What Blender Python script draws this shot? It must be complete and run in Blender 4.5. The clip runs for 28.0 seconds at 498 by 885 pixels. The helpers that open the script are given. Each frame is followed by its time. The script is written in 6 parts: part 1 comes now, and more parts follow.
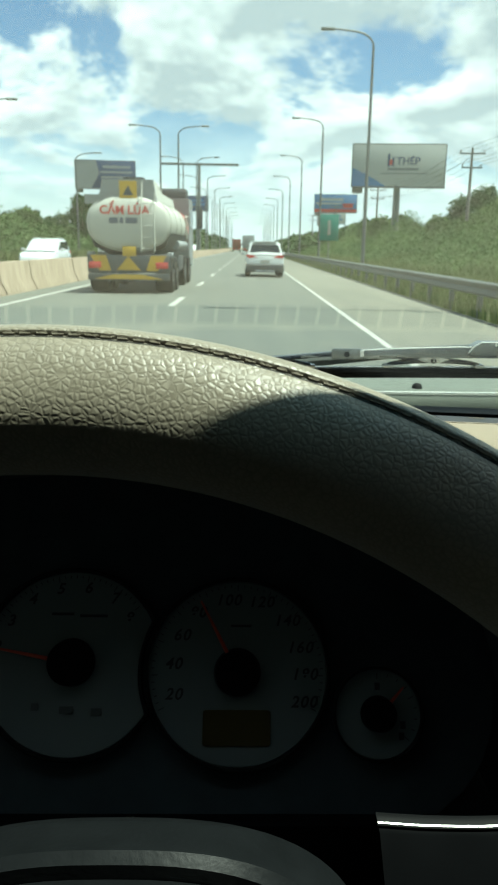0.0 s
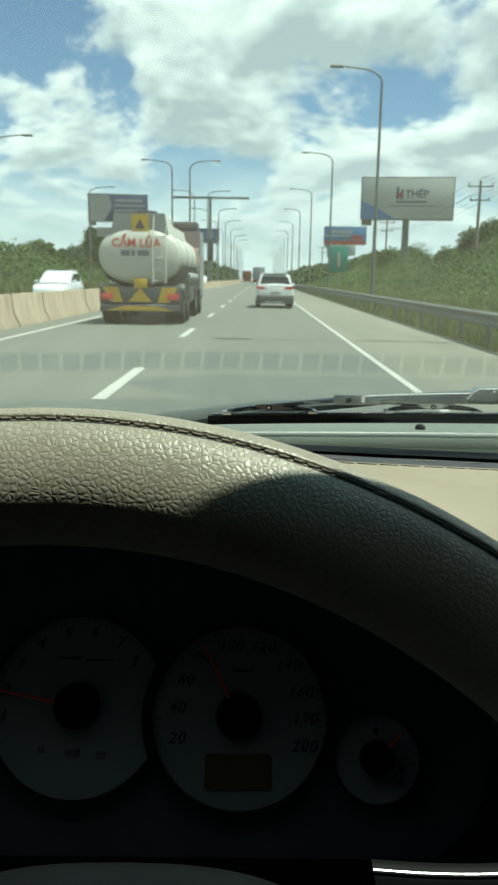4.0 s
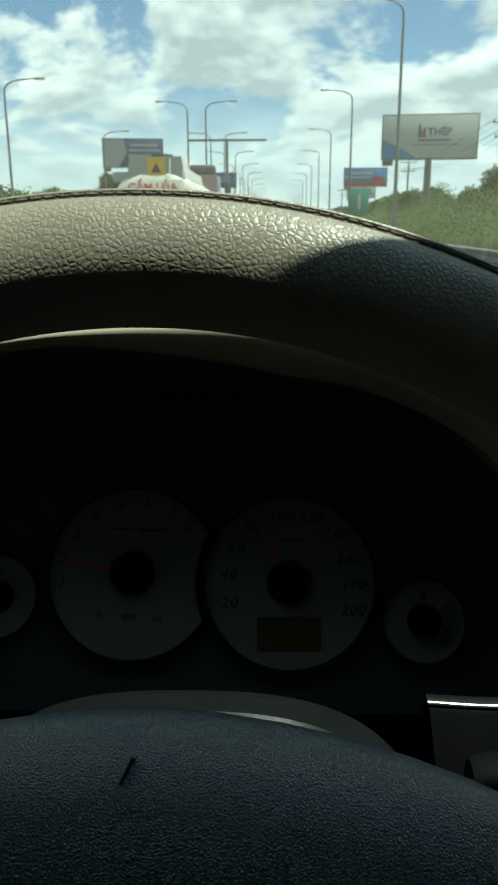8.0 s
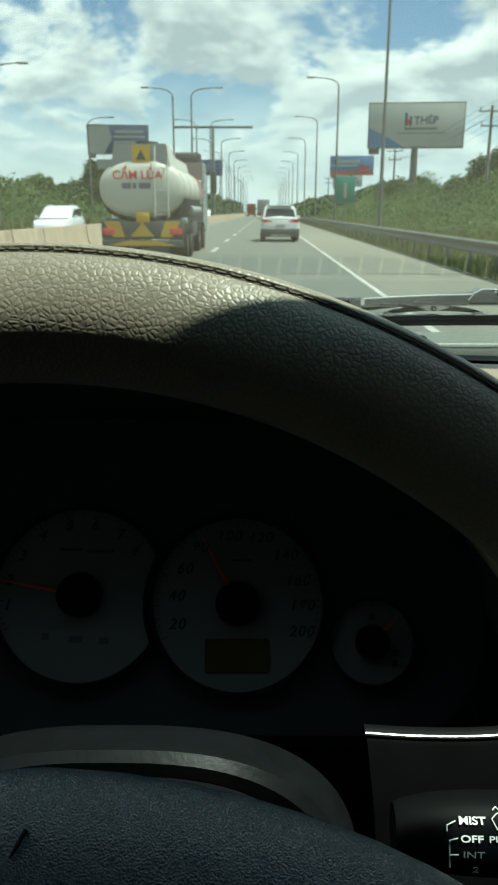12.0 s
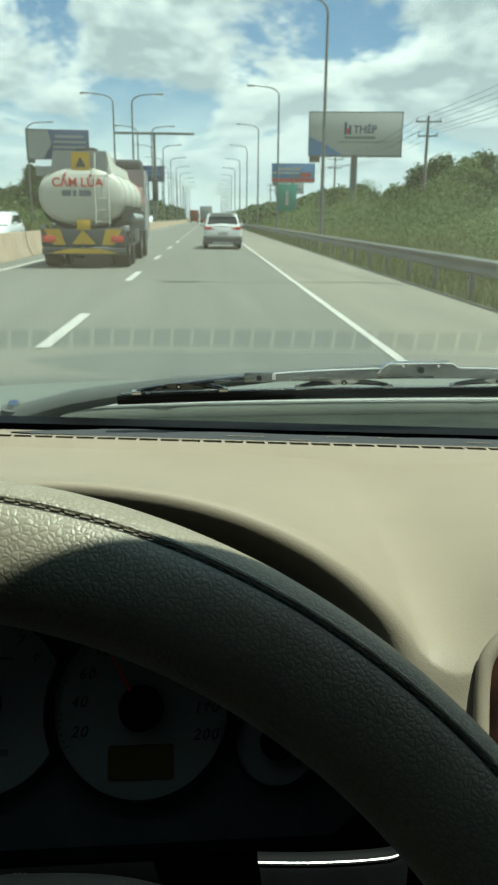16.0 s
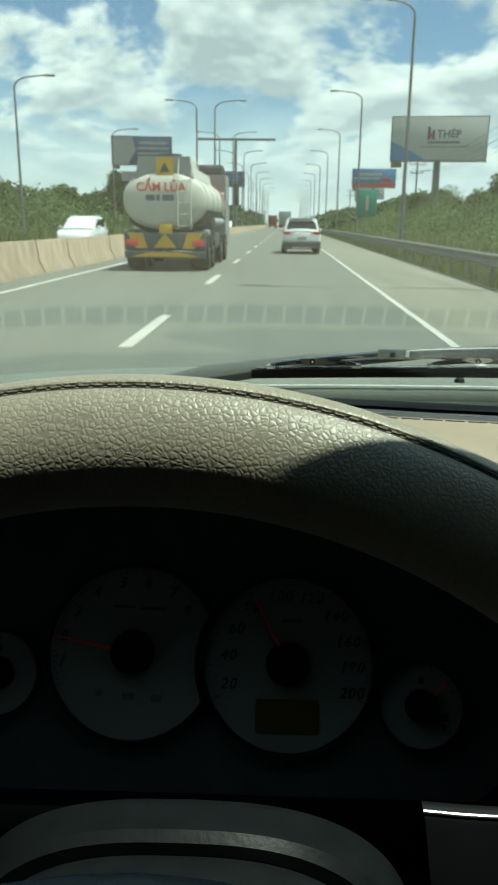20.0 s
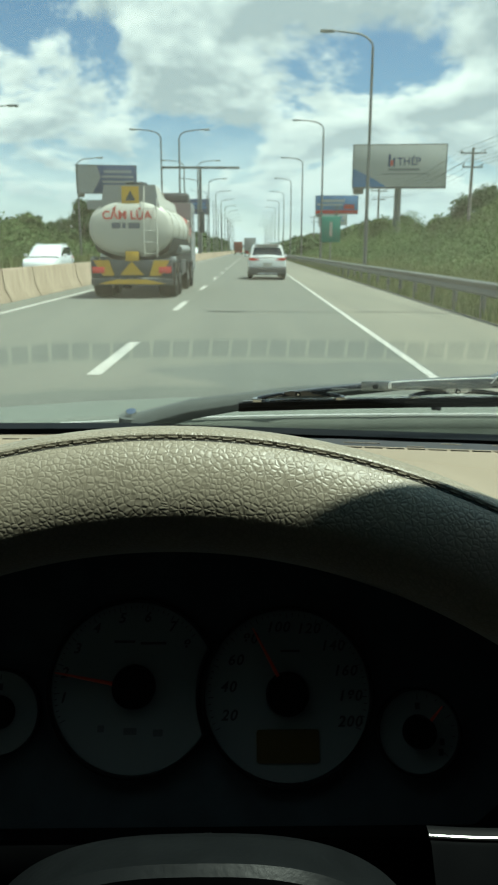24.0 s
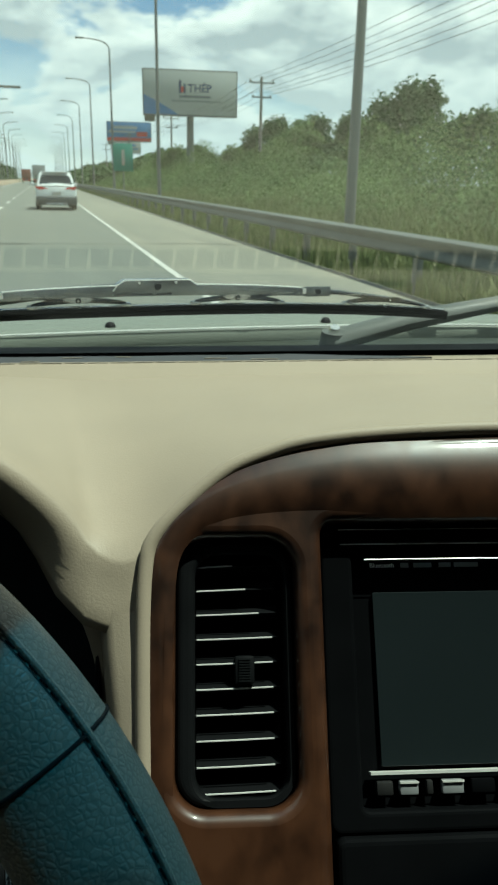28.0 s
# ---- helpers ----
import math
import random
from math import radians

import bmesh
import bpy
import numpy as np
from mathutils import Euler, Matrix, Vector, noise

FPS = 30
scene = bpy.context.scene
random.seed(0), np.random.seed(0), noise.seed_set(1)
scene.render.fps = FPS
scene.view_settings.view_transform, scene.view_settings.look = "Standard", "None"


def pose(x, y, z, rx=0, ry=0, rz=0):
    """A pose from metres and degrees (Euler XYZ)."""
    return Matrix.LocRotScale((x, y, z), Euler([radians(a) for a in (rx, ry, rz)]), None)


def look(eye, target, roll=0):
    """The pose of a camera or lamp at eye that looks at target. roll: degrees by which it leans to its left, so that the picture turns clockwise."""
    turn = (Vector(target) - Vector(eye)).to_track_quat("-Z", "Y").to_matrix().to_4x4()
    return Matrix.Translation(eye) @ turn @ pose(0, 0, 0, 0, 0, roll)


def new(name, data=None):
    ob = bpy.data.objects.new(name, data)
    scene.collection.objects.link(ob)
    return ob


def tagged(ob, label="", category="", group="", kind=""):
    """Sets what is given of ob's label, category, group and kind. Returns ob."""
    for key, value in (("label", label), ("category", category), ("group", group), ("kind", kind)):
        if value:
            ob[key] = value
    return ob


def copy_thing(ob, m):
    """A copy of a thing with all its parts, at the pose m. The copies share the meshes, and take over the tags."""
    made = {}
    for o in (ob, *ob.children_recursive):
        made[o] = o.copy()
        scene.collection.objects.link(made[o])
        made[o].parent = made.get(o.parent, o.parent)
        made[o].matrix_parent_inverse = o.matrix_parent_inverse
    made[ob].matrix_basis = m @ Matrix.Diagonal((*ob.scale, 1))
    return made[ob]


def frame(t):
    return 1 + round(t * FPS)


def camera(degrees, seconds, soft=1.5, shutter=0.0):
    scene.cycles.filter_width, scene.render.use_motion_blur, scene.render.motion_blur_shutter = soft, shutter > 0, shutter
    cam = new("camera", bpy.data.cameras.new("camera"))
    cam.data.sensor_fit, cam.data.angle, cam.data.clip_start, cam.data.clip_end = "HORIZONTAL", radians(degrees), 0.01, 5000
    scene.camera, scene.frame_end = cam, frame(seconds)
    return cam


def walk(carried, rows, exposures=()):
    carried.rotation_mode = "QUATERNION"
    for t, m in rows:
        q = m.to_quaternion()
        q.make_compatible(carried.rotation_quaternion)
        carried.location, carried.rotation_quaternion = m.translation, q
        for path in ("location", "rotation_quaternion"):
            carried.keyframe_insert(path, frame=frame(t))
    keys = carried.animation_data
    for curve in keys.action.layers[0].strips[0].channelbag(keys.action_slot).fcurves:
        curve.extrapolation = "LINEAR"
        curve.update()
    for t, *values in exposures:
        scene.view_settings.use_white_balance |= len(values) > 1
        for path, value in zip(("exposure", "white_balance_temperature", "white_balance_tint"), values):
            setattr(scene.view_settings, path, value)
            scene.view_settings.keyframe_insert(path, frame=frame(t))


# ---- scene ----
cam = camera(36.4, 28.0, soft=2.0)
cam.data.dof.use_dof, cam.data.dof.focus_distance, cam.data.dof.aperture_fstop = True, 0.30, 60.0
PATH = [
    (0.0, pose(-0.0037, -0.4999, 1.3875, 75.54, -0.91, -0.97)),
    (1.0, pose(-0.0026, -0.5135, 1.4019, 78.64, -0.38, 0.16)),
    (2.0, pose(0.0243, -0.5093, 1.4009, 78.28, -0.11, -1.91)),
    (5.0, pose(-0.0172, -0.5210, 1.4036, 76.86, -0.64, 1.55)),
    (6.0, pose(-0.0278, -0.5439, 1.3589, 72.69, 0.69, 3.58)),
    (6.5, pose(-0.0295, -0.5432, 1.3633, 72.86, -0.04, 4.04)),
    (7.0, pose(-0.0456, -0.5437, 1.3597, 72.80, 0.25, 6.11)),
    (8.0, pose(-0.0155, -0.5290, 1.3595, 73.89, 0.18, 1.12)),
    (8.5, pose(0.0060, -0.5245, 1.3707, 73.60, 0.73, 1.04)),
    (9.0, pose(0.0061, -0.5255, 1.3696, 72.76, 0.69, 0.44)),
    (9.5, pose(0.0153, -0.5215, 1.3727, 72.66, 0.37, -0.75)),
    (10.0, pose(0.0241, -0.5274, 1.3765, 73.37, 0.33, -1.69)),
    (10.5, pose(0.0326, -0.5277, 1.3797, 73.73, 0.54, -2.34)),
    (11.0, pose(0.0273, -0.5287, 1.3780, 73.36, 0.27, -1.83)),
    (11.5, pose(0.0071, -0.5194, 1.3696, 72.84, 0.04, -0.07)),
    (13.5, pose(0.0136, -0.5185, 1.4192, 74.20, -0.59, -0.02)),
    (14.0, look((0.031, -0.511, 1.421), (0.147, 1.402, 0.850), 1.1)),
    (14.5, pose(0.0428, -0.5104, 1.4207, 74.25, -0.19, -3.82)),
    (15.0, pose(0.0417, -0.5076, 1.4183, 73.95, 0.04, -4.66)),
    (15.5, pose(0.0439, -0.5055, 1.4244, 72.98, -0.16, -4.52)),
    (16.0, pose(0.0350, -0.5023, 1.4311, 73.51, -0.41, -4.01)),
    (16.5, pose(0.0069, -0.5096, 1.4068, 72.66, -0.37, -0.93)),
    (17.0, pose(-0.0002, -0.5137, 1.4157, 72.12, -0.08, 1.18)),
    (17.5, pose(-0.0042, -0.5126, 1.4112, 73.76, -0.43, 1.15)),
    (18.0, pose(-0.0122, -0.5092, 1.4074, 72.99, -0.82, 1.10)),
    (18.5, pose(-0.0136, -0.5041, 1.4014, 73.46, -0.47, 0.88)),
    (19.0, pose(-0.0028, -0.5062, 1.4146, 72.91, -0.19, 0.16)),
    (19.5, pose(-0.0100, -0.5053, 1.4072, 73.16, -0.62, 0.64)),
    (20.0, pose(-0.0150, -0.5173, 1.4087, 73.83, -0.64, 1.67)),
    (20.5, pose(-0.0280, -0.5170, 1.4007, 74.77, -0.68, 1.88)),
    (21.0, pose(-0.0293, -0.5147, 1.4033, 73.29, -0.76, 2.25)),
    (21.5, pose(-0.0280, -0.5120, 1.4041, 72.45, -0.28, 2.47)),
    (22.0, pose(-0.0233, -0.5178, 1.4157, 75.38, 0.32, 0.66)),
    (22.5, pose(-0.0324, -0.5272, 1.4187, 76.78, 0.04, -0.39)),
    (25.0, pose(-0.0246, -0.5275, 1.4162, 75.11, 0.02, -1.70)),
    (25.5, pose(0.0023, -0.5142, 1.4020, 75.33, -0.24, -5.07)),
    (26.0, pose(0.0247, -0.5232, 1.4044, 74.39, 0.09, -5.73)),
    (27.0, pose(0.0698, -0.5168, 1.3878, 72.99, -1.27, -10.73)),
    (27.5, pose(0.1004, -0.5274, 1.3985, 72.59, -0.83, -13.85)),
    (28.0, pose(0.1250, -0.5150, 1.3932, 71.01, -1.04, -15.53)),
]
EXPOSURES = [(0.0, 1.27, 5950, -13), (1.0, 1.02, 5950, -13), (2.5, 1.00, 5950, -13), (5.0, 1.00, 5950, -13), (6.0, 1.04, 5950, -13), (10.0, 1.02, 5950, -13), (11.5, 0.96, 5950, -13), (26.0, 0.95, 5950, -13), (28.0, 0.92, 5950, -13)]
walk(cam, PATH, EXPOSURES)

# ---------------- sky, sun ----------------
SUN = Vector((0.34, -0.043, 0.94)).normalized()
world = bpy.data.worlds.new("sky")
scene.world = world
world.use_nodes = True
wn, wl = world.node_tree.nodes, world.node_tree.links
wn.clear()


def wnode(kind, **vals):
    n = wn.new(kind)
    for k, v in vals.items():
        n.inputs[k].default_value = v
    return n


w_out = wn.new("ShaderNodeOutputWorld")
w_sky = wn.new("ShaderNodeTexSky")
w_sky.sky_type = "NISHITA"
w_sky.sun_disc = False
w_sky.sun_elevation = math.asin(SUN.z)
w_sky.sun_rotation = math.atan2(SUN.x, SUN.y)
w_sky.air_density, w_sky.dust_density, w_sky.ozone_density = 1.0, 0.05, 3.0
w_bg = wnode("ShaderNodeBackground", Strength=0.06)
w_tc = wn.new("ShaderNodeTexCoord")


def wmath(op, a, b=None):
    n = wn.new("ShaderNodeMath")
    n.operation = op
    for k, v in enumerate((a, b)):
        if isinstance(v, (int, float)):
            n.inputs[k].default_value = v
        elif v is not None:
            wl.new(v, n.inputs[k])
    return n.outputs[0]


# a layer of cumulus seen in perspective: brighter tops, grey flat bases, blue gaps, white haze low down
w_sep = wn.new("ShaderNodeSeparateXYZ")
wl.new(w_tc.outputs["Generated"], w_sep.inputs[0])
w_up = wmath("MAXIMUM", w_sep.outputs["Z"], 0.0)
w_div = wmath("ADD", w_up, 0.36)
w_u, w_v = wmath("DIVIDE", w_sep.outputs["X"], w_div), wmath("DIVIDE", w_sep.outputs["Y"], w_div)


def cloud_noise(shift, scale, detail, rough, seed):
    c = wn.new("ShaderNodeCombineXYZ")
    wl.new(w_u, c.inputs[0])
    wl.new(wmath("ADD", w_v, shift), c.inputs[1])
    c.inputs[2].default_value = seed
    n = wnode("ShaderNodeTexNoise", Scale=scale, Detail=detail, Roughness=rough, Distortion=0.25)
    wl.new(c.outputs[0], n.inputs["Vector"])
    return n.outputs["Fac"]


CLOUD_SEED = 5.3
w_n = cloud_noise(0.0, 2.3, 9.0, 0.56, CLOUD_SEED)
w_r1 = wn.new("ShaderNodeValToRGB")
w_r1.color_ramp.interpolation = "EASE"
w_r1.color_ramp.elements[0].position, w_r1.color_ramp.elements[1].position = 0.395, 0.475
wl.new(w_n, w_r1.inputs[0])
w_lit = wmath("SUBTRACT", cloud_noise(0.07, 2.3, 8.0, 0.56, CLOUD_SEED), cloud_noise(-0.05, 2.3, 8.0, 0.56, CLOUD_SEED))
w_lit = wmath("ADD", wmath("MULTIPLY", w_lit, 2.7), wmath("MULTIPLY", cloud_noise(0.0, 6.5, 6.0, 0.55, 9.1), 0.8))
w_lit = wmath("SUBTRACT", w_lit, wmath("MULTIPLY", w_n, 0.55))
w_r2 = wn.new("ShaderNodeValToRGB")
for k, (at, tone) in enumerate(((0.0, (0.46, 0.51, 0.55)), (0.26, (0.74, 0.77, 0.78)), (0.52, (1.0, 1.0, 0.97)))):
    stop = w_r2.color_ramp.elements[k] if k < 2 else w_r2.color_ramp.elements.new(at)
    stop.position, stop.color = at, (*tone, 1)
wl.new(wmath("ADD", w_lit, 0.11), w_r2.inputs[0])
w_haze = wn.new("ShaderNodeMapRange")
w_haze.interpolation_type = "SMOOTHSTEP"
for key, value in (("From Min", 0.0), ("From Max", 0.19), ("To Min", 0.85), ("To Max", 0.0)):
    w_haze.inputs[key].default_value = value
wl.new(w_up, w_haze.inputs["Value"])
w_hmix = wn.new("ShaderNodeMix")
w_hmix.data_type = "RGBA"
w_hmix.inputs[7].default_value = (0.70, 0.765, 0.79, 1)
wl.new(w_haze.outputs[0], w_hmix.inputs[0])
wl.new(w_r2.outputs[0], w_hmix.inputs[6])
w_cl = wnode("ShaderNodeBackground", Strength=0.61)
w_mix = wn.new("ShaderNodeMixShader")
wl.new(w_sky.outputs[0], w_bg.inputs[0])
wl.new(w_hmix.outputs[2], w_cl.inputs[0])
wl.new(wmath("MAXIMUM", w_r1.outputs[0], w_haze.outputs[0]), w_mix.inputs[0])
wl.new(w_bg.outputs[0], w_mix.inputs[1])
wl.new(w_cl.outputs[0], w_mix.inputs[2])
wl.new(w_mix.outputs[0], w_out.inputs[0])

sun_lamp = bpy.data.lights.new("sun", "SUN")
sun_lamp.energy, sun_lamp.angle, sun_lamp.color = 5.0, radians(0.55), (1.0, 0.935, 0.835)
sun_ob = new("sun", sun_lamp)
sun_ob.matrix_world = look(SUN * 60, (0, 0, 0))


# ---------------- materials ----------------
def mat(name, col, rough=0.5, metal=0.0, var=0.12, scale=20.0, bump=0.0, bscale=None, col2=None, coat=0.0, grain=None, spec=0.5, island=0.0, objrand=0.0, stretch=None, band=(0.25, 0.75), crease=0.0, gap=0.20, deep=0.002, leafy=0.0):
    m = bpy.data.materials.new(name)
    m.use_nodes = True
    n, l = m.node_tree.nodes, m.node_tree.links
    b = n["Principled BSDF"]
    b.inputs["Metallic"].default_value = metal
    b.inputs["Specular IOR Level"].default_value = spec
    b.inputs["Coat Weight"].default_value = coat
    b.inputs["Coat Roughness"].default_value = 0.06
    tc = n.new("ShaderNodeTexCoord")
    vec = tc.outputs["Object"]
    if stretch:
        mp = n.new("ShaderNodeMapping")
        mp.inputs["Scale"].default_value = stretch
        l.new(vec, mp.inputs[0])
        vec = mp.outputs[0]
    n1 = n.new("ShaderNodeTexNoise")
    n1.inputs["Scale"].default_value, n1.inputs["Detail"].default_value = scale, 6.0
    n2 = n.new("ShaderNodeTexNoise")
    n2.inputs["Scale"].default_value, n2.inputs["Detail"].default_value = scale * 0.13, 3.0
    l.new(vec, n1.inputs["Vector"])
    l.new(vec, n2.inputs["Vector"])
    add = n.new("ShaderNodeMath")
    add.operation = "ADD"
    l.new(n1.outputs["Fac"], add.inputs[0])
    l.new(n2.outputs["Fac"], add.inputs[1])
    last = add.outputs[0]
    for amount, sock in ((island, "Random Per Island"), (objrand, "Random")):
        if amount:
            src = n.new("ShaderNodeNewGeometry") if sock != "Random" else n.new("ShaderNodeObjectInfo")
            ma = n.new("ShaderNodeMath")
            ma.operation = "MULTIPLY_ADD"
            ma.inputs[1].default_value = amount
            l.new(src.outputs[sock], ma.inputs[0])
            l.new(last, ma.inputs[2])
            sb = n.new("ShaderNodeMath")
            sb.operation = "SUBTRACT"
            sb.inputs[1].default_value = amount / 2
            l.new(ma.outputs[0], sb.inputs[0])
            last = sb.outputs[0]
    rp = n.new("ShaderNodeValToRGB")
    e = rp.color_ramp.elements
    e[0].position, e[1].position = band
    half = n.new("ShaderNodeMath")
    half.operation = "MULTIPLY"
    half.inputs[1].default_value = 0.5
    l.new(last, half.inputs[0])
    c2 = col2 or tuple(min(1.0, c * (1 + var)) for c in col)
    c1 = col if col2 else tuple(c * (1 - var) for c in col)
    e[0].color, e[1].color = (*c1, 1), (*c2, 1)
    l.new(half.outputs[0], rp.inputs[0])
    l.new(rp.outputs[0], b.inputs["Base Color"])
    rr = n.new("ShaderNodeMapRange")
    rr.inputs["To Min"].default_value, rr.inputs["To Max"].default_value = max(0.02, rough * 0.8), min(1.0, rough * 1.2)
    l.new(n1.outputs["Fac"], rr.inputs["Value"])
    l.new(rr.outputs[0], b.inputs["Roughness"])
    if bump or grain:
        bp = n.new("ShaderNodeBump")
        bp.inputs["Distance"].default_value = deep
        if grain:
            v = n.new("ShaderNodeTexVoronoi")
            v.feature = "DISTANCE_TO_EDGE"
            v.inputs["Scale"].default_value, v.inputs["Randomness"].default_value = grain, 1.0
            wob = n.new("ShaderNodeTexNoise")
            wob.inputs["Scale"].default_value = grain * 0.3
            mixv = n.new("ShaderNodeMix")
            mixv.data_type = "VECTOR"
            mixv.inputs[0].default_value = 0.0012
            l.new(vec, mixv.inputs[4])
            l.new(wob.outputs["Color"], mixv.inputs[5])
            l.new(vec, wob.inputs["Vector"])
            l.new(mixv.outputs[1], v.inputs["Vector"])
            mr = n.new("ShaderNodeMapRange")
            mr.interpolation_type = "SMOOTHSTEP"
            mr.inputs["From Min"].default_value, mr.inputs["From Max"].default_value = 0.0, gap
            l.new(v.outputs["Distance"], mr.inputs["Value"])
            if crease:  # shade of the creases, mixed into the colour
                crease_shade = n.new("ShaderNodeMix")
                crease_shade.data_type, crease_shade.blend_type = "RGBA", "MULTIPLY"
                crease_shade.inputs[7].default_value = (0.42, 0.40, 0.36, 1)
                inv = n.new("ShaderNodeMapRange")
                inv.inputs["From Min"].default_value, inv.inputs["From Max"].default_value = 0.0, gap * 0.45
                inv.inputs["To Min"].default_value, inv.inputs["To Max"].default_value = crease, 0.0
                l.new(v.outputs["Distance"], inv.inputs["Value"])
                l.new(inv.outputs[0], crease_shade.inputs[0])
                l.new(rp.outputs[0], crease_shade.inputs[6])
                l.new(crease_shade.outputs[2], b.inputs["Base Color"])
            bp.inputs["Strength"].default_value = bump or 0.5
            l.new(mr.outputs[0], bp.inputs["Height"])
        else:
            n3 = n.new("ShaderNodeTexNoise")
            n3.inputs["Scale"].default_value, n3.inputs["Detail"].default_value = bscale or scale * 4, 5.0
            l.new(vec, n3.inputs["Vector"])
            bp.inputs["Strength"].default_value = bump
            l.new(n3.outputs["Fac"], bp.inputs["Height"])
        l.new(bp.outputs[0], b.inputs["Normal"])
    if leafy:  # light that shines through the leaf
        tr, mx = n.new("ShaderNodeBsdfTranslucent"), n.new("ShaderNodeMixShader")
        mx.inputs[0].default_value = leafy
        l.new(rp.outputs[0], tr.inputs["Color"])
        l.new(b.outputs[0], mx.inputs[1])
        l.new(tr.outputs[0], mx.inputs[2])
        l.new(mx.outputs[0], n["Material Output"].inputs["Surface"])
    return m


def glass(name, col=(1, 1, 1), film=0.0015, band=None):
    """A pane: clear tinted glass with a mirror gloss that grows at grazing angles."""
    m = bpy.data.materials.new(name)
    m.use_nodes = True
    n, l = m.node_tree.nodes, m.node_tree.links
    n.remove(n["Principled BSDF"])
    clear, gloss = n.new("ShaderNodeBsdfTransparent"), n.new("ShaderNodeBsdfGlossy")
    clear.inputs["Color"].default_value = (*col, 1)
    gloss.inputs["Roughness"].default_value = 0.0
    if band:  # tinted sun band along the pane's upper edge: (colour, lower height, upper height)
        bc, bs, br, bm_ = n.new("ShaderNodeTexCoord"), n.new("ShaderNodeSeparateXYZ"), n.new("ShaderNodeMapRange"), n.new("ShaderNodeMix")
        br.interpolation_type = "SMOOTHSTEP"
        br.inputs["From Min"].default_value, br.inputs["From Max"].default_value = band[1], band[2]
        bm_.data_type = "RGBA"
        bm_.inputs[6].default_value, bm_.inputs[7].default_value = (*col, 1), (*band[0], 1)
        l.new(bc.outputs["Object"], bs.inputs[0])
        lean = n.new("ShaderNodeMath")  # the band's edge runs slightly downhill to the passenger's side
        lean.operation = "MULTIPLY_ADD"
        lean.inputs[1].default_value = 0.1
        l.new(bs.outputs["X"], lean.inputs[0])
        l.new(bs.outputs["Z"], lean.inputs[2])
        shift = n.new("ShaderNodeMath")
        shift.operation = "SUBTRACT"
        shift.inputs[1].default_value = 0.01
        l.new(lean.outputs[0], shift.inputs[0])
        l.new(shift.outputs[0], br.inputs["Value"])
        l.new(br.outputs[0], bm_.inputs[0])
        l.new(bm_.outputs[2], clear.inputs["Color"])
    lw = n.new("ShaderNodeLayerWeight")
    lw.inputs["Blend"].default_value = 0.5
    pw = n.new("ShaderNodeMath")
    pw.operation = "POWER"
    pw.inputs[1].default_value = 5.0
    fr = n.new("ShaderNodeMath")
    fr.operation = "MULTIPLY_ADD"
    fr.inputs[1].default_value, fr.inputs[2].default_value = 0.915, 0.085
    l.new(lw.outputs["Facing"], pw.inputs[0])
    l.new(pw.outputs[0], fr.inputs[0])
    mx = n.new("ShaderNodeMixShader")
    l.new(fr.outputs[0], mx.inputs[0])
    l.new(clear.outputs[0], mx.inputs[1])
    l.new(gloss.outputs[0], mx.inputs[2])
    # thin haze veil added over the view, in faint smears
    veil = n.new("ShaderNodeBsdfTranslucent")
    veil.inputs["Color"].default_value = (0.80, 0.79, 0.74, 1)
    tc, mp, nz = n.new("ShaderNodeTexCoord"), n.new("ShaderNodeMapping"), n.new("ShaderNodeTexNoise")
    mp.inputs["Scale"].default_value = (1.0, 2.5, 2.5)
    nz.inputs["Scale"].default_value, nz.inputs["Detail"].default_value = 7.0, 5.0
    amount = n.new("ShaderNodeMapRange")
    amount.inputs["From Min"].default_value, amount.inputs["From Max"].default_value = 0.3, 0.7
    amount.inputs["To Min"].default_value, amount.inputs["To Max"].default_value = film * 0.6, film * 1.4
    mx2 = n.new("ShaderNodeMixShader")
    l.new(tc.outputs["Object"], mp.inputs[0])
    l.new(mp.outputs[0], nz.inputs["Vector"])
    l.new(nz.outputs["Fac"], amount.inputs["Value"])
    l.new(amount.outputs[0], mx2.inputs[0])
    l.new(mx.outputs[0], mx2.inputs[1])
    l.new(veil.outputs[0], mx2.inputs[2])
    l.new(mx2.outputs[0], n["Material Output"].inputs["Surface"])
    return m


M_LEATHER = mat("cream_leather", (0.222, 0.197, 0.150), 0.44, var=0.12, scale=60, grain=600, bump=0.25, spec=0.40, crease=0.38, gap=0.28, deep=0.0006)
M_PAD = mat("black_vinyl", (0.006, 0.022, 0.036), 0.33, var=0.25, scale=90, grain=1150, bump=0.40, spec=1.0, gap=0.3, deep=0.0008)
M_THREAD = mat("beige_thread", (0.15, 0.132, 0.10), 0.8, var=0.2, scale=400, spec=0.2)
M_SLOT = mat("painted_slot_shade", (0.014, 0.0125, 0.010), 0.8, spec=0.2)
M_SEAM = mat("dark_seam", (0.035, 0.032, 0.028), 0.8)
M_DASH = mat("beige_dash_vinyl", (0.228, 0.190, 0.143), 0.55, var=0.07, scale=25, bump=0.10, bscale=900, spec=0.25)
M_BLACK = mat("black_plastic", (0.042, 0.052, 0.061), 0.6, var=0.3, scale=60, bump=0.05, bscale=800, spec=0.08)
M_GLOSS = mat("gloss_black", (0.0028, 0.0030, 0.0034), 0.2, var=0.3, scale=40, spec=0.015)
M_VENT = mat("vent_black", (0.0042, 0.0045, 0.0050), 0.5, var=0.3, scale=40, spec=0.04)
M_BUTTON = mat("grey_button", (0.15, 0.155, 0.16), 0.4, var=0.1, scale=90)
M_SILVER = mat("silver_edging", (0.50, 0.50, 0.48), 0.35, metal=0.3, var=0.08, scale=60)
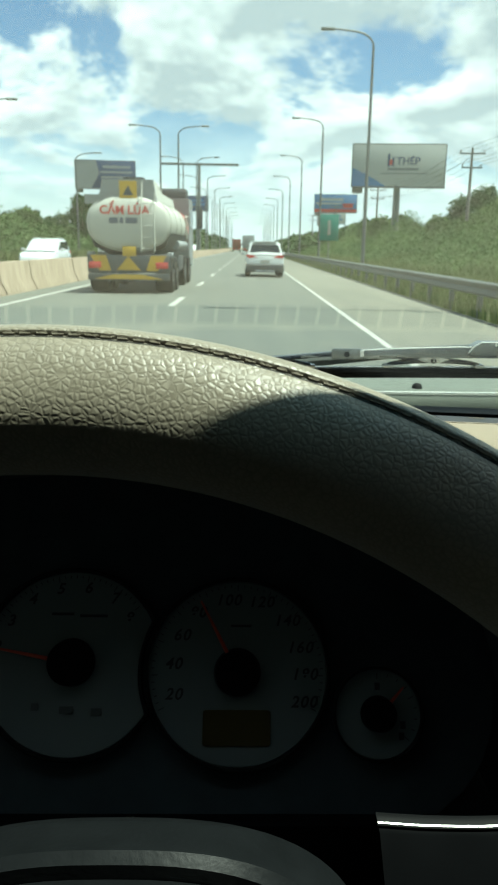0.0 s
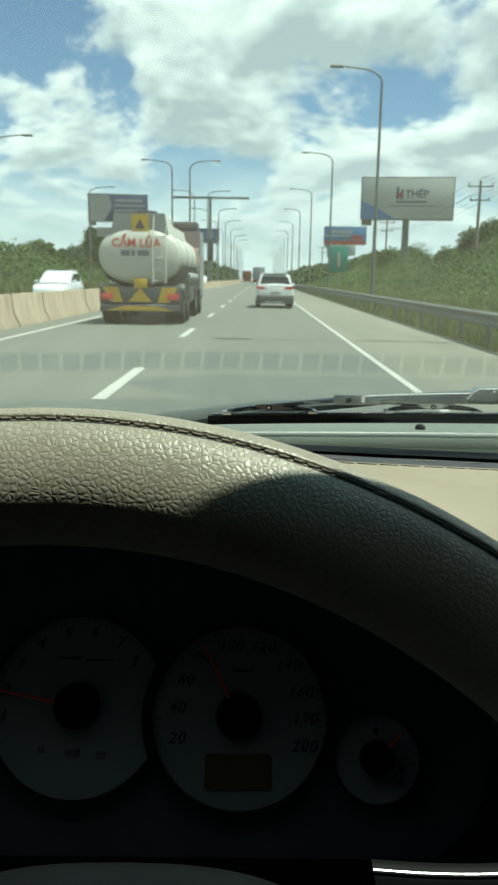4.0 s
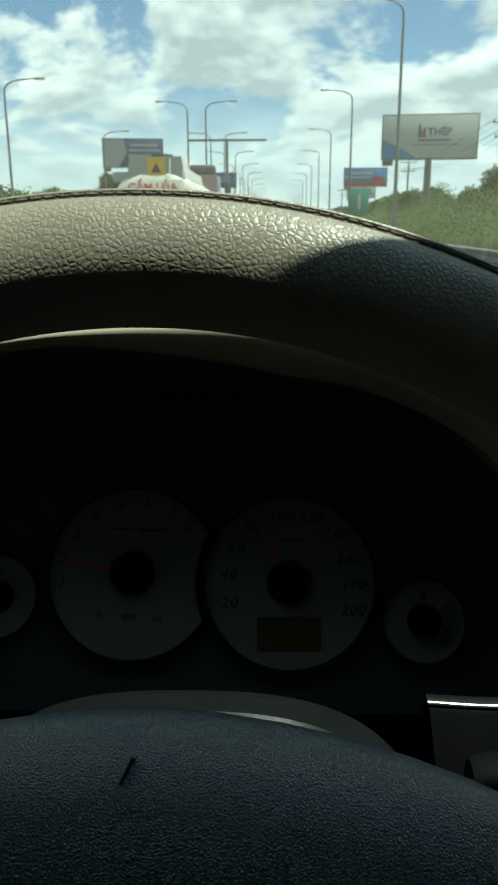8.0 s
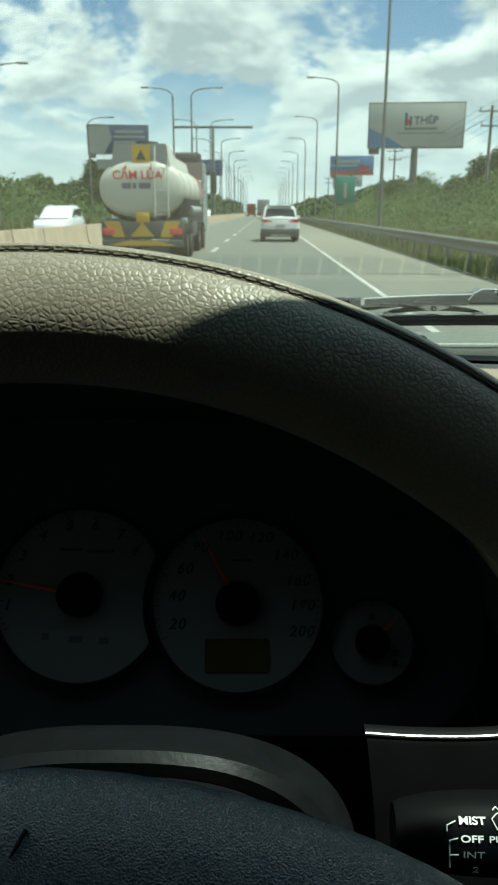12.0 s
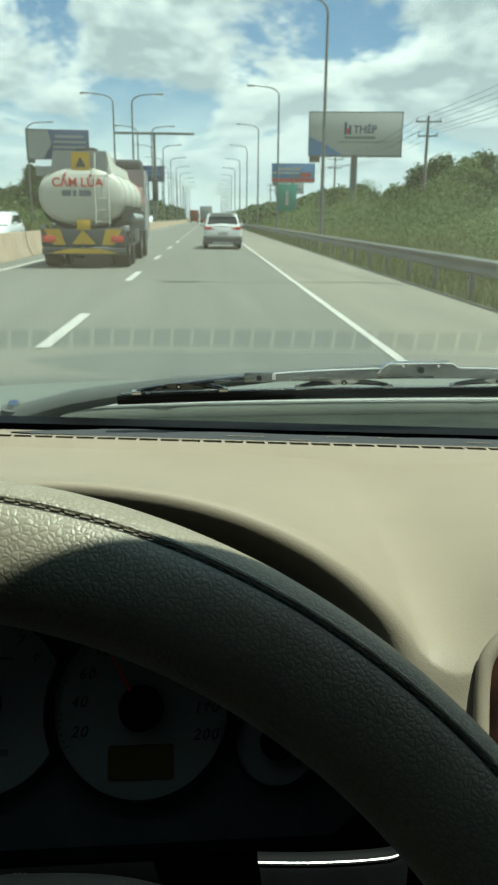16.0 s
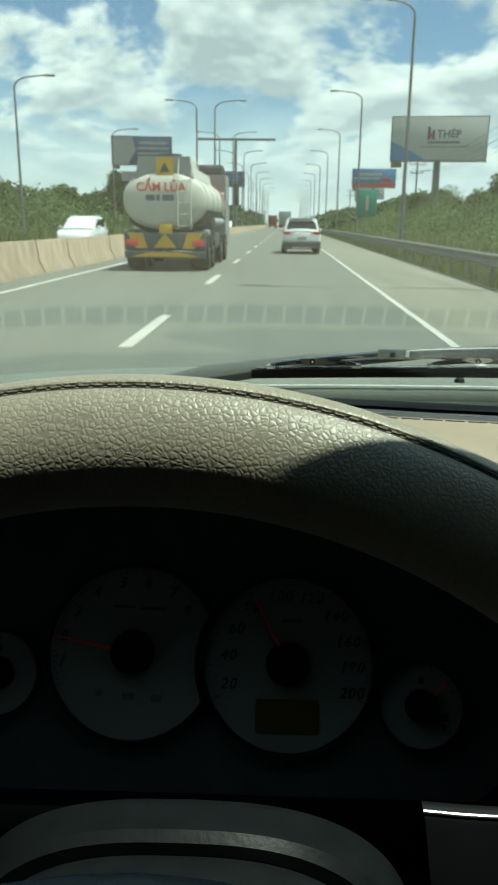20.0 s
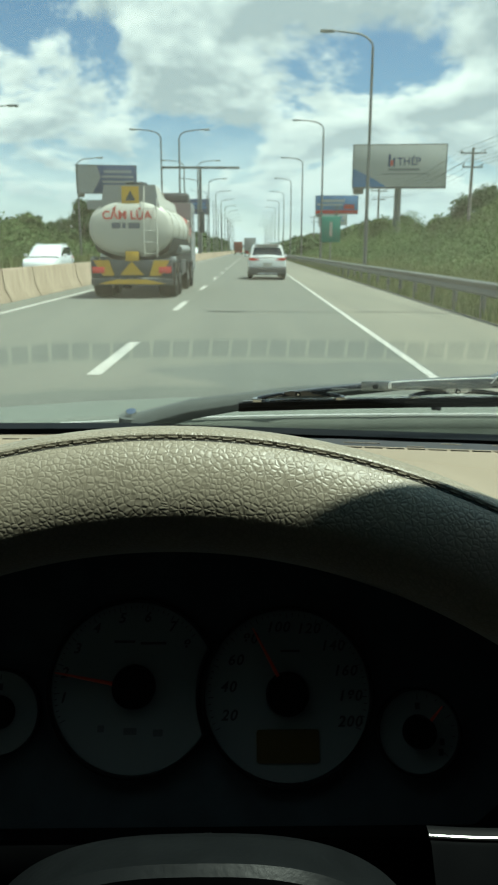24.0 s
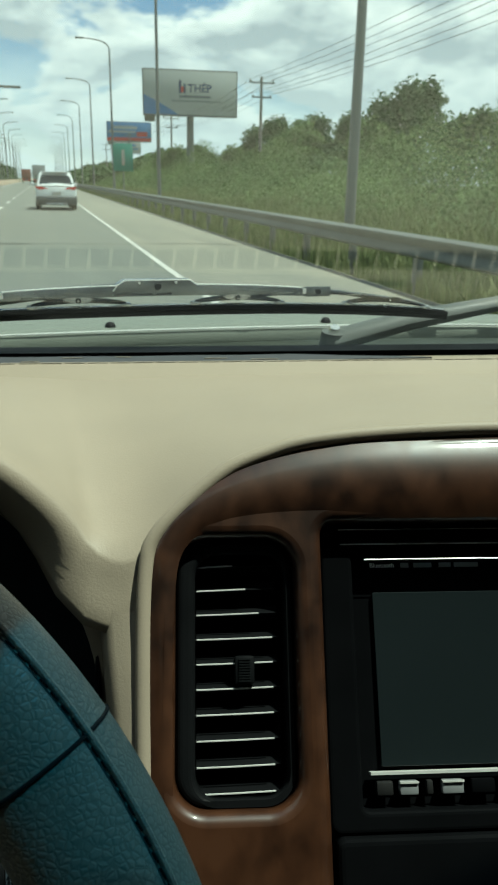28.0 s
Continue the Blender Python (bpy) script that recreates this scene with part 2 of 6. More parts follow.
M_GREY = mat("grey_plastic", (0.0060, 0.0068, 0.0074), 0.38, var=0.4, scale=50, bump=0.08, bscale=300, spec=0.14)
M_CHROME = mat("satin_chrome", (0.72, 0.72, 0.70), 0.22, metal=1.0, var=0.05, scale=60)
M_STRIP = mat("dull_chrome", (0.40, 0.40, 0.38), 0.38, metal=1.0, var=0.2, scale=40)
M_WOOD = mat("burl_wood", (0.0100, 0.0036, 0.0016), 0.42, col2=(0.039, 0.0148, 0.0060), scale=85, coat=0.75, stretch=(1.0, 0.7, 1.0), band=(0.40, 0.60), spec=0.3)
M_FACE = mat("gauge_face", (0.138, 0.160, 0.165), 0.7, var=0.03, scale=30, spec=0.1)
M_INK = mat("gauge_ink", (0.02, 0.02, 0.022), 0.6)
M_FAINT = mat("faint_gauge_ink", (0.062, 0.070, 0.072), 0.6)
M_NEEDLE = mat("red_needle", (0.50, 0.060, 0.030), 0.4)
M_LCD = mat("amber_display", (0.055, 0.042, 0.014), 0.4, spec=0.2)
M_WHITE_INK = mat("white_print", (0.80, 0.80, 0.78), 0.6)
M_GREY_INK = mat("worn_grey_print", (0.22, 0.22, 0.22), 0.6)
M_SCREEN = mat("screen_glass", (0.008, 0.011, 0.012), 0.2, var=0.1, scale=15, spec=0.3)
M_GLASS = glass("windscreen_glass", (0.975, 0.99, 0.98), band=((0.100, 0.30, 0.42), 1.733, 1.751))
# tint set for the dim blue light wanted inside the visor's shadow
M_VISOR = glass("smoked_visor_plastic", (0.105, 0.175, 0.215))
M_HEADLINER = mat("grey_headliner", (0.18, 0.177, 0.168), 0.9, scale=50)
M_TINT = glass("tinted_side_glass", (0.22, 0.235, 0.235))
M_CLOTH = mat("dark_seat_cloth", (0.16, 0.145, 0.12), 0.9, scale=70, bump=0.2)
M_RUBBER = mat("black_rubber", (0.010, 0.010, 0.010), 0.65, spec=0.12)
M_WIPER = mat("black_wiper_steel", (0.008, 0.010, 0.013), 0.17, var=0.25, scale=50, spec=0.8)
M_BRIDGE = mat("worn_bridge_steel", (0.17, 0.18, 0.18), 0.25, metal=0.8, var=0.5, scale=70, band=(0.42, 0.58), stretch=(0.3, 1.0, 1.0))
M_WIPER2 = mat("worn_wiper_steel", (0.50, 0.51, 0.50), 0.26, metal=0.9, var=0.3, scale=60)
M_PAINT = mat("silver_green_paint", (0.125, 0.136, 0.116), 0.5, metal=0.0, var=0.10, scale=12, spec=0.15)
M_COWL = mat("cowl_plastic", (0.030, 0.034, 0.028), 0.7, var=0.4, scale=14, spec=0.06)
M_ARM = mat("grey_wiper_arm", (0.075, 0.080, 0.074), 0.5, var=0.12, scale=30, spec=0.2)
M_TAPE = mat("dark_grey_tape", (0.045, 0.046, 0.050), 0.6, var=0.25, scale=60, spec=0.2)
M_ASPHALT = mat("asphalt", (0.074, 0.078, 0.067), 0.85, col2=(0.104, 0.107, 0.091), scale=2.2, bump=0.25, bscale=120, stretch=(1.0, 0.05, 1.0), band=(0.34, 0.66))
M_SHOULDER = mat("shoulder_concrete", (0.098, 0.097, 0.078), 0.9, col2=(0.148, 0.141, 0.112), scale=1.8, bump=0.2, bscale=90, stretch=(1.0, 0.08, 1.0), band=(0.34, 0.66))
M_LINE = mat("road_paint", (0.30, 0.30, 0.275), 0.7, var=0.18, scale=8)
M_CONC = mat("stained_concrete", (0.185, 0.142, 0.100), 0.9, col2=(0.33, 0.27, 0.20), scale=3.0, bump=0.3, bscale=60, objrand=0.25, stretch=(1.0, 1.0, 0.45), band=(0.34, 0.62))
M_GALV = mat("galvanised_steel", (0.120, 0.128, 0.120), 0.6, metal=0.3, var=0.3, scale=6, spec=0.3)
M_POLE = mat("pole_steel", (0.12, 0.13, 0.13), 0.5, metal=0.4, var=0.15, scale=4)
M_GROUND = mat("grass_ground", (0.050, 0.065, 0.018), 0.95, col2=(0.115, 0.120, 0.045), scale=0.9, bump=0.4, bscale=20)
M_LEAF = mat("leaf_green", (0.056, 0.090, 0.032), 0.7, col2=(0.132, 0.182, 0.074), scale=0.9, island=0.22, spec=0.12, band=(0.40, 0.60), leafy=0.22)
M_LEAF2 = mat("leaf_dark", (0.036, 0.062, 0.026), 0.7, col2=(0.080, 0.118, 0.050), scale=1.2, island=0.35, spec=0.12, band=(0.3, 0.7), leafy=0.22)
M_REED = mat("reed_green", (0.066, 0.096, 0.034), 0.8, col2=(0.175, 0.190, 0.086), scale=0.7, island=0.40, spec=0.10, band=(0.32, 0.66), leafy=0.25)
M_BARK = mat("bark", (0.10, 0.085, 0.06), 0.9, var=0.3, scale=8, bump=0.5)
M_CARWHITE = mat("white_car_paint", (0.54, 0.56, 0.57), 0.25, var=0.03, scale=4, coat=1.0)
M_CARSILVER = mat("silver_car_paint", (0.28, 0.30, 0.34), 0.28, metal=0.3, var=0.04, scale=4, coat=1.0)
M_CARGLASS = mat("tinted_car_glass", (0.02, 0.025, 0.03), 0.05, var=0.1, scale=4)
M_TAIL = mat("tail_lamp_red", (0.45, 0.02, 0.015), 0.2, coat=1.0)
M_TANK = mat("white_tank_paint", (0.40, 0.40, 0.36), 0.38, var=0.10, scale=3)
M_RED = mat("red_paint", (0.36, 0.03, 0.022), 0.35, var=0.12, scale=3)
M_YELLOW = mat("yellow_paint", (0.42, 0.27, 0.02), 0.5, var=0.12, scale=6)
M_CHASSIS = mat("truck_chassis", (0.045, 0.05, 0.055), 0.7, var=0.3, scale=5)
M_REDTEXT = mat("faded_red_letters", (0.42, 0.06, 0.05), 0.6)
M_GREYBAR = mat("grey_letters", (0.12, 0.13, 0.16), 0.6)
M_BB_LIGHT = mat("billboard_pale", (0.31, 0.33, 0.33), 0.6, var=0.06, scale=0.6)
M_BB_NAVY = mat("billboard_navy", (0.035, 0.055, 0.12), 0.5, var=0.15, scale=0.6)
M_BB_BLUE = mat("billboard_blue", (0.06, 0.15, 0.32), 0.5, var=0.2, scale=0.6)
M_SIGN = mat("sign_green", (0.02, 0.17, 0.13), 0.5, var=0.1, scale=1)
M_BOX = mat("container_red_brown", (0.15, 0.048, 0.032), 0.6, var=0.15, scale=2)
M_TRUCKGREY = mat("truck_grey", (0.20, 0.215, 0.22), 0.6, var=0.15, scale=2)
M_UTIL = mat("weathered_concrete_pole", (0.15, 0.145, 0.13), 0.9, var=0.15, scale=4)


# ---------------- building helpers ----------------
def finish(bm, smooth=40):
    bmesh.ops.recalc_face_normals(bm, faces=bm.faces)
    for f in bm.faces:
        f.smooth = True
    for e in bm.edges:
        if len(e.link_faces) == 2 and e.calc_face_angle(0) > radians(smooth):
            e.smooth = False


def part(name, bm, material, parent=None, label="", smooth=40):
    """Links a bmesh, or a ready mesh, as one object under a thing or a part."""
    if isinstance(bm, bmesh.types.BMesh):
        finish(bm, smooth)
        me = bpy.data.meshes.new(name)
        bm.to_mesh(me)
        bm.free()
    else:
        me = bm
    me.materials.clear()
    me.materials.append(material)
    ob = new(name, me)
    if parent:
        ob.parent = parent
    if label:
        ob["label"] = label
    return ob


def thing(name, label, category, m=None, group="", kind=""):
    ob = new(name)
    ob.empty_display_size = 0.1
    if m is not None:
        ob.matrix_world = m
    return tagged(ob, label, category, group, kind)


def box(bm, c, s, bevel=0.0, seg=2, m=None):
    g = bmesh.ops.create_cube(bm, size=1.0)
    vs = g["verts"]
    for v in vs:
        v.co = Vector((c[0] + v.co.x * s[0], c[1] + v.co.y * s[1], c[2] + v.co.z * s[2]))
    if bevel:
        es = list({e for v in vs for e in v.link_edges})
        r = bmesh.ops.bevel(bm, geom=es, offset=bevel, segments=seg, affect="EDGES", profile=0.5)
        vs = list({v for f in r["faces"] for v in f.verts} | {v for v in vs if v.is_valid})
    if m is not None:
        for v in vs:
            v.co = m @ v.co
    return vs


def boxes(*items, bevel=0.0):
    bm = bmesh.new()
    for c, s in items:
        box(bm, c, s, bevel)
    return bm


def rod(bm, p0, p1, r0, r1=None, seg=12, cap=True):
    p0, p1 = Vector(p0), Vector(p1)
    r1 = r0 if r1 is None else r1
    d = p1 - p0
    m = Matrix.Translation((p0 + p1) / 2) @ d.to_track_quat("Z", "Y").to_matrix().to_4x4()
    bmesh.ops.create_cone(bm, cap_ends=cap, segments=seg, radius1=r0, radius2=r1, depth=d.length, matrix=m)


def sweep(bm, pts, r, seg=8, closed=False, flat=1.0):
    """A tube along points; r may be a list. flat squeezes it along its second axis."""
    pts = [Vector(p) for p in pts]
    n = len(pts)
    rings = []
    up = Vector((0, 0, 1))
    for i, p in enumerate(pts):
        a, b = pts[(i - 1) % n if closed else max(0, i - 1)], pts[(i + 1) % n if closed else min(n - 1, i + 1)]
        t = (b - a).normalized()
        s = t.cross(up)
        if s.length < 1e-4:
            s = t.cross(Vector((0, 1, 0)))
        s.normalize()
        w = s.cross(t)
        rr = r[i] if isinstance(r, (list, tuple)) else r
        rings.append([bm.verts.new(p + (s * math.cos(k * 2 * math.pi / seg) + w * flat * math.sin(k * 2 * math.pi / seg)) * rr) for k in range(seg)])
    m = n if closed else n - 1
    for i in range(m):
        A, B = rings[i], rings[(i + 1) % n]
        for k in range(seg):
            bm.faces.new((A[k], A[(k + 1) % seg], B[(k + 1) % seg], B[k]))
    if not closed:
        bm.faces.new(rings[0][::-1])
        bm.faces.new(rings[-1])


def loft(bm, rows, close=False):
    """A skin over rows of points of equal length."""
    vr = [[bm.verts.new(p) for p in row] for row in rows]
    for A, B in zip(vr, vr[1:]):
        n = len(A)
        for k in range(n if close else n - 1):
            bm.faces.new((A[k], A[(k + 1) % n], B[(k + 1) % n], B[k]))
    return vr


def prism(bm, outline, z0, z1, m=None):
    lo = [bm.verts.new((x, y, z0)) for x, y in outline]
    hi = [bm.verts.new((x, y, z1)) for x, y in outline]
    bm.faces.new(lo[::-1])
    bm.faces.new(hi)
    n = len(outline)
    for k in range(n):
        bm.faces.new((lo[k], lo[(k + 1) % n], hi[(k + 1) % n], hi[k]))
    if m is not None:
        for v in lo + hi:
            v.co = m @ v.co


def from_curve(cu):
    ob = bpy.data.objects.new("tmp", cu)
    me = bpy.data.meshes.new_from_object(ob)
    bpy.data.objects.remove(ob)
    bpy.data.curves.remove(cu)
    return me


def plate(outlines, thick, bevel=0.0, z=0.0, seg=2):
    """A flat plate from 2D outlines (later ones may be holes), lying in xy, its top at z."""
    cu = bpy.data.curves.new("tmp", "CURVE")
    cu.dimensions, cu.fill_mode = "2D", "BOTH"
    cu.extrude, cu.bevel_depth, cu.bevel_resolution = max(1e-5, thick / 2 - bevel), bevel, seg
    cu.offset = -bevel
    for pts in outlines:
        s = cu.splines.new("POLY")
        s.points.add(len(pts) - 1)
        for p, (x, y) in zip(s.points, pts):
            p.co = (x, y, 0, 1)
        s.use_cyclic_u = True
    me = from_curve(cu)
    me.transform(Matrix.Translation((0, 0, z - thick / 2)))
    for p in me.polygons:
        p.use_smooth = False
    return me


def lettering(text, size, x=0.0, y=0.0, z=0.0, depth=0.0002, shear=0.0, align="CENTER", m=None, bold=0.0):
    cu = bpy.data.curves.new("tmp", "FONT")
    cu.body, cu.size, cu.extrude, cu.shear, cu.offset = text, size, depth, shear, bold
    cu.align_x, cu.align_y = align, "CENTER"
    me = from_curve(cu)
    me.transform(Matrix.Translation((x, y, z)))
    if m is not None:
        me.transform(m)
    return me


def circle(r, n=64, cx=0.0, cy=0.0, a0=0.0, a1=2 * math.pi):
    return [(cx + r * math.cos(a0 + (a1 - a0) * k / n), cy + r * math.sin(a0 + (a1 - a0) * k / n)) for k in range(n)]


def rrect(x0, y0, x1, y1, r, n=6):
    out = []
    for cx, cy, a in ((x1 - r, y1 - r, 0), (x0 + r, y1 - r, 90), (x0 + r, y0 + r, 180), (x1 - r, y0 + r, 270)):
        for k in range(n + 1):
            t = radians(a + 90 * k / n)
            out.append((cx + r * math.cos(t), cy + r * math.sin(t)))
    return out


def spline(pts, n=8):
    """Catmull-Rom points through the given ones."""
    P = [Vector(p) for p in pts]
    out = []
    for i in range(len(P) - 1):
        a, b, c, d = P[max(0, i - 1)], P[i], P[i + 1], P[min(len(P) - 1, i + 2)]
        for k in range(n):
            t = k / n
            out.append(0.5 * ((2 * b) + (c - a) * t + (2 * a - 5 * b + 4 * c - d) * t * t + (3 * b - a - 3 * c + d) * t ** 3))
    out.append(P[-1])
    return out


def raw(name, verts, faces, smooth=False):
    me = bpy.data.meshes.new(name)
    me.from_pydata(verts, [], faces)
    if smooth:
        me.shade_smooth()
    me.update()
    return me


# ================= the cabin =================
# ---- steering wheel ----
WHEEL = pose(-0.0506, -0.4116, 1.1806, 60.35, 0, -0.05)
RIM_R, RIM_T = 0.1950, 0.0183


def rim_point(a, tube, r):
    """a: degrees round the rim from its top towards the passenger; tube: degrees from the driver's side outwards."""
    t, k = radians(a), radians(tube)
    q = r * (abs(math.sin(k)) ** 2.2 + abs(math.cos(k)) ** 2.2) ** (-1 / 2.2)
    d = RIM_R + q * math.sin(k)
    return Vector((d * math.sin(t), d * math.cos(t), 0.96 * q * math.cos(k)))


def rim_piece(a0, a1, r=RIM_T, step=1.5, seg=40, swell=True):
    bm = bmesh.new()
    n = max(3, int((a1 - a0) / step))
    rows = []
    for i in range(n + 1):
        a = a0 + (a1 - a0) * i / n
        edge = 1 - (0.05 * math.exp(-min(i, n - i) * step / 0.8) if swell else 0)
        row = []
        for k in range(seg):
            tube = 360 * k / seg
            dip = 1 - 0.035 * math.exp(-((tube - 40) / 4.5) ** 2)
            row.append(rim_point(a, tube, r * edge * dip))
        rows.append(row)
    v = loft(bm, rows, close=True)
    bm.faces.new(v[0][::-1])
    bm.faces.new(v[-1])
    return bm


# one cream leather all round; the teal is sun through the tinted band
wheel = thing("steering_wheel", "cream leather-covered steering wheel, its side in teal tinted sunlight", "steering wheel", WHEEL)
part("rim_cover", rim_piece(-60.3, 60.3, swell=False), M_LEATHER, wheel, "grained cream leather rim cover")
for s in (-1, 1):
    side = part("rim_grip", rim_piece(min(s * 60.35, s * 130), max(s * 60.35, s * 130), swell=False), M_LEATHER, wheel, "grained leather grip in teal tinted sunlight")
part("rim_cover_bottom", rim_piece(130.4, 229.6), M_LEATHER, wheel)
for a0, a1, mm in ((-129, -60, M_LEATHER), (-60, 60, M_LEATHER), (60, 129, M_LEATHER)):
    bm = bmesh.new()
    sweep(bm, [rim_point(a, 41, RIM_T + 0.0001) for a in np.arange(a0, a1 + 0.1, 1.5)], 0.0009, 8)
    part("seam_welt", bm, mm, wheel, "raised leather seam")
bm = bmesh.new()
sweep(bm, [rim_point(a, 36, RIM_T - 0.0005) for a in np.arange(-129, 129.1, 1.5)], 0.00038, 6)
part("seam_groove", bm, M_SEAM, wheel)
a = -129.0
while a < 129:
    bm = bmesh.new()
    rod(bm, rim_point(a, 37.4 + random.uniform(-0.5, 0.5), RIM_T + 0.0001), rim_point(a + 0.72, 37.6, RIM_T + 0.0001), 0.00034, 0.00024, 6)
    part("stitch", bm, M_THREAD if abs(a) < 52 else M_RUBBER, wheel)
    a += 1.05
for s in (-1, 1):
    bm = bmesh.new()
    sweep(bm, [rim_point(s * 60.3, k, RIM_T + 0.0001) for k in range(0, 360, 12)], 0.00055, 6, closed=True)
    part("joint_seam", bm, M_RUBBER, wheel)
# hub pad: a rounded cushion
bm = bmesh.new()
rows = []
for i in range(17):
    u = -1 + 2 * i / 16
    row = []
    for k in range(48):
        t = 2 * math.pi * k / 48
        c, s_ = math.cos(t), math.sin(t)
        ex = 2.6 if s_ < 0 else 1.75
        q = (abs(c) ** ex + abs(s_) ** ex) ** (-1 / ex)
        prof = (1 - abs(u) ** 2.4) ** (1 / 2.4)
        row.append((0.160 * q * c * prof, (0.088 if s_ < 0 else 0.0745) * q * s_ * prof, -0.030 + 0.030 * u - 0.006 * (q * s_ * prof) ** 2))
    rows.append(row)
loft(bm, rows, close=True)
bmesh.ops.remove_doubles(bm, verts=bm.verts, dist=1e-5)
pad = part("hub_pad", bm, M_PAD, wheel, "black grained vinyl hub pad")
for s in (-1, 1):
    bm = bmesh.new()
    rows = []
    for i in range(9):
        f = i / 8
        x = 0.105 + 0.072 * f
        w, h = 0.034 - 0.010 * math.sin(math.pi * f), 0.014 - 0.003 * f
        y = -0.024 - 0.012 * f
        rows.append([(s * x, y + w * math.cos(t) , -0.002 - 0.024 * (1 - f) + h * math.sin(t)) for t in (2 * math.pi * k / 20 for k in range(20))])
    loft(bm, rows, close=True)
    part("spoke", bm, M_PAD, wheel)
    bm = bmesh.new()
    box(bm, (s * 0.108, 0.026, -0.008), (0.0022, 0.016, 0.006), 0.0008)
    part("pad_slit", bm, M_RUBBER, pad)
bm = bmesh.new()
rod(bm, (0, 0, -0.05), (0, 0, -0.10), 0.045, 0.05, 32)
part("column_boss", bm, M_BLACK, wheel)
bm = bmesh.new()
for p0, p1 in (((0.0020, 0.0640, -0.0158), (-0.0006, 0.0585, -0.0122)),):
    rod(bm, p0, p1, 0.0007, 0.0004, 6)
part("scratch", bm, M_RUBBER, pad)

# ---- instrument cluster ----
CLUSTER = pose(0.0, -0.110, 1.150, 61.6, 0, 0)
cluster = thing("instrument_cluster", "instrument cluster with white gauge faces under a dark hood", "gauge cluster", CLUSTER)
TA, TE, FU, GR = (-0.0955, 0.005), (-0.178, -0.0095), (0.0805, -0.0223), 0.0525
part("back_panel", plate([rrect(-0.335, -0.085, 0.150, 0.116, 0.07)], 0.004, 0.001, -0.006), M_BLACK, cluster)


def clipped(r, c, other, ro, n=120):
    """A circle of radius r round c whose points are pushed out of the circle ro round other."""
    out = []
    for x, y in circle(r, n, *c):
        d = math.hypot(x - other[0], y - other[1])
        if d < ro:
            k = ro / d
            x, y = other[0] + (x - other[0]) * k, other[1] + (y - other[1]) * k
        out.append((x, y))
    return out


def gauge(name, face, ring, c, hub_r, label):
    g = part(name, plate([face], 0.002, 0.0004, 0.0), M_FACE, cluster, label)
    part("bezel", plate([ring, face], 0.007, 0.0006, 0.004), M_GREY, g)
    bm = bmesh.new()
    rod(bm, (*c, 0.0), (*c, 0.009), hub_r, hub_r * 0.92, 40)
    part("hub", bm, M_VENT, g)
    return g


sp_face = circle(GR - 0.0012, 120)
speedo = gauge("speedometer", sp_face, circle(GR + 0.0012, 120), (0, 0), 0.0135, "white speedometer face with black numerals")
ta_face = clipped(GR - 0.0012, TA, (0, 0), GR + 0.0045)
tacho = gauge("tachometer", ta_face, clipped(GR + 0.0012, TA, (0, 0), GR + 0.0025), TA, 0.0135, "white tachometer face with black numerals")
fu_face = clipped(0.0245, FU, (0, 0), GR + 0.0060)
fuel = gauge("fuel_gauge", fu_face, clipped(0.0262, FU, (0, 0), GR + 0.0045), FU, 0.0100, "small white fuel gauge")
te_face = clipped(0.0245, TE, TA, GR + 0.0060)
temp = gauge("temperature_gauge", te_face, clipped(0.0262, TE, TA, GR + 0.0045), TE, 0.0100, "small white temperature gauge")
for txt, x, y in (("20", -0.0365, -0.0123), ("40", -0.037, 0.0045), ("60", -0.0325, 0.0205), ("80", -0.0235, 0.0335), ("100", -0.0057, 0.0405), ("120", 0.0135, 0.0395), ("140", 0.0285, 0.0290), ("160", 0.0360, 0.0138), ("180", 0.0385, -0.0011), ("200", 0.0380, -0.0163)):
    for k, digit in enumerate(txt):
        part("numeral", lettering(digit, 0.0088, x + 0.0052 * (k - (len(txt) - 1) / 2), y, 0.0006, shear=0.25, bold=0.0002), M_INK, speedo)
for txt, x, y in (("1", -0.1393, -0.0013), ("2", -0.139, 0.0135), ("3", -0.1318, 0.0281), ("4", -0.1202, 0.0404), ("5", -0.1043, 0.0464), ("6", -0.0881, 0.047), ("7", -0.0725, 0.0411), ("8", -0.0636, 0.0300)):
    part("numeral", lettering(txt, 0.0088, x, y, 0.0006, shear=0.25, bold=0.0002), M_INK, tacho)


def tick_ring(c, r, a0, a1, n, host, long=5):
    bm = bmesh.new()
    for k in range(n + 1):
        t = radians(a0 + (a1 - a0) * k / n)
        ln = 0.0035 if k % long == 0 else 0.0018
        m = Matrix.Translation((c[0] + (r - ln / 2) * math.cos(t), c[1] + (r - ln / 2) * math.sin(t), 0.0005)) @ Matrix.Rotation(t, 4, "Z")
        box(bm, (0, 0, 0), (ln, 0.0005, 0.0003), m=m)
    part("scale_ticks", bm, M_INK, host)


tick_ring((0, 0), GR - 0.003, 205, -25, 50, speedo)
tick_ring(TA, GR - 0.003, 205, 40, 40, tacho)
tick_ring(FU, 0.0225, 90, -40, 8, fuel, 4)
tick_ring(TE, 0.0225, 190, 90, 8, temp, 4)


def needle(c, tip, host):
    c, tip = Vector((*c, 0.0075)), Vector((*tip, 0.0062))
    bm = bmesh.new()
    sweep(bm, [c, c.lerp(tip, 0.5), tip], [0.0014, 0.0010, 0.0005], 6)
    part("needle", bm, M_NEEDLE, host, "thin red needle")


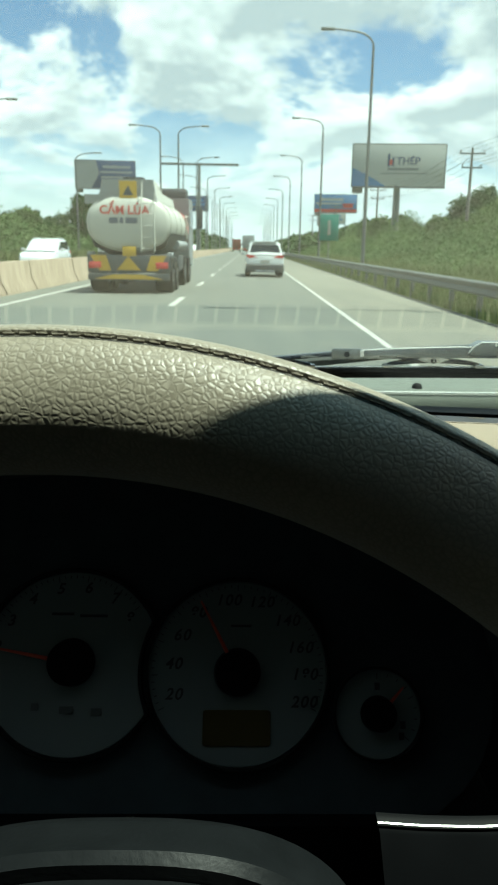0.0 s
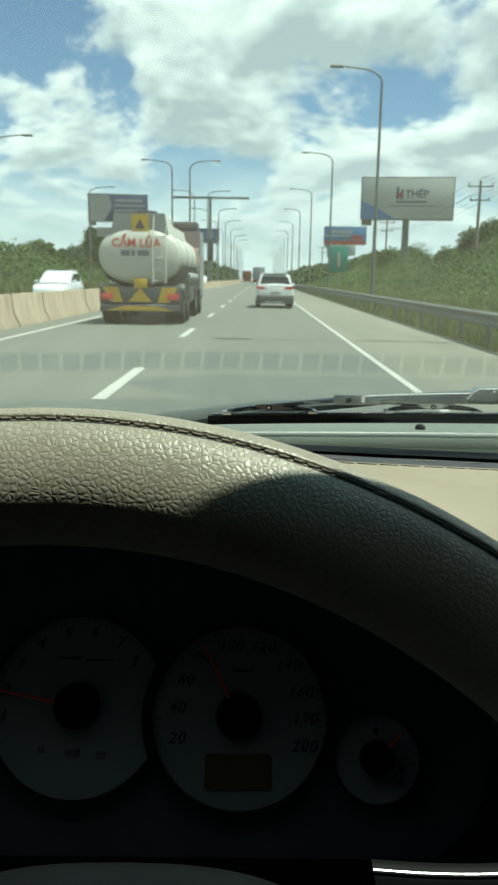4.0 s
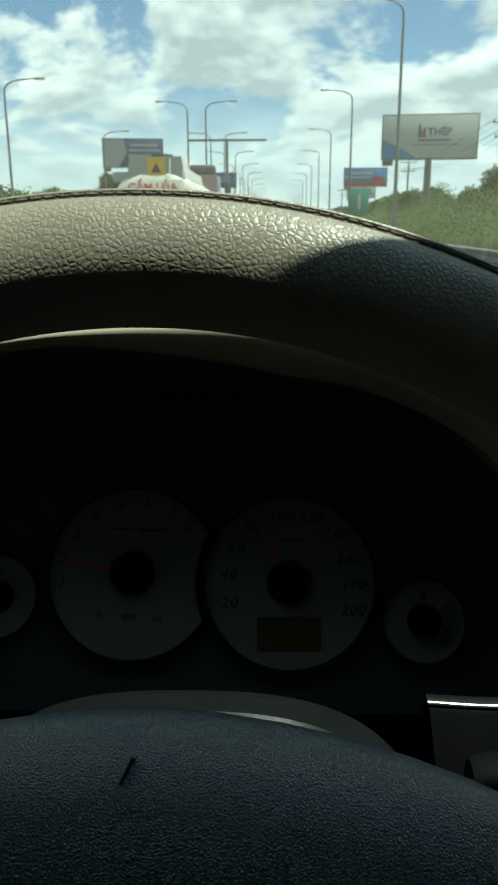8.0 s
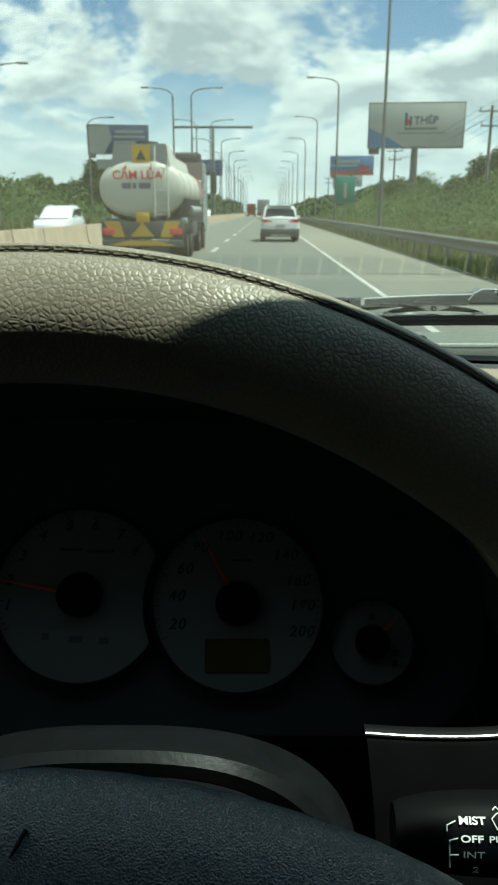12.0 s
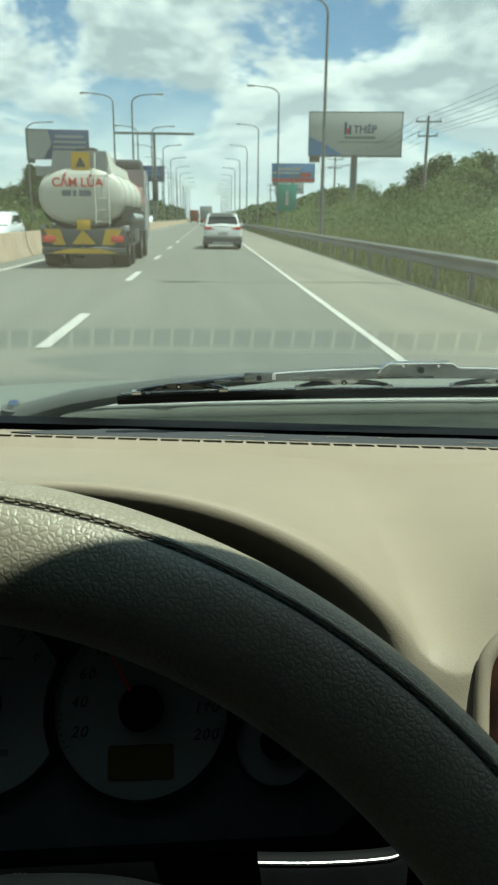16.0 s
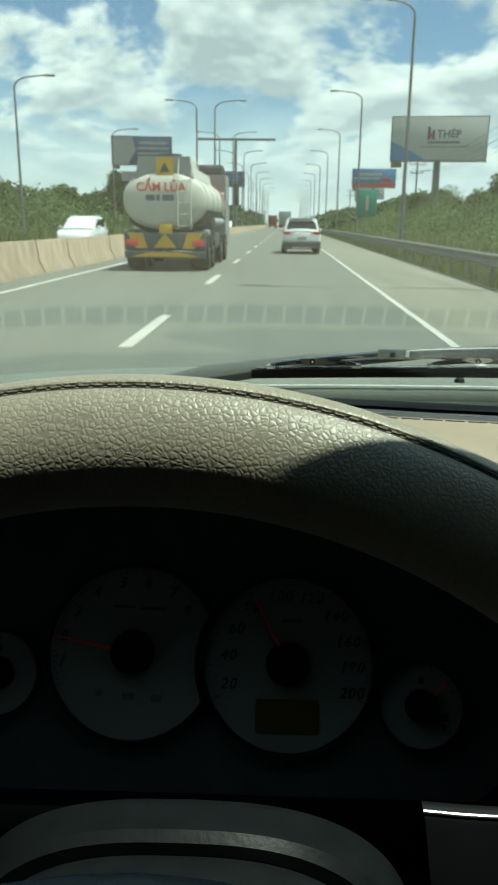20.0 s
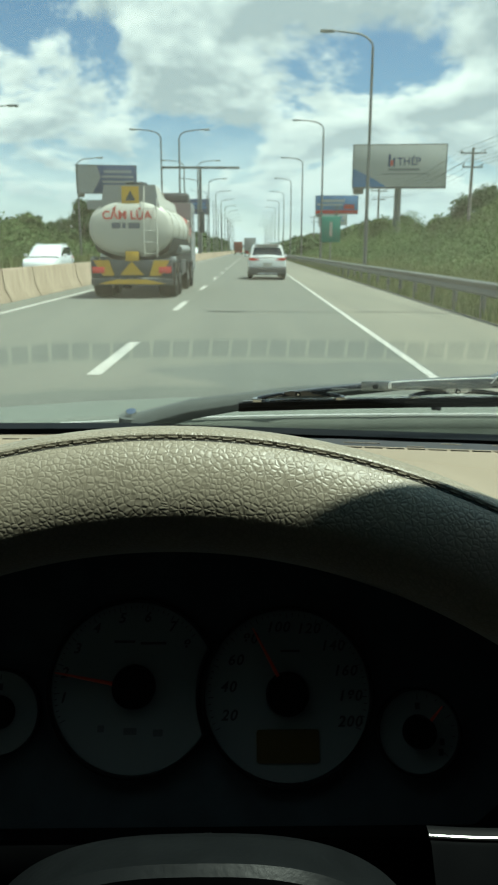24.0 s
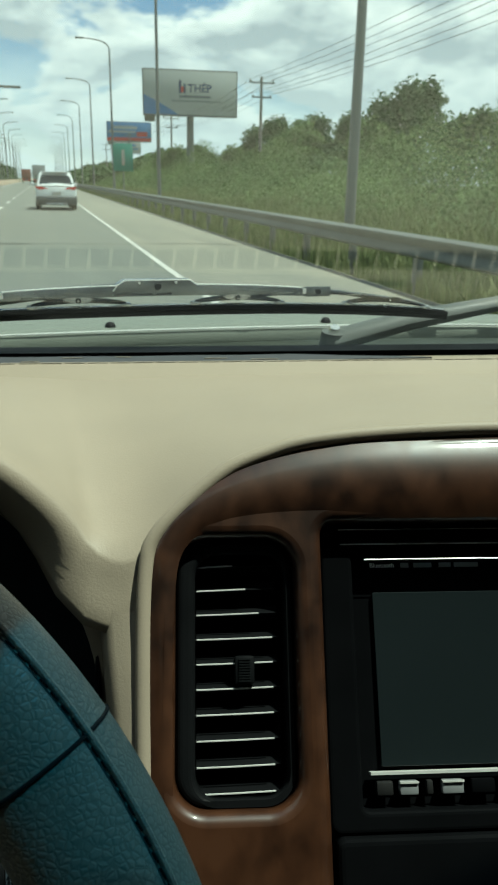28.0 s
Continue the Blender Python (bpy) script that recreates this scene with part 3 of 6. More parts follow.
needle((0, 0), (-0.0215, 0.0400), speedo)
needle(TA, (-0.1435, 0.0140), tacho)
needle(FU, (FU[0] + 0.014, FU[1] + 0.015), fuel)
needle(TE, (TE[0] - 0.012, TE[1] + 0.016), temp)
part("trip_display", plate([rrect(-0.0195, -0.0400, 0.0190, -0.0205, 0.002)], 0.0012, 0.0003, 0.0012), M_LCD, speedo, "dim amber trip display")
for w, x, y, h in ((0.013, -0.102, 0.0322, 0.0016), (0.016, -0.084, 0.0312, 0.0016)):
    part("face_print", boxes(((x, y, 0.0005), (w, h, 0.0003))), M_INK, tacho)
part("face_print", boxes(((0.002, 0.026, 0.0005), (0.012, 0.0014, 0.0003))), M_INK, speedo)
for x, y, w in ((-0.115, -0.0194, 0.004), (-0.097, -0.021, 0.008), (-0.080, -0.022, 0.006)):
    part("warning_symbol", boxes(((x, y, 0.0005), (w, 0.004, 0.0003))), M_FAINT, tacho)
for x, y in ((FU[0], FU[1] + 0.015), (FU[0] + 0.014, FU[1] - 0.006), (FU[0] + 0.013, FU[1] - 0.012)):
    part("warning_symbol", boxes(((x, y, 0.0005), (0.003, 0.004, 0.0003))), M_INK, fuel)
for x, y in ((TE[0], TE[1] + 0.015), (TE[0] - 0.014, TE[1] + 0.002)):
    part("warning_symbol", boxes(((x, y, 0.0005), (0.003, 0.004, 0.0003))), M_INK, temp)

# ---- dashboard shell ----
AX, AZ, AA, AB, AN = -0.048, 1.150, 0.211, 0.162, 2.2


def arch(t):
    """The lip of the cluster's hood, t in degrees from its right side over the top."""
    c, s = math.cos(radians(t)), math.sin(radians(t))
    x = AX + (AA if c > 0 else 0.295) * math.copysign(abs(c) ** (2 / AN), c)
    z = AZ + AB * (max(s, 0.0) ** (2 / AN) if s > 0 else 0)
    return Vector((x, -0.160 - (1.312 - z) * 0.32, z))


CONSOLE = pose(0.1750, -0.2152, 1.2025, 57, 0, -12)
WOOD_EDGE = [(-0.0131, 0.0225), (-0.0095, 0.0372), (0.0054, 0.0537), (0.0243, 0.0693), (0.0438, 0.0781), (0.0664, 0.0843), (0.1095, 0.0885), (0.1627, 0.0904), (0.215, 0.0904)]


def inset(pts, d):
    """The line pts moved d to its right-hand side, within its plane."""
    out = []
    for k, p in enumerate(pts):
        a, b = pts[max(0, k - 1)], pts[min(len(pts) - 1, k + 1)]
        n = math.hypot(b[0] - a[0], b[1] - a[1])
        out.append((p[0] + d * (b[1] - a[1]) / n, p[1] - d * (b[0] - a[0]) / n))
    return out


dash = thing("dashboard", "cream vinyl dashboard with a rounded hood and a stitched rear edge", "dashboard")
# front edge of the top pad: along the hood's lip, over the saddle, along the wood trim
edge = [Vector((-0.60, -0.17, 1.21)), Vector((-0.55, -0.185, 1.225)), Vector((-0.40, -0.19, 1.230)), Vector((-0.335, -0.186, 1.240))]
edge += [arch(t) for t in np.arange(142, 27, -3.5)]
edge += [Vector((0.1480, -0.2020, 1.2270)), Vector((0.1600, -0.2040, 1.2285))]
edge_w = [CONSOLE @ Vector((u, v, 0.005)) for u, v in inset(WOOD_EDGE, 0.0030)]
edge += spline(edge_w[1:], 5)
edge += [CONSOLE @ Vector((u, 0.0874 - 6.0 * max(0, u - 0.27) ** 2, 0.005)) for u in (0.26, 0.31, 0.36, 0.40)]
edge += [Vector((0.75, -0.24, 1.20)), Vector((1.08, -0.20, 1.19))]


def askew(x):
    """How far the dashboard's rear edge lies forward or back of its middle."""
    return -0.146 * (min(0.75, max(-0.14, x)) - 0.25)


ex_ = np.concatenate([np.linspace(-0.60, -0.36, 12), np.arange(-0.34, 0.44, 0.005), np.linspace(0.46, 1.07, 12)])
kern = np.exp(-np.linspace(-2, 2, 9) ** 2)
kern /= kern.sum()
cols = []
for axis in (1, 2):
    c = np.interp(ex_, [p.x for p in edge], [p[axis] for p in edge])
    c[12:-12] = np.convolve(np.pad(c, 4, mode="edge"), kern, mode="valid")[12:-12]
    cols.append(c)
front = [Vector(p) for p in zip(ex_, *cols)]
bm = bmesh.new()
rows = []
for p in front:
    back = Vector((p.x * 1.02 + 0.002, 0.084 + askew(p.x), 1.2555))
    w = 1.0 if p.x < 0.166 else max(0.25, 1.0 - (p.x - 0.166) / 0.012)
    hoodness = 1 / (1 + math.exp((p.x - 0.140) / 0.006)) / (1 + math.exp((-0.315 - p.x) / 0.006))
    inward = (Vector((AX - p.x, 0, AZ - p.z)).normalized() * hoodness + Vector((0, 0, -1)) * (1 - hoodness)).normalized()
    slim = 0.35 + 0.65 * min(1.0, max(0.0, (p.x + 0.12) / 0.12))
    soft_ = min(1.0, max(0.0, (p.x - 0.01) / 0.10))
    sharp = ((0.016, -0.025), (0.006, -0.0235), (0.0015, -0.0195), (-0.0015, -0.0130), (-0.0030, -0.0060), (-0.0028, -0.0025), (-0.0015, -0.0006))
    rolled = ((0.020, -0.0300), (0.012, -0.0262), (0.0055, -0.0215), (0.0000, -0.0165), (-0.0035, -0.0110), (-0.0042, -0.0062), (-0.0028, -0.0022))
    saddle = ((-0.0150, -0.0300), (-0.0140, -0.0255), (-0.0115, -0.0200), (-0.0085, -0.0150), (-0.0060, -0.0105), (-0.0037, -0.0062), (-0.0017, -0.0022))
    fall = min(1.0, max(0.0, (p.x - 0.131) / 0.014))
    fall = fall * fall * (3 - 2 * fall)
    rolled = [(a[0] + (b[0] - a[0]) * fall, a[1] + (b[1] - a[1]) * fall) for a, b in zip(rolled, saddle)]
    p = p - inward * 0.004 * soft_ * (1 - fall)
    row = [p + Vector((0, (a[0] + (b[0] - a[0]) * soft_) * w, 0)) - inward * (a[1] + (b[1] - a[1]) * soft_) * w * slim for a, b in zip(sharp, rolled)]
    for k in range(19):
        s = k / 18
        q = p.lerp(back, s)
        q.z = p.z + (back.z - p.z) * (1 - (1 - s) ** 2.4)
        q.z += 0.0095 * (1 - s) * math.sin(math.pi * s) * math.exp(-((p.x - AX) / 0.2) ** 2)
        row.append(q)
    rows.append(row)
loft(bm, rows)
top = part("top_pad", bm, M_DASH, dash, "smooth cream vinyl top pad", smooth=60)
m_s = top.modifiers.new("thick", "SOLIDIFY")
up_ = sum(p.normal.z * p.area for p in top.data.polygons)
m_s.thickness, m_s.offset = 0.004, -1 if up_ > 0 else 1
BEAD = [(-0.0010, -0.120), (-0.0110, -0.080), (-0.0130, -0.050), (-0.0138, -0.0033)] + WOOD_EDGE
bm = bmesh.new()
sweep(bm, [CONSOLE @ Vector((q.x, q.y, 0.0088)) for q in spline([(u, v, 0) for u, v in inset(BEAD, 0.0018)], 6)], 0.0037, 12)
part("edge_bead", bm, M_DASH, dash, "rolled vinyl bead along the wood trim", smooth=80)
# rolled lip round the hood opening
bm = bmesh.new()
core, core_r = [], []
for t in np.arange(21, -0.1, -3):
    p, r = arch(t), 0.0080 + 0.0025 * abs(math.cos(radians(t))) ** 1.5
    core.append(Vector((p.x - math.copysign(r * abs(math.cos(radians(t))) ** 0.6, p.x - AX), p.y + r * 0.55, p.z - r * max(0.0, math.sin(radians(t))) ** 0.6)))
    core_r.append(r)
for k in range(1, 6):
    core.append(core[-1] + Vector((0.0, -0.010, -0.03)))
    core_r.append(0.0105)
sweep(bm, core, core_r, 18)
part("hood_lip", bm, M_DASH, dash, "rolled lip of the instrument hood", smooth=80)
# dark tunnel between lip and cluster
bm = bmesh.new()
rows = []
for t in np.arange(180, -0.1, -4):
    p = arch(t)
    q = Vector((AX + (p.x - AX) * 0.93, -0.040 - (1.312 - p.z) * 0.45, AZ + (p.z - AZ) * 0.60))
    slim = 0.35 + 0.65 * min(1.0, max(0.0, (p.x + 0.12) / 0.12))
    a_ = Vector((AX + (p.x - AX) * (1 - 0.10 * slim), p.y + 0.012 * slim, AZ + (p.z - AZ) * (1 - 0.145 * slim)))
    rows.append([a_, a_.lerp(q, 0.5), q])
loft(bm, rows)
part("hood_lining", bm, M_BLACK, dash, "black inner lining of the hood")
# side posts beside the cluster
for s, x0, x1 in ((1, 0.1440, 0.1625), (-1, -0.375, -0.350)):
    bm = bmesh.new()
    rows = []
    for k in range(12):
        f = k / 11
        z = 1.215 - 0.231 * f
        y = -0.2035 - (1.215 - z) * 0.65 + 0.0045 * max(0.0, 1 - k / 2) ** 2
        rows.append([(x0 - 0.002 * f, y + 0.02, z), (x0, y - 0.001, z), ((x0 * 3 + x1) / 4, y - 0.008, z), ((x0 + x1 * 3) / 4, y - 0.010, z), (x1, y - 0.013, z), (x1 + 0.002, y + 0.03, z)])
    loft(bm, rows)
    part("side_post", bm, M_DASH, dash, "cream vinyl post beside the cluster", smooth=70)
# lower panel right of the column, with its bright upper edge, and its twin on the other side
bm = bmesh.new()
prof = spline([(0.0608, -0.2216, 1.1463), (0.085, -0.2226, 1.1455), (0.112, -0.2230, 1.1458), (0.1275, -0.2220, 1.1475), (0.136, -0.216, 1.154), (0.1400, -0.205, 1.170), (0.1420, -0.192, 1.20)], 6)
rows = []
for p in prof:
    rows.append([p + Vector((0, 0.010, -0.03)), p + Vector((0, 0.004, 0.0004)), p, p + Vector((0.0008, -0.004, -0.004)), Vector((p.x * 0.6 + 0.148 * 0.4 if p.x > 0.125 else p.x + 0.004, p.y - 0.014, min(p.z - 0.035, 1.115))), Vector((0.148 if p.x > 0.128 else p.x + 0.008, p.y - 0.045, 1.03))])
loft(bm, rows)
part("lower_panel", bm, M_VENT, dash, "black lower panel beside the column", smooth=50)
bm = bmesh.new()
sweep(bm, [p + Vector((0, -0.0015, -0.0008)) for p in prof[:25]], [0.0010] * 17 + [0.0010 - 0.0001 * k for k in range(8)], 8)
part("chrome_strip", bm, M_STRIP, dash, "bright chrome edge strip")
bm = bmesh.new()
box(bm, (-0.235, -0.232, 1.080), (0.17, 0.03, 0.09), 0.006)
part("lower_panel", bm, M_VENT, dash)
# twin of the chrome strip, coloured dark to stand for its shade
bm = bmesh.new()
rod(bm, (-0.150, -0.2165, 1.1525), (-0.315, -0.2165, 1.1525), 0.0010, None, 8)
part("chrome_strip", bm, M_GREY, dash, "edge strip with its shade put into a dark grey")
bm = bmesh.new()
box(bm, (-0.05, -0.10, 1.055), (0.40, 0.10, 0.05), 0.004)
box(bm, (0.24, -0.2, 0.95), (1.68, 0.12, 0.16), 0.02)
part("under_panel", bm, M_VENT, dash)
def long_box(bm, y, z, wy, wz, x0=-0.58, x1=1.05):
    """A bar across the dashboard in short lengths, so that it can follow the rear edge."""
    v = loft(bm, [[(x, y - wy / 2, z - wz / 2), (x, y + wy / 2, z - wz / 2), (x, y + wy / 2, z + wz / 2), (x, y - wy / 2, z + wz / 2)] for x in np.linspace(x0, x1, 60)], close=True)
    bm.faces.new(v[0][::-1])
    bm.faces.new(v[-1])


def run_askew(bm):
    for v in bm.verts:
        v.co.y += askew(v.co.x)


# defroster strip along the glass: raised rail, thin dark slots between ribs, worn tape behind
# flush dark bar; the slots' shaded depth is put into its colour
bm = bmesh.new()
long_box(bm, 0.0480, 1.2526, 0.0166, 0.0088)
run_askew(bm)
part("defroster_slot_shade", bm, M_SLOT, dash)
bm = bmesh.new()
for k in range(96):
    box(bm, (-0.58 + k * 0.0172, 0.0480, 1.2576), (0.0026, 0.0168, 0.0024))
run_askew(bm)
part("defroster_ribs", bm, M_DASH, dash, "pale ribs across the defroster slot")
bm = bmesh.new()
loft(bm, [[(x, 0.012, 1.2545), (x, 0.026, 1.2572), (x, 0.0365, 1.2612), (x, 0.0392, 1.2622), (x, 0.0402, 1.2616), (x, 0.0402, 1.2520)] for x in np.linspace(-0.58, 1.05, 60)])
long_box(bm, 0.0573, 1.2568, 0.0024, 0.0044)
run_askew(bm)
part("defroster_rail", bm, M_DASH, dash, "raised pale rail")
bm = bmesh.new()
rows = []
for k in range(45):
    f = k / 44
    x = -0.12 + 0.56 * f
    taper = min(1.0, f * 7, (1 - f) * 5)
    yc = 0.0718 + 0.0012 * math.sin(f * 9) - 0.004 * (1 - taper)
    hw = 0.0120 * taper + 0.0008 * math.sin(f * 41)
    rows.append([(x, yc - hw, 1.2568), (x, yc - hw, 1.2580), (x, yc + hw, 1.2582), (x, yc + hw, 1.2568)])
loft(bm, rows)
run_askew(bm)
tape = part("rear_tape", bm, M_TAPE, dash, "dark grey worn tape along the glass")
for x, dy, ln in ((0.075, 0.002, 0.030), (0.118, -0.003, 0.014), (0.150, 0.005, 0.016), (0.262, 0.001, 0.018), (0.300, -0.002, 0.022), (0.190, 0.006, 0.012)):
    bm = bmesh.new()
    box(bm, (x, 0.0690 + dy * 1.5, 1.2584), (ln, 0.0011, 0.0006))
    run_askew(bm)
    part("scuff", bm, M_DASH, tape, "pale scuff")

# ---- column shroud ----
shroud = thing("column_shroud", "scuffed dark grey plastic steering column shroud", "column shroud")


def shroud_skin(y0, y1, w0, w1, ztop0, ztop1, xc=-0.048, zc=1.07, ex=2.7, n=40):
    bm = bmesh.new()
    rows = []
    for i in range(9):
        f = i / 8
        y, w, zt = y0 + (y1 - y0) * f, w0 + (w1 - w0) * f, ztop0 + (ztop1 - ztop0) * f
        r = 0.004 * (1 - math.sqrt(1 - (1 - min(1, min(f, 1 - f) * 8)) ** 2))
        rows.append([(xc + (w - r) * math.copysign(abs(math.cos(t)) ** (2 / ex), math.cos(t)), y, zc + (zt - zc - r) * abs(math.sin(t)) ** (2 / ex)) for t in (math.pi * k / n for k in range(n + 1))])
    v = loft(bm, rows)
    bm.faces.new(v[0])
    bm.faces.new(v[-1][::-1])
    return bm


part("upper_shell", shroud_skin(-0.233, -0.268, 0.107, 0.102, 1.1595, 1.1705), M_GREY, shroud, "scuffed grey upper shell", smooth=35)
part("front_shell", shroud_skin(-0.2685, -0.335, 0.096, 0.080, 1.1645, 1.174), M_GREY, shroud, smooth=35)
# chrome chips put in for the glint on the shroud's edge
bm = bmesh.new()
for k in range(12):
    x = -0.0512 + 0.0011 * k
    box(bm, (x, -0.2356 - 0.0012 * random.random(), 1.1585 + 0.0004 * random.random()), (0.0008 + 0.0012 * random.random(), 0.0010 + 0.001 * random.random(), 0.0006), m=None)
part("worn_edge", bm, M_CHROME, shroud, "bright chips standing in for a glint on the edge")

# ---- wiper stalk ----
STALK = pose(0.0740, -0.3123, 1.1706, 66, 0, -2)
stalk = thing("wiper_stalk", "black wiper stalk with white printed symbols and a knurled ring", "control stalk", STALK)


def stalk_ring(profile, name, material, label="", seg=40):
    bm = bmesh.new()
    rows = [[(x, r * math.cos(2 * math.pi * k / seg), r * 0.9 * math.sin(2 * math.pi * k / seg) - 0.0116) for k in range(seg)] for x, r in profile]
    v = loft(bm, rows, close=True)
    bm.faces.new(v[0][::-1])
    bm.faces.new(v[-1])
    return part(name, bm, material, stalk, label)


stalk_ring([(-0.016, 0.0092), (-0.013, 0.0108), (-0.004, 0.0126), (0.003, 0.0135), (0.012, 0.0140), (0.0278, 0.0143)], "stalk_body", M_VENT)
stalk_ring([(0.0282, 0.0144), (0.029, 0.0151), (0.0365, 0.0152), (0.0374, 0.0145)], "knurled_ring", M_BLACK, "finely knurled ring")
bm = bmesh.new()
for k in range(56):
    t = 2 * math.pi * k / 56
    for x in np.arange(0.0294, 0.0366, 0.0012):
        box(bm, (x, 0.0152 * math.cos(t), 0.0137 * math.sin(t) - 0.0116), (0.0007, 0.0010, 0.0010))
part("knurl", bm, M_GREY, stalk, "grey knurl teeth")
stalk_ring([(0.0378, 0.0143), (0.060, 0.0143), (0.072, 0.0138), (0.081, 0.0126), (0.085, 0.0095)], "stalk_end", M_VENT)


def stalk_print(text, size, x, y, material=None, bold=0.0):
    """Print wrapped on the stalk's round face."""
    me = lettering(text, size, x, y, 0.0, depth=0.00005, align="LEFT", bold=bold)
    for v in me.vertices:
        v.co.y = (y + (v.co.y - y) * 0.74) * 0.93
        yy = max(-0.0134, min(0.0134, v.co.y))
        v.co.z += 0.9 * math.sqrt(0.0143 ** 2 - yy ** 2) - 0.0116 + 0.00025
    part("printed_word", me, material or M_WHITE_INK, stalk)


stalk_print("MIST", 0.0044, 0.0046, 0.0082, bold=0.00010)
stalk_print("OFF", 0.0044, 0.0048, 0.0025, bold=0.00010)
stalk_print("PULL", 0.0043, 0.0143, 0.0025)
stalk_print("INT", 0.0046, 0.0055, -0.0030, M_GREY_INK)
stalk_print("2", 0.0050, 0.0090, -0.0090, M_GREY_INK)
stalk_print("S", 0.0046, 0.0252, 0.0108, bold=0.0001)
stalk_print("ON", 0.0068, 0.0395, 0.0038, bold=0.00012)
stalk_print("INT", 0.0068, 0.0395, -0.0045, bold=0.00008)
stalk_print("OFF", 0.0066, 0.0405, -0.0115, M_GREY_INK)


def stalk_lines(segs, name, material=None, w=0.0005):
    bm = bmesh.new()
    for (x0, y0), (x1, y1) in segs:
        y0, y1 = y0 * 0.93, y1 * 0.93
        z = [0.9 * math.sqrt(0.0143 ** 2 - min(0.0134, abs(y)) ** 2) - 0.0116 + 0.0003 for y in (y0, y1)]
        rod(bm, (x0, y0, z[0]), (x1, y1, z[1]), w / 2, None, 6)
    part(name, bm, material or M_WHITE_INK, stalk)


stalk_lines([((0.0036, 0.0082), (0.0005, 0.0068)), ((0.0005, 0.0068), (0.0004, 0.0050))], "printed_mark")
stalk_lines([((0.0040, 0.0028), (0.0010, 0.0020)), ((0.0010, 0.0020), (0.0014, -0.008)), ((0.0012, -0.0030), (0.0040, -0.0030))], "printed_mark")
stalk_lines([((0.0257, y), (0.0257, y - 0.0022)) for y in (0.0084, 0.0052, 0.0022, -0.0008, -0.0038, -0.0068, -0.0096)], "printed_scale", w=0.0007)
arc = [(0.0160 + 0.0062 * k / 8, 0.0090 + 0.0018 * math.sin(math.pi * k / 8)) for k in range(9)]
stalk_lines(list(zip(arc, arc[1:])) + [(arc[0], (0.0175, 0.0058)), ((0.0175, 0.0058), (0.0207, 0.0058)), ((0.0207, 0.0058), arc[-1]), ((0.0191, 0.0058), (0.0191, 0.0085))], "windscreen_symbol", w=0.0004)
stalk_lines([((0.0167, 0.0114), (0.0180, 0.0124)), ((0.0180, 0.0124), (0.0191, 0.0112)), ((0.0191, 0.0112), (0.0202, 0.0124)), ((0.0202, 0.0124), (0.0215, 0.0114))], "washer_symbol", w=0.0004)
stalk_lines([((0.0400, 0.0098), (0.0465, 0.0098)), ((0.0465, 0.0098), (0.0465, 0.0122)), ((0.0465, 0.0122), (0.0400, 0.0122)), ((0.0400, 0.0122), (0.0400, 0.0098)), ((0.0432, 0.0098), (0.0432, 0.0122)), ((0.041, 0.0132), (0.0455, 0.0132))], "rear_window_symbol", w=0.0005)

# ---- centre console: wood trim, air vent, head unit ----
console = thing("centre_console_trim", "glossy reddish-brown wood-look trim round the centre stack", "trim panel", CONSOLE)
outline = [tuple(p[:2]) for p in spline([(u, v, 0) for u, v in inset(WOOD_EDGE, 0.0055)], 6)]
right = [(0.43 - u, v) for u, v in outline[::-1][1:]]
outline = [(-0.0095, -0.0033), (-0.0090, -0.050), (-0.0075, -0.080), (0.000, -0.12), (0.006, -0.18)][::-1] + outline + right
outline += [(0.4395, -0.003), (0.4375, -0.08), (0.43, -0.18)]
vent_hole = rrect(0.0020, -0.0800, 0.0560, 0.0360, 0.014, 8)
vent_hole2 = [(0.43 - x, y) for x, y in vent_hole][::-1]
unit_hole = rrect(0.0690, -0.1740, 0.3585, 0.0430, 0.006, 5)
frame_wood = part("wood_frame", plate([outline, vent_hole, vent_hole2, unit_hole], 0.028, 0.0055, 0.012, seg=4), M_WOOD, console, "glossy burl wood frame", smooth=30)
for p in frame_wood.data.polygons:
    p.use_smooth = True
mod = frame_wood.modifiers.new("normals", "WEIGHTED_NORMAL")
mod.keep_sharp, mod.weight = False, 100
mid = spline([(0.0040, -0.172, 0.0035), (-0.0020, -0.110, 0.0048), (-0.0035, -0.060, 0.0048), (-0.0035, 0.010, 0.0052), (0.0020, 0.0365, 0.0065), (0.0185, 0.0495, 0.0098), (0.0400, 0.0570, 0.0130), (0.0700, 0.0615, 0.0160), (0.1100, 0.0630, 0.0185), (0.2150, 0.0637, 0.0190)], 6)
mid += [Vector((0.43 - p.x, p.y, p.z)) for p in mid[::-1][1:]]
bm = bmesh.new()
rows = []
for i, p in enumerate(mid):
    a, b = mid[max(0, i - 1)], mid[min(len(mid) - 1, i + 1)]
    d = Vector((b.x - a.x, b.y - a.y, 0)).normalized()
    side = Vector((-d.y, d.x, 0))
    rows.append([Vector((p.x, p.y, 0.0108 + 0.25 * p.z * (1 - w * w))) + side * p.z * w for w in np.linspace(-1, 1, 15)])
loft(bm, rows)
part("rounded_crown", bm, M_WOOD, console, "swollen glossy upper band", smooth=80)
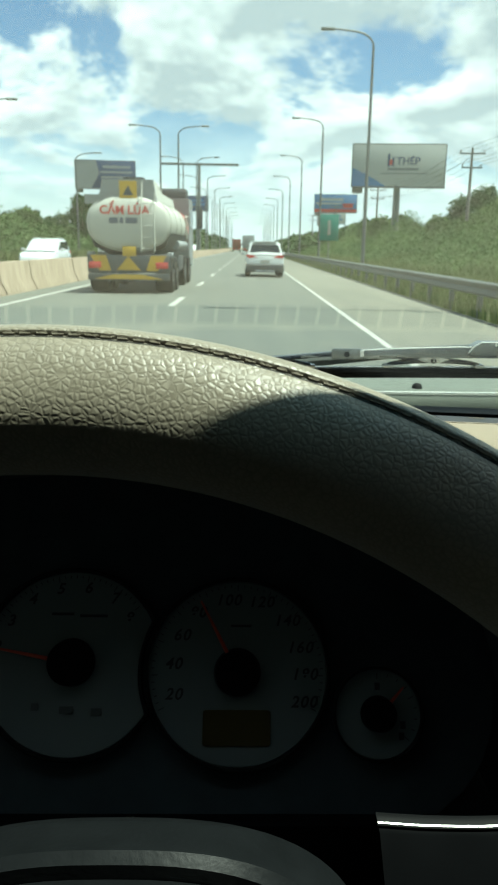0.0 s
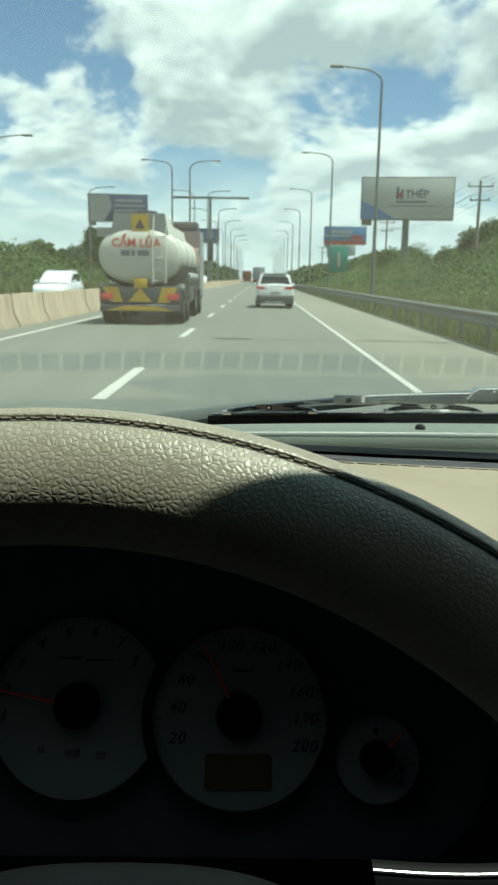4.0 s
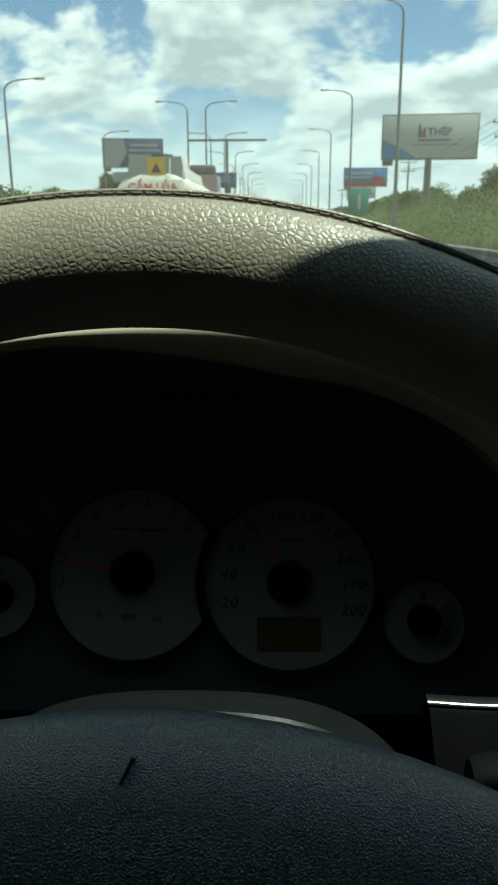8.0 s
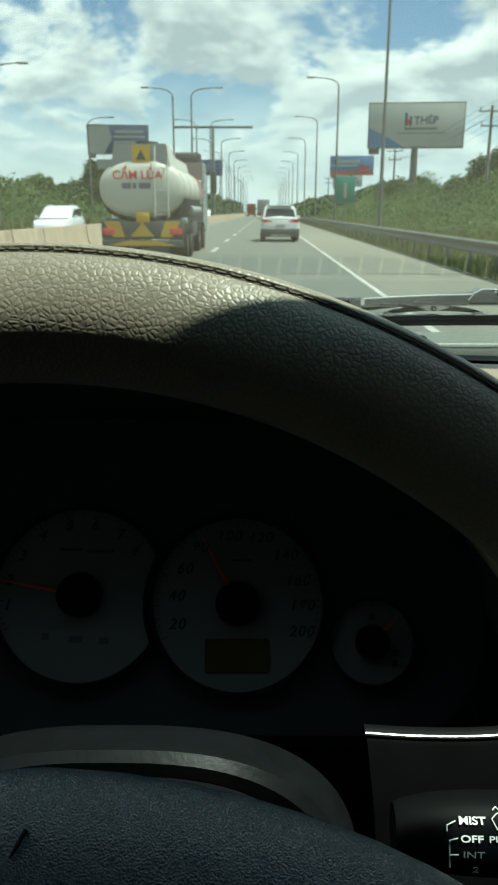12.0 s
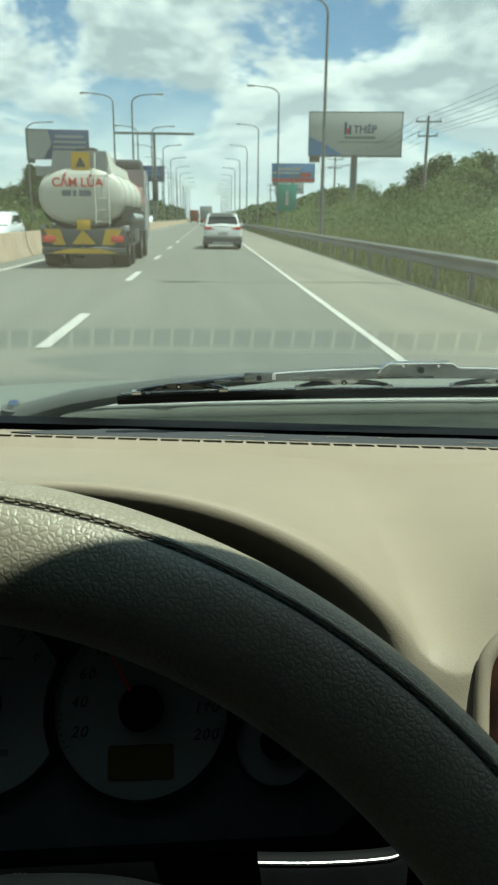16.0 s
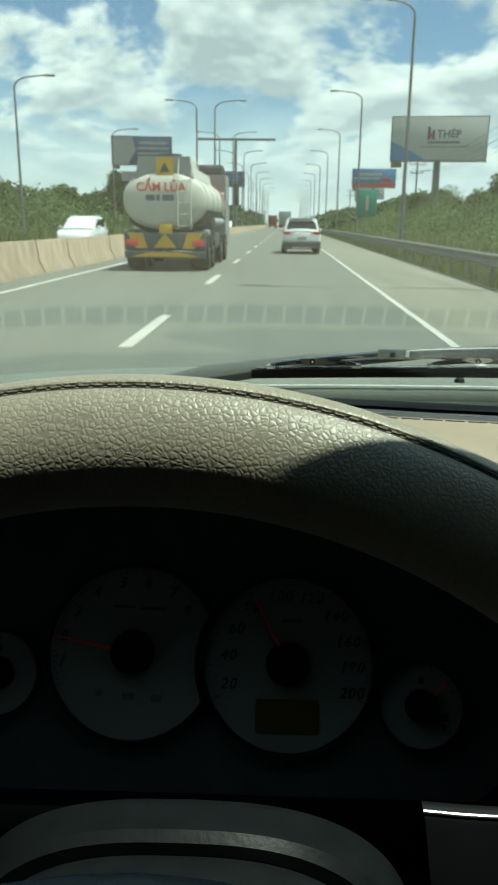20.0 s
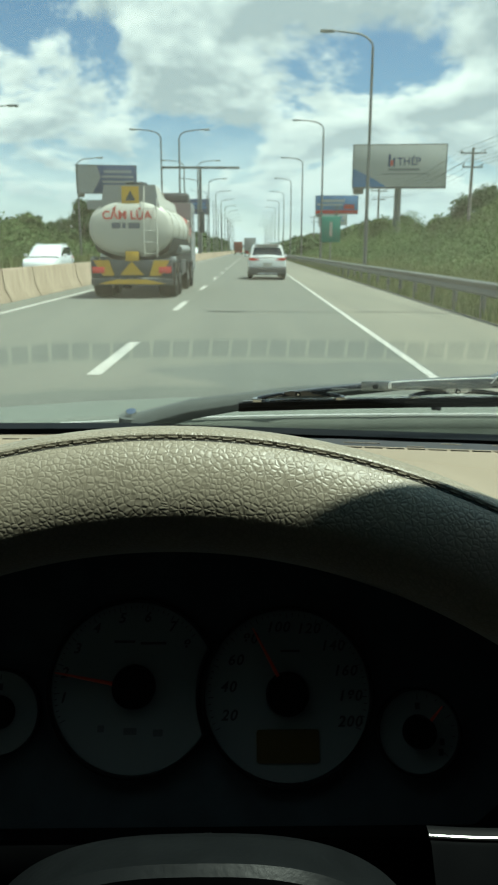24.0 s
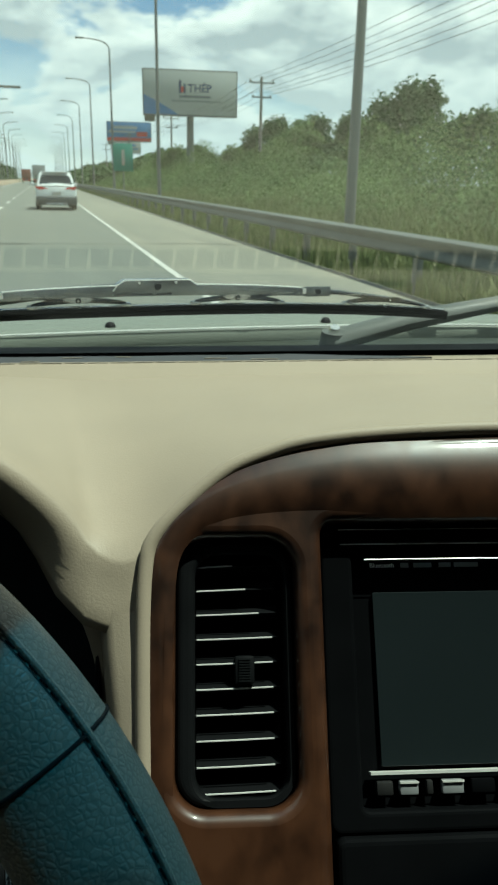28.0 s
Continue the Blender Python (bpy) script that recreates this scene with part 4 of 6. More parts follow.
# vents
for x_off, flip in ((0.0, 1), (0.43, -1)):
    vent = thing("air_vent", "black dashboard air vent with horizontal slats", "air vent", CONSOLE @ Matrix.Translation((x_off, 0, 0)) @ Matrix.Diagonal((flip, 1, 1, 1)), group="centre vents")
    if flip < 0:
        vent.matrix_world = CONSOLE @ Matrix.Translation((0.43 - 0.058, 0, 0))
    part("housing", plate([rrect(0.0020, -0.0800, 0.0560, 0.0360, 0.014, 8)], 0.003, 0, -0.022), M_RUBBER, vent)
    part("surround", plate([rrect(0.0024, -0.0796, 0.0556, 0.0356, 0.014, 8), rrect(0.0108, -0.0765, 0.0515, 0.0290, 0.010, 8)], 0.028, 0.003, 0.004, seg=3), M_VENT, vent, "rounded black surround")
    for k in range(10):
        f = k / 9
        v = 0.0235 - 0.0985 * f
        x1 = 0.0462 - (0.018 * (1 - k / 3) if k < 3 else 0)
        bm = bmesh.new()
        rows = []
        for i in range(9):
            g = i / 8
            x = 0.0112 + (0.0490 - 0.0112) * g
            sag = 0.0006 * g
            rows.append([(x, v + sag - 0.0009, -0.004), (x, v + sag + 0.0002, -0.0022), (x, v + sag + 0.0011, -0.004), (x, v + sag + 0.0075, -0.018), (x, v + sag + 0.0060, -0.018)])
        loft(bm, rows, close=True)
        part("slat", bm, M_VENT, vent)
        # silver line that paints the glint along the slat's front edge
        bm = bmesh.new()
        sweep(bm, [(0.0114, v, -0.0012), ((0.0114 + x1) / 2, v + 0.0003, -0.0009), (x1, v + 0.0007, -0.0012)], 0.00042, 6)
        part("slat_glint", bm, M_SILVER, vent, "slat edge with its glint put into a silver colour")
    bm = bmesh.new()
    box(bm, (0.0332, -0.0228, -0.0015), (0.0090, 0.0125, 0.006), 0.0012)
    part("vent_knob", bm, M_VENT, vent)
    bm = bmesh.new()
    for k in range(9):
        box(bm, (0.0332, -0.0275 + k * 0.00118, 0.0019), (0.0052, 0.0005, 0.0012))
    part("knob_ribs", bm, M_GREY, vent, "ribbed thumb grip")
# head unit
unit = thing("car_head_unit", "glossy black touchscreen head unit with a row of buttons", "car stereo", CONSOLE)
part("mounting_frame", plate([rrect(0.0700, -0.0930, 0.3580, 0.0425, 0.005), rrect(0.0850, -0.0840, 0.3450, 0.0335, 0.003)], 0.022, 0.002, 0.000), M_GLOSS, unit, "glossy black mounting frame")
part("face", plate([rrect(0.0850, -0.0840, 0.3450, 0.0335, 0.002)], 0.008, 0.001, -0.010), M_GLOSS, unit)
part("screen", plate([rrect(0.0955, -0.0668, 0.2650, 0.0112, 0.001)], 0.002, 0.0003, -0.0075), M_SCREEN, unit, "dark blank screen")
for y, x0, x1, th in ((0.0405, 0.0790, 0.3500, 0.00022), (0.0335, 0.0795, 0.3500, 0.0003), (0.0262, 0.0908, 0.3380, 0.00028)):
    bm = bmesh.new()
    rod(bm, (x0, y, 0.0005), (x1, y, 0.0005), th, None, 6)
    part("bright_edge", bm, M_SILVER, unit)
part("lower_ledge", boxes(((0.212, -0.0690, -0.0055), (0.245, 0.0011, 0.004))), M_SILVER, unit, "bright ledge under the screen")
part("printed_word", lettering("Bluetooth", 0.0030, 0.0945, 0.0238, -0.0058, depth=0.0001, align="LEFT"), M_WHITE_INK, unit)
for x, w in ((0.1117, 0.004), (0.1205, 0.009), (0.1315, 0.006), (0.1420, 0.012)):
    part("printed_logo", boxes(((x, 0.0238, -0.0058), (w, 0.0022, 0.0002))), M_BUTTON, unit)
for k, (x, w, mm) in enumerate(((0.0955, 0.0075, M_RUBBER), (0.1065, 0.0085, M_CHROME), (0.1160, 0.0030, M_RUBBER), (0.1265, 0.0100, M_CHROME), (0.1405, 0.0110, M_GREY), (0.156, 0.010, M_GREY), (0.172, 0.010, M_GREY))):
    bm = bmesh.new()
    box(bm, (x, -0.0752, -0.0050), (w, 0.0060, 0.004), 0.0008)
    b_ = part("button", bm, M_BUTTON if mm is M_CHROME else M_GLOSS if mm is M_GREY else mm, unit)
    if mm is M_CHROME:
        bm = bmesh.new()
        box(bm, (x, -0.0728, -0.0026), (w, 0.0008, 0.0012))
        part("button_edge", bm, M_SILVER, b_, "bright button edge")
part("lower_fascia", plate([rrect(0.0720, -0.1735, 0.3580, -0.0935, 0.004)], 0.02, 0.003, 0.004), M_GLOSS, unit)

# ---- windscreen, cowl, wipers ----
GLASS_B, GLASS_T = Vector((0, 0.140, 1.240)), Vector((0, -0.424, 1.804))
glass_dir = (GLASS_T - GLASS_B).normalized()
bm = bmesh.new()
rows = []
for k in range(17):
    p = GLASS_B.lerp(GLASS_T, k / 16)
    half = 0.86 - 0.10 * k / 16
    twist = min(1.0, max(0.0, (1.60 - p.z) / 0.20))
    twist = twist * twist * (3 - 2 * twist)
    rows.append([(0.24 + half * s, p.y - 0.10 * (s * s * (1 - twist) + s ** 4 * twist) + twist * askew(0.24 + half * s), p.z) for s in np.linspace(-1, 1, 25)])
nrm = Vector((0, glass_dir.z, -glass_dir.y)) * 0.0016
v0 = loft(bm, rows)
v1 = loft(bm, [[Vector(q) + nrm for q in row] for row in rows])
for A, B in ((v0[0], v1[0]), (v0[-1], v1[-1]), ([r[0] for r in v0], [r[0] for r in v1]), ([r[-1] for r in v0], [r[-1] for r in v1])):
    for k in range(len(A) - 1):
        bm.faces.new((A[k], A[k + 1], B[k + 1], B[k]))
screen_glass = part("windscreen", bm, M_GLASS, None, smooth=60)
tagged(screen_glass, "clear laminated windscreen glass", "windscreen", kind="structure")
car = thing("car_shell", "pale grey cabin shell with roof, pillars and doors", "car body", kind="structure")
bm = bmesh.new()
long_box(bm, 0.1045, 1.2440, 0.024, 0.0300, -0.62, 1.10)
run_askew(bm)
part("windscreen_seal", bm, M_VENT, car, "black windscreen seal")
bonnet = thing("car_bonnet", "silver-green bonnet and cowl with washer nozzles", "bonnet")
bm = bmesh.new()
rows = []
for y, z in ((0.320, 1.218), (0.320, 1.2310), (0.326, 1.2350), (0.36, 1.2345), (0.43, 1.2295), (0.56, 1.213), (0.75, 1.165), (1.05, 1.07), (1.2, 0.9)):
    rows.append([(0.24 + 0.82 * s, y - 0.09 * s * s, z - 0.03 * s ** 4) for s in np.linspace(-1, 1, 15)])
loft(bm, rows)
part("panel", bm, M_PAINT, bonnet, "silver-green painted panel", smooth=60)
# highlight on the bonnet's rear edge, drawn as a silver line
bm = bmesh.new()
sweep(bm, [(0.24 + 0.80 * s, 0.3210 - 0.09 * s * s, 1.2352 - 0.03 * s ** 4) for s in np.linspace(-1, 1, 25)], 0.0012, 6)
part("bright_edge", bm, M_SILVER, bonnet, "bonnet's rear edge with its highlight drawn in silver")
bm = bmesh.new()
rows = []
for y, z in ((0.140, 1.225), (0.150, 1.2335), (0.20, 1.2300), (0.25, 1.2265), (0.262, 1.2225), (0.29, 1.2210), (0.318, 1.2190)):
    rows.append([(0.24 + 0.82 * s, y - 0.08 * s * s, z - 0.03 * s ** 4) for s in np.linspace(-1, 1, 15)])
loft(bm, rows)
part("cowl_panel", bm, M_COWL, bonnet, "dark plastic cowl panel", smooth=30)
for x, y in ((-0.06, 0.352), (0.205, 0.350), (0.461, 0.338)):
    bm = bmesh.new()
    rod(bm, (x, y, 1.220), (x, y, 1.2325), 0.0075, 0.0065, 16)
    bmesh.ops.create_uvsphere(bm, u_segments=12, v_segments=8, radius=0.0064, matrix=Matrix.Translation((x, y, 1.2345)))
    part("washer_nozzle", bm, M_RUBBER, bonnet, "black washer nozzle")


def wiper(xm, y0, pivot, mid, name_label):
    """A parked wiper whose clip sits at xm: blade with claws, four small yokes, two yokes and a main bridge, on a tapered arm."""
    w = thing("windscreen_wiper", name_label, "wiper", group="windscreen wipers")
    zs = lambda u: 1.2952 - 0.0040 * (u / 0.25) ** 2 - 0.0060 * max(0.0, u / 0.27) ** 3
    U0, U1 = -0.2525, 0.2715

    def strip(u0, u1, lo, hi, y, thick, n=16):
        """An upright pressed plate between two height profiles over u, with folded edges."""
        bm = bmesh.new()
        rows = []
        for g in np.linspace(0, 1, n):
            u = u0 + (u1 - u0) * g
            a, b = zs(u) + lo(g), zs(u) + hi(g)
            rows.append([(xm + u, y - thick / 2, a), (xm + u, y - thick / 2 - 0.0006, (a + b) / 2), (xm + u, y - thick / 2, b - 0.0005), (xm + u, y - thick / 4, b), (xm + u, y + thick / 4, b), (xm + u, y + thick / 2, b - 0.0005), (xm + u, y + thick / 2, a)])
        v = loft(bm, rows, close=True)
        bm.faces.new(v[0][::-1])
        bm.faces.new(v[-1])
        return bm

    bm = bmesh.new()
    rows = [[(xm + u, y0 - 0.0028, zs(u) - 0.0016), (xm + u, y0 + 0.0028, zs(u) - 0.0016), (xm + u, y0 + 0.0030, zs(u) - 0.0048), (xm + u, y0 + 0.0012, zs(u) - 0.0056), (xm + u, y0 + 0.0008, zs(u) - 0.0095), (xm + u, y0 - 0.0008, zs(u) - 0.0095), (xm + u, y0 - 0.0012, zs(u) - 0.0056), (xm + u, y0 - 0.0030, zs(u) - 0.0048)] for u in np.linspace(U0, U1, 24)]
    v = loft(bm, rows, close=True)
    bm.faces.new(v[0][::-1])
    bm.faces.new(v[-1])
    part("rubber_blade", bm, M_RUBBER, w, smooth=25)
    bm = bmesh.new()
    sweep(bm, [(xm + u, y0 - 0.0012, zs(u) - 0.0004) for u in np.linspace(U0 + 0.004, U1 - 0.004, 30)], 0.0010, 6)
    part("blade_spine", bm, M_WIPER2, w, "bright worn steel spine")
    for u in (-0.2365, -0.1645, -0.1005, -0.0255, 0.0325, 0.1075, 0.1705, 0.2475):
        bm = bmesh.new()
        box(bm, (xm + u, y0 - 0.0004, zs(u) + 0.0004), (0.0080, 0.0078, 0.0034), 0.0008)
        part("claw", bm, M_WIPER2, w, "bright steel claw")
    # small yokes arch from claw to claw under their studs
    for ua, us, ub in ((-0.2365, -0.2015, -0.1645), (-0.1005, -0.0640, -0.0255), (0.0325, 0.0685, 0.1075), (0.1705, 0.2100, 0.2475)):
        part("small_yoke", strip(ua, ub, lambda g: 0.0008 + 0.0022 * math.sin(math.pi * g), lambda g: 0.0030 + 0.0042 * math.sin(math.pi * g) ** 0.8, y0 - 0.0002, 0.0056), M_WIPER, w)
        bm = bmesh.new()
        prism(bm, [(-0.0130, 0.0012), (-0.0060, -0.0018), (0.0060, -0.0018), (0.0130, 0.0012), (0.0075, 0.0026), (-0.0075, 0.0026)], -0.0005, 0.0005, Matrix.Translation((xm + us, y0 - 0.0046, zs(us) + 0.0052)) @ Matrix.Rotation(radians(90), 4, "X"))
        stud = part("hinge_stud", bm, M_WIPER2 if abs(us) < 0.15 else M_WIPER, w, "bright almond-shaped hinge plate")
        bm = bmesh.new()
        rod(bm, (xm + us, y0 - 0.0064, zs(us) + 0.0052), (xm + us, y0 - 0.0048, zs(us) + 0.0052), 0.0022, 0.0018, 14)
        part("stud_pin", bm, M_RUBBER, stud, "dark rivet")
        bm = bmesh.new()
        rod(bm, (xm + us, y0 - 0.0068, zs(us) + 0.0052), (xm + us, y0 - 0.0064, zs(us) + 0.0052), 0.0010, None, 10)
        part("rivet_eye", bm, M_WIPER2, stud)
    # yokes hang from the ends of the main bridge; their waist is pierced by a slot
    for up_, us0, us1 in ((-0.1355, -0.2150, -0.0560), (0.1405, 0.0600, 0.2240)):
        mid_g = (up_ - us0) / (us1 - us0)
        crown = lambda g, k=mid_g: 0.0062 + 0.0070 * max(0.0, 1 - abs(g - k) / (k if g < k else 1 - k)) ** 0.8
        yoke = part("yoke", strip(us0, us1, lambda g: crown(g) - 0.0036, crown, y0 - 0.0004, 0.0078, 24), M_WIPER, w, "black pressed steel yoke")
        for du in (-0.030, 0.034):
            bm = bmesh.new()
            box(bm, (xm + up_ + du, y0 - 0.0051, zs(up_ + du) + 0.0086), (0.0140, 0.0010, 0.0016), 0.0004)
            part("slot", bm, M_ARM, yoke, "pale slot in the yoke")
        bm = bmesh.new()
        box(bm, (xm + up_, y0 - 0.0052, zs(up_) + 0.0108), (0.0240, 0.0022, 0.0086), 0.0010)
        cheek = part("hinge_cheek", bm, M_BRIDGE, yoke, "grey hinge cheek")
        bm = bmesh.new()
        rod(bm, (xm + up_, y0 - 0.0080, zs(up_) + 0.0108), (xm + up_, y0 - 0.0062, zs(up_) + 0.0108), 0.0023, 0.0019, 14)
        part("rivet", bm, M_RUBBER, cheek, "dark rivet")
        # silver strip that paints a glint on the hinge cheek
        bm = bmesh.new()
        box(bm, (xm + up_ + (0.0125 if up_ < 0 else -0.0125), y0 - 0.0060, zs(up_) + 0.0115), (0.0030, 0.0010, 0.0050))
        part("worn_edge", bm, M_SILVER, cheek, "bright strip with the cheek's glint put into its colour")
    lo_ = lambda g: 0.0066 + 0.0010 * math.sin(math.pi * g)
    hi_ = lambda g: 0.0128 + 0.0038 * math.sin(math.pi * g) ** 0.7
    bridge = part("main_bridge", strip(-0.1300, 0.1350, lo_, hi_, y0 + 0.0002, 0.0096, 24), M_BRIDGE, w, "glossy dark steel main bridge")
    # silver line that paints the highlight along the bridge's top
    bm = bmesh.new()
    sweep(bm, [(xm + u, y0 - 0.0040, zs(u) + hi_((u + 0.13) / 0.265) + 0.0001) for u in np.linspace(-0.122, 0.127, 20)], 0.0006, 6)
    part("worn_edge", bm, M_SILVER, bridge, "bright line with the bridge's highlight put into its colour")
    for u, ln in ((-0.020, 0.030), (0.006, 0.012)):
        bm = bmesh.new()
        box(bm, (xm + u, y0 - 0.0054, zs(u) + 0.0094), (ln, 0.0006, 0.0020), 0.0002)
        part("scuff", bm, M_TAPE, bridge, "scuffed bare patch")
    # clip of the arm: a long plate with sloping shoulders
    bm = bmesh.new()
    prism(bm, [(-0.0370, -0.0060), (0.0330, -0.0060), (0.0330, 0.0004), (0.0270, 0.0046), (-0.0270, 0.0046), (-0.0330, 0.0010)], -0.0062, 0.0062, Matrix.Translation((xm, y0 - 0.0010, zs(0) + 0.0162)) @ Matrix.Rotation(radians(90), 4, "X"))
    clip = part("arm_clip", bm, M_BRIDGE, bridge, "grey steel arm clip")
    bm = bmesh.new()
    sweep(bm, [(xm + u, y0 - 0.0074, zs(0) + 0.0162 + h) for u, h in ((-0.0365, -0.004), (-0.0325, 0.0010), (-0.0265, 0.0046), (0.0265, 0.0046), (0.0325, 0.0006))], 0.0005, 6)
    part("bright_edge", bm, M_SILVER, clip)
    bm = bmesh.new()
    rod(bm, (xm, y0 - 0.0098, zs(0) + 0.0156), (xm, y0 - 0.0070, zs(0) + 0.0156), 0.0026, 0.0022, 14)
    part("clip_pin", bm, M_RUBBER, clip, "dark pin")
    for u in (-0.015, 0.015):
        bm = bmesh.new()
        rod(bm, (xm + u, y0 - 0.0086, zs(0) + 0.0188), (xm + u, y0 - 0.0070, zs(0) + 0.0188), 0.0011, None, 8)
        part("rivet_eye", bm, M_SILVER, clip)
    bm = bmesh.new()
    p, q = Vector(pivot), Vector(mid)
    sweep(bm, [p, p.lerp(q, 0.18) + Vector((0, 0, 0.008)), p.lerp(q, 0.45) + Vector((0, 0, 0.010)), p.lerp(q, 0.75) + Vector((0, 0, 0.005)), q], [0.017, 0.0160, 0.0115, 0.0075, 0.0055], 12, flat=0.62)
    part("wiper_arm", bm, M_ARM, w, "tapered grey wiper arm")
    bm = bmesh.new()
    rod(bm, p - Vector((0, 0, 0.02)), p + Vector((0, -0.004, 0.010)), 0.016, 0.012, 20)
    cap = part("pivot_cap", bm, M_ARM, w)
    bm = bmesh.new()
    rod(bm, p + Vector((0, -0.004, 0.010)), p + Vector((0, -0.006, 0.015)), 0.006, 0.005, 12)
    part("pivot_nut", bm, M_CHROME, cap)
    return w


wiper(0.2225, 0.117, (-0.135, 0.205, 1.250), (0.205, 0.124, 1.3105), "black windscreen wiper with worn metal bridges, parked low")
wiper(0.8450, 0.106, (0.405, 0.176, 1.246), (0.80, 0.118, 1.3100), "passenger-side windscreen wiper, parked low")

# cabin shell: roof, pillars, doors, floor, seats behind
bm = bmesh.new()
box(bm, (0.24, -1.567, 1.832), (1.56, 2.28, 0.04), 0.008)
part("roof", bm, M_HEADLINER, car, "grey fabric headliner")
for s in (-1, 1):
    bm = bmesh.new()
    x_b, x_t = 0.24 + s * 0.87, 0.24 + s * 0.77
    sweep(bm, [(x_b, 0.02, 1.20), (x_t, -0.52, 1.82)], 0.045, 10)
    part("front_pillar", bm, M_HEADLINER, car)
    bm = bmesh.new()
    box(bm, (0.24 + s * 0.90, -1.2, 0.72), (0.05, 2.9, 0.96), 0.01)
    part("door_panel", bm, M_DASH, car)
    bm = bmesh.new()
    box(bm, (0.24 + s * 0.83, -1.45, 1.49), (0.06, 0.12, 0.64), 0.01)
    part("centre_pillar", bm, M_HEADLINER, car)
    bm = bmesh.new()
    box(bm, (0.24 + s * 0.79, -1.575, 1.775), (0.07, 2.22, 0.12), 0.01)
    part("roof_rail", bm, M_HEADLINER, car)
bm = bmesh.new()
box(bm, (0.24, -2.68, 1.13), (1.75, 0.05, 1.44), 0.01)
part("rear_wall", bm, M_HEADLINER, car)
bm = bmesh.new()
box(bm, (0.24, -1.2, 0.42), (1.75, 3.0, 0.04), 0.01)
part("floor_pan", bm, M_BLACK, car)
bm = bmesh.new()
box(bm, (0.24, 0.10, 0.80), (1.75, 0.05, 0.78), 0.01)
part("bulkhead", bm, M_BLACK, car)
for x in (-0.05, 0.70):
    seat = thing("front_seat", "beige cloth front seat", "car seat", Matrix.Translation((x, -1.05, 0.44)), group="front seats")
    bm = bmesh.new()
    box(bm, (0, 0.0, 0.18), (0.50, 0.50, 0.16), 0.05, 3)
    part("seat_cushion", bm, M_CLOTH, seat)
    bm = bmesh.new()
    box(bm, (0, 0, 0), (0.48, 0.14, 0.62), 0.05, 3, m=Matrix.Translation((0, -0.30, 0.55)) @ Matrix.Rotation(radians(18), 4, "X"))
    part("backrest", bm, M_CLOTH, seat)
    bm = bmesh.new()
    box(bm, (0, 0, 0), (0.26, 0.10, 0.18), 0.04, 3, m=Matrix.Translation((0, -0.43, 0.96)) @ Matrix.Rotation(radians(12), 4, "X"))
    part("headrest", bm, M_CLOTH, seat)
    part("seat_base", boxes(((0, 0, 0.05), (0.42, 0.42, 0.10)), bevel=0.01), M_BLACK, seat)
# unseen driver's visor, swung down from the roof's edge, added for the wheel's bluish shadow
visor = thing("sun_visor", "unseen smoked blue visor, added to cast the wheel's bluish shadow", "sun visor")
low = spline([(-0.30, -0.4150, 1.640), (-0.10, -0.3860, 1.615), (0.0, -0.3660, 1.600), (0.08, -0.3505, 1.600), (0.12, -0.3420, 1.600), (0.185, -0.3335, 1.600), (0.228, -0.3310, 1.602), (0.240, -0.3420, 1.612)], 6)
bm = bmesh.new()
rows = []
for p in low:
    q = Vector((p.x, -0.4720, 1.770))
    across = (q - p).normalized()
    out = Vector((0, across.z, -across.y)) * 0.007
    rows.append([p, p + across * 0.004 + out, p.lerp(q, 0.5) + out, q + out, q - out, p.lerp(q, 0.5) - out, p + across * 0.004 - out])
v = loft(bm, rows, close=True)
bm.faces.new(v[0][::-1])
bm.faces.new(v[-1])
part("visor_panel", bm, M_VISOR, visor, "smoked blue translucent panel")
bm = bmesh.new()
sweep(bm, [(-0.29, -0.4755, 1.770), (-0.33, -0.478, 1.778), (-0.335, -0.480, 1.830)], 0.006, 10)
part("visor_arm", bm, M_BLACK, visor)
# unseen side panes, added with a dark tint to dim the cabin
for s in (-1, 1):
    for y0, y1 in ((-0.06, -1.38), (-1.52, -2.64)):
        bm = bmesh.new()
        rows = []
        for z in (1.205, 1.45, 1.72):
            k = (z - 1.2) / 0.5
            rows.append([(0.24 + s * (0.875 - 0.085 * k), y, z) for y in (y0 - (0.30 * k if y0 > -1 else 0), y1)])
        loft(bm, rows)
        pane = part("side_window", bm, M_TINT, car, "dark tinted side window")
        mod = pane.modifiers.new("thick", "SOLIDIFY")
        mod.thickness = 0.004

# ================= the motorway =================
LEAN = 0.018  # the road runs slightly to the right of the car's axis


def rx(x, y):
    return x + LEAN * y


def sheet(name, x0, x1, y0, y1, z, material, label, category, parent=None, steps=1, xs=1):
    verts, faces = [], []
    for j in range(steps + 1):
        y = y0 + (y1 - y0) * j / steps
        for i in range(xs + 1):
            x = x0 + (x1 - x0) * i / xs
            verts.append((rx(x, y), y, z))
    for j in range(steps):
        for i in range(xs):
            a = j * (xs + 1) + i
            faces.append((a, a + 1, a + xs + 2, a + xs + 1))
    ob = part(name, raw(name, verts, faces), material, parent)
    return tagged(ob, label, category, kind="structure") if not parent else ob


sheet("ground", -2500, 2500, -300, 4500, -0.12, M_GROUND, "rough green and straw-coloured verge ground", "ground")
LINE_L, LINE_D, LINE_R, BARRIER_X, RAIL_X = -5.75, -1.85, 2.10, -7.0, 5.05


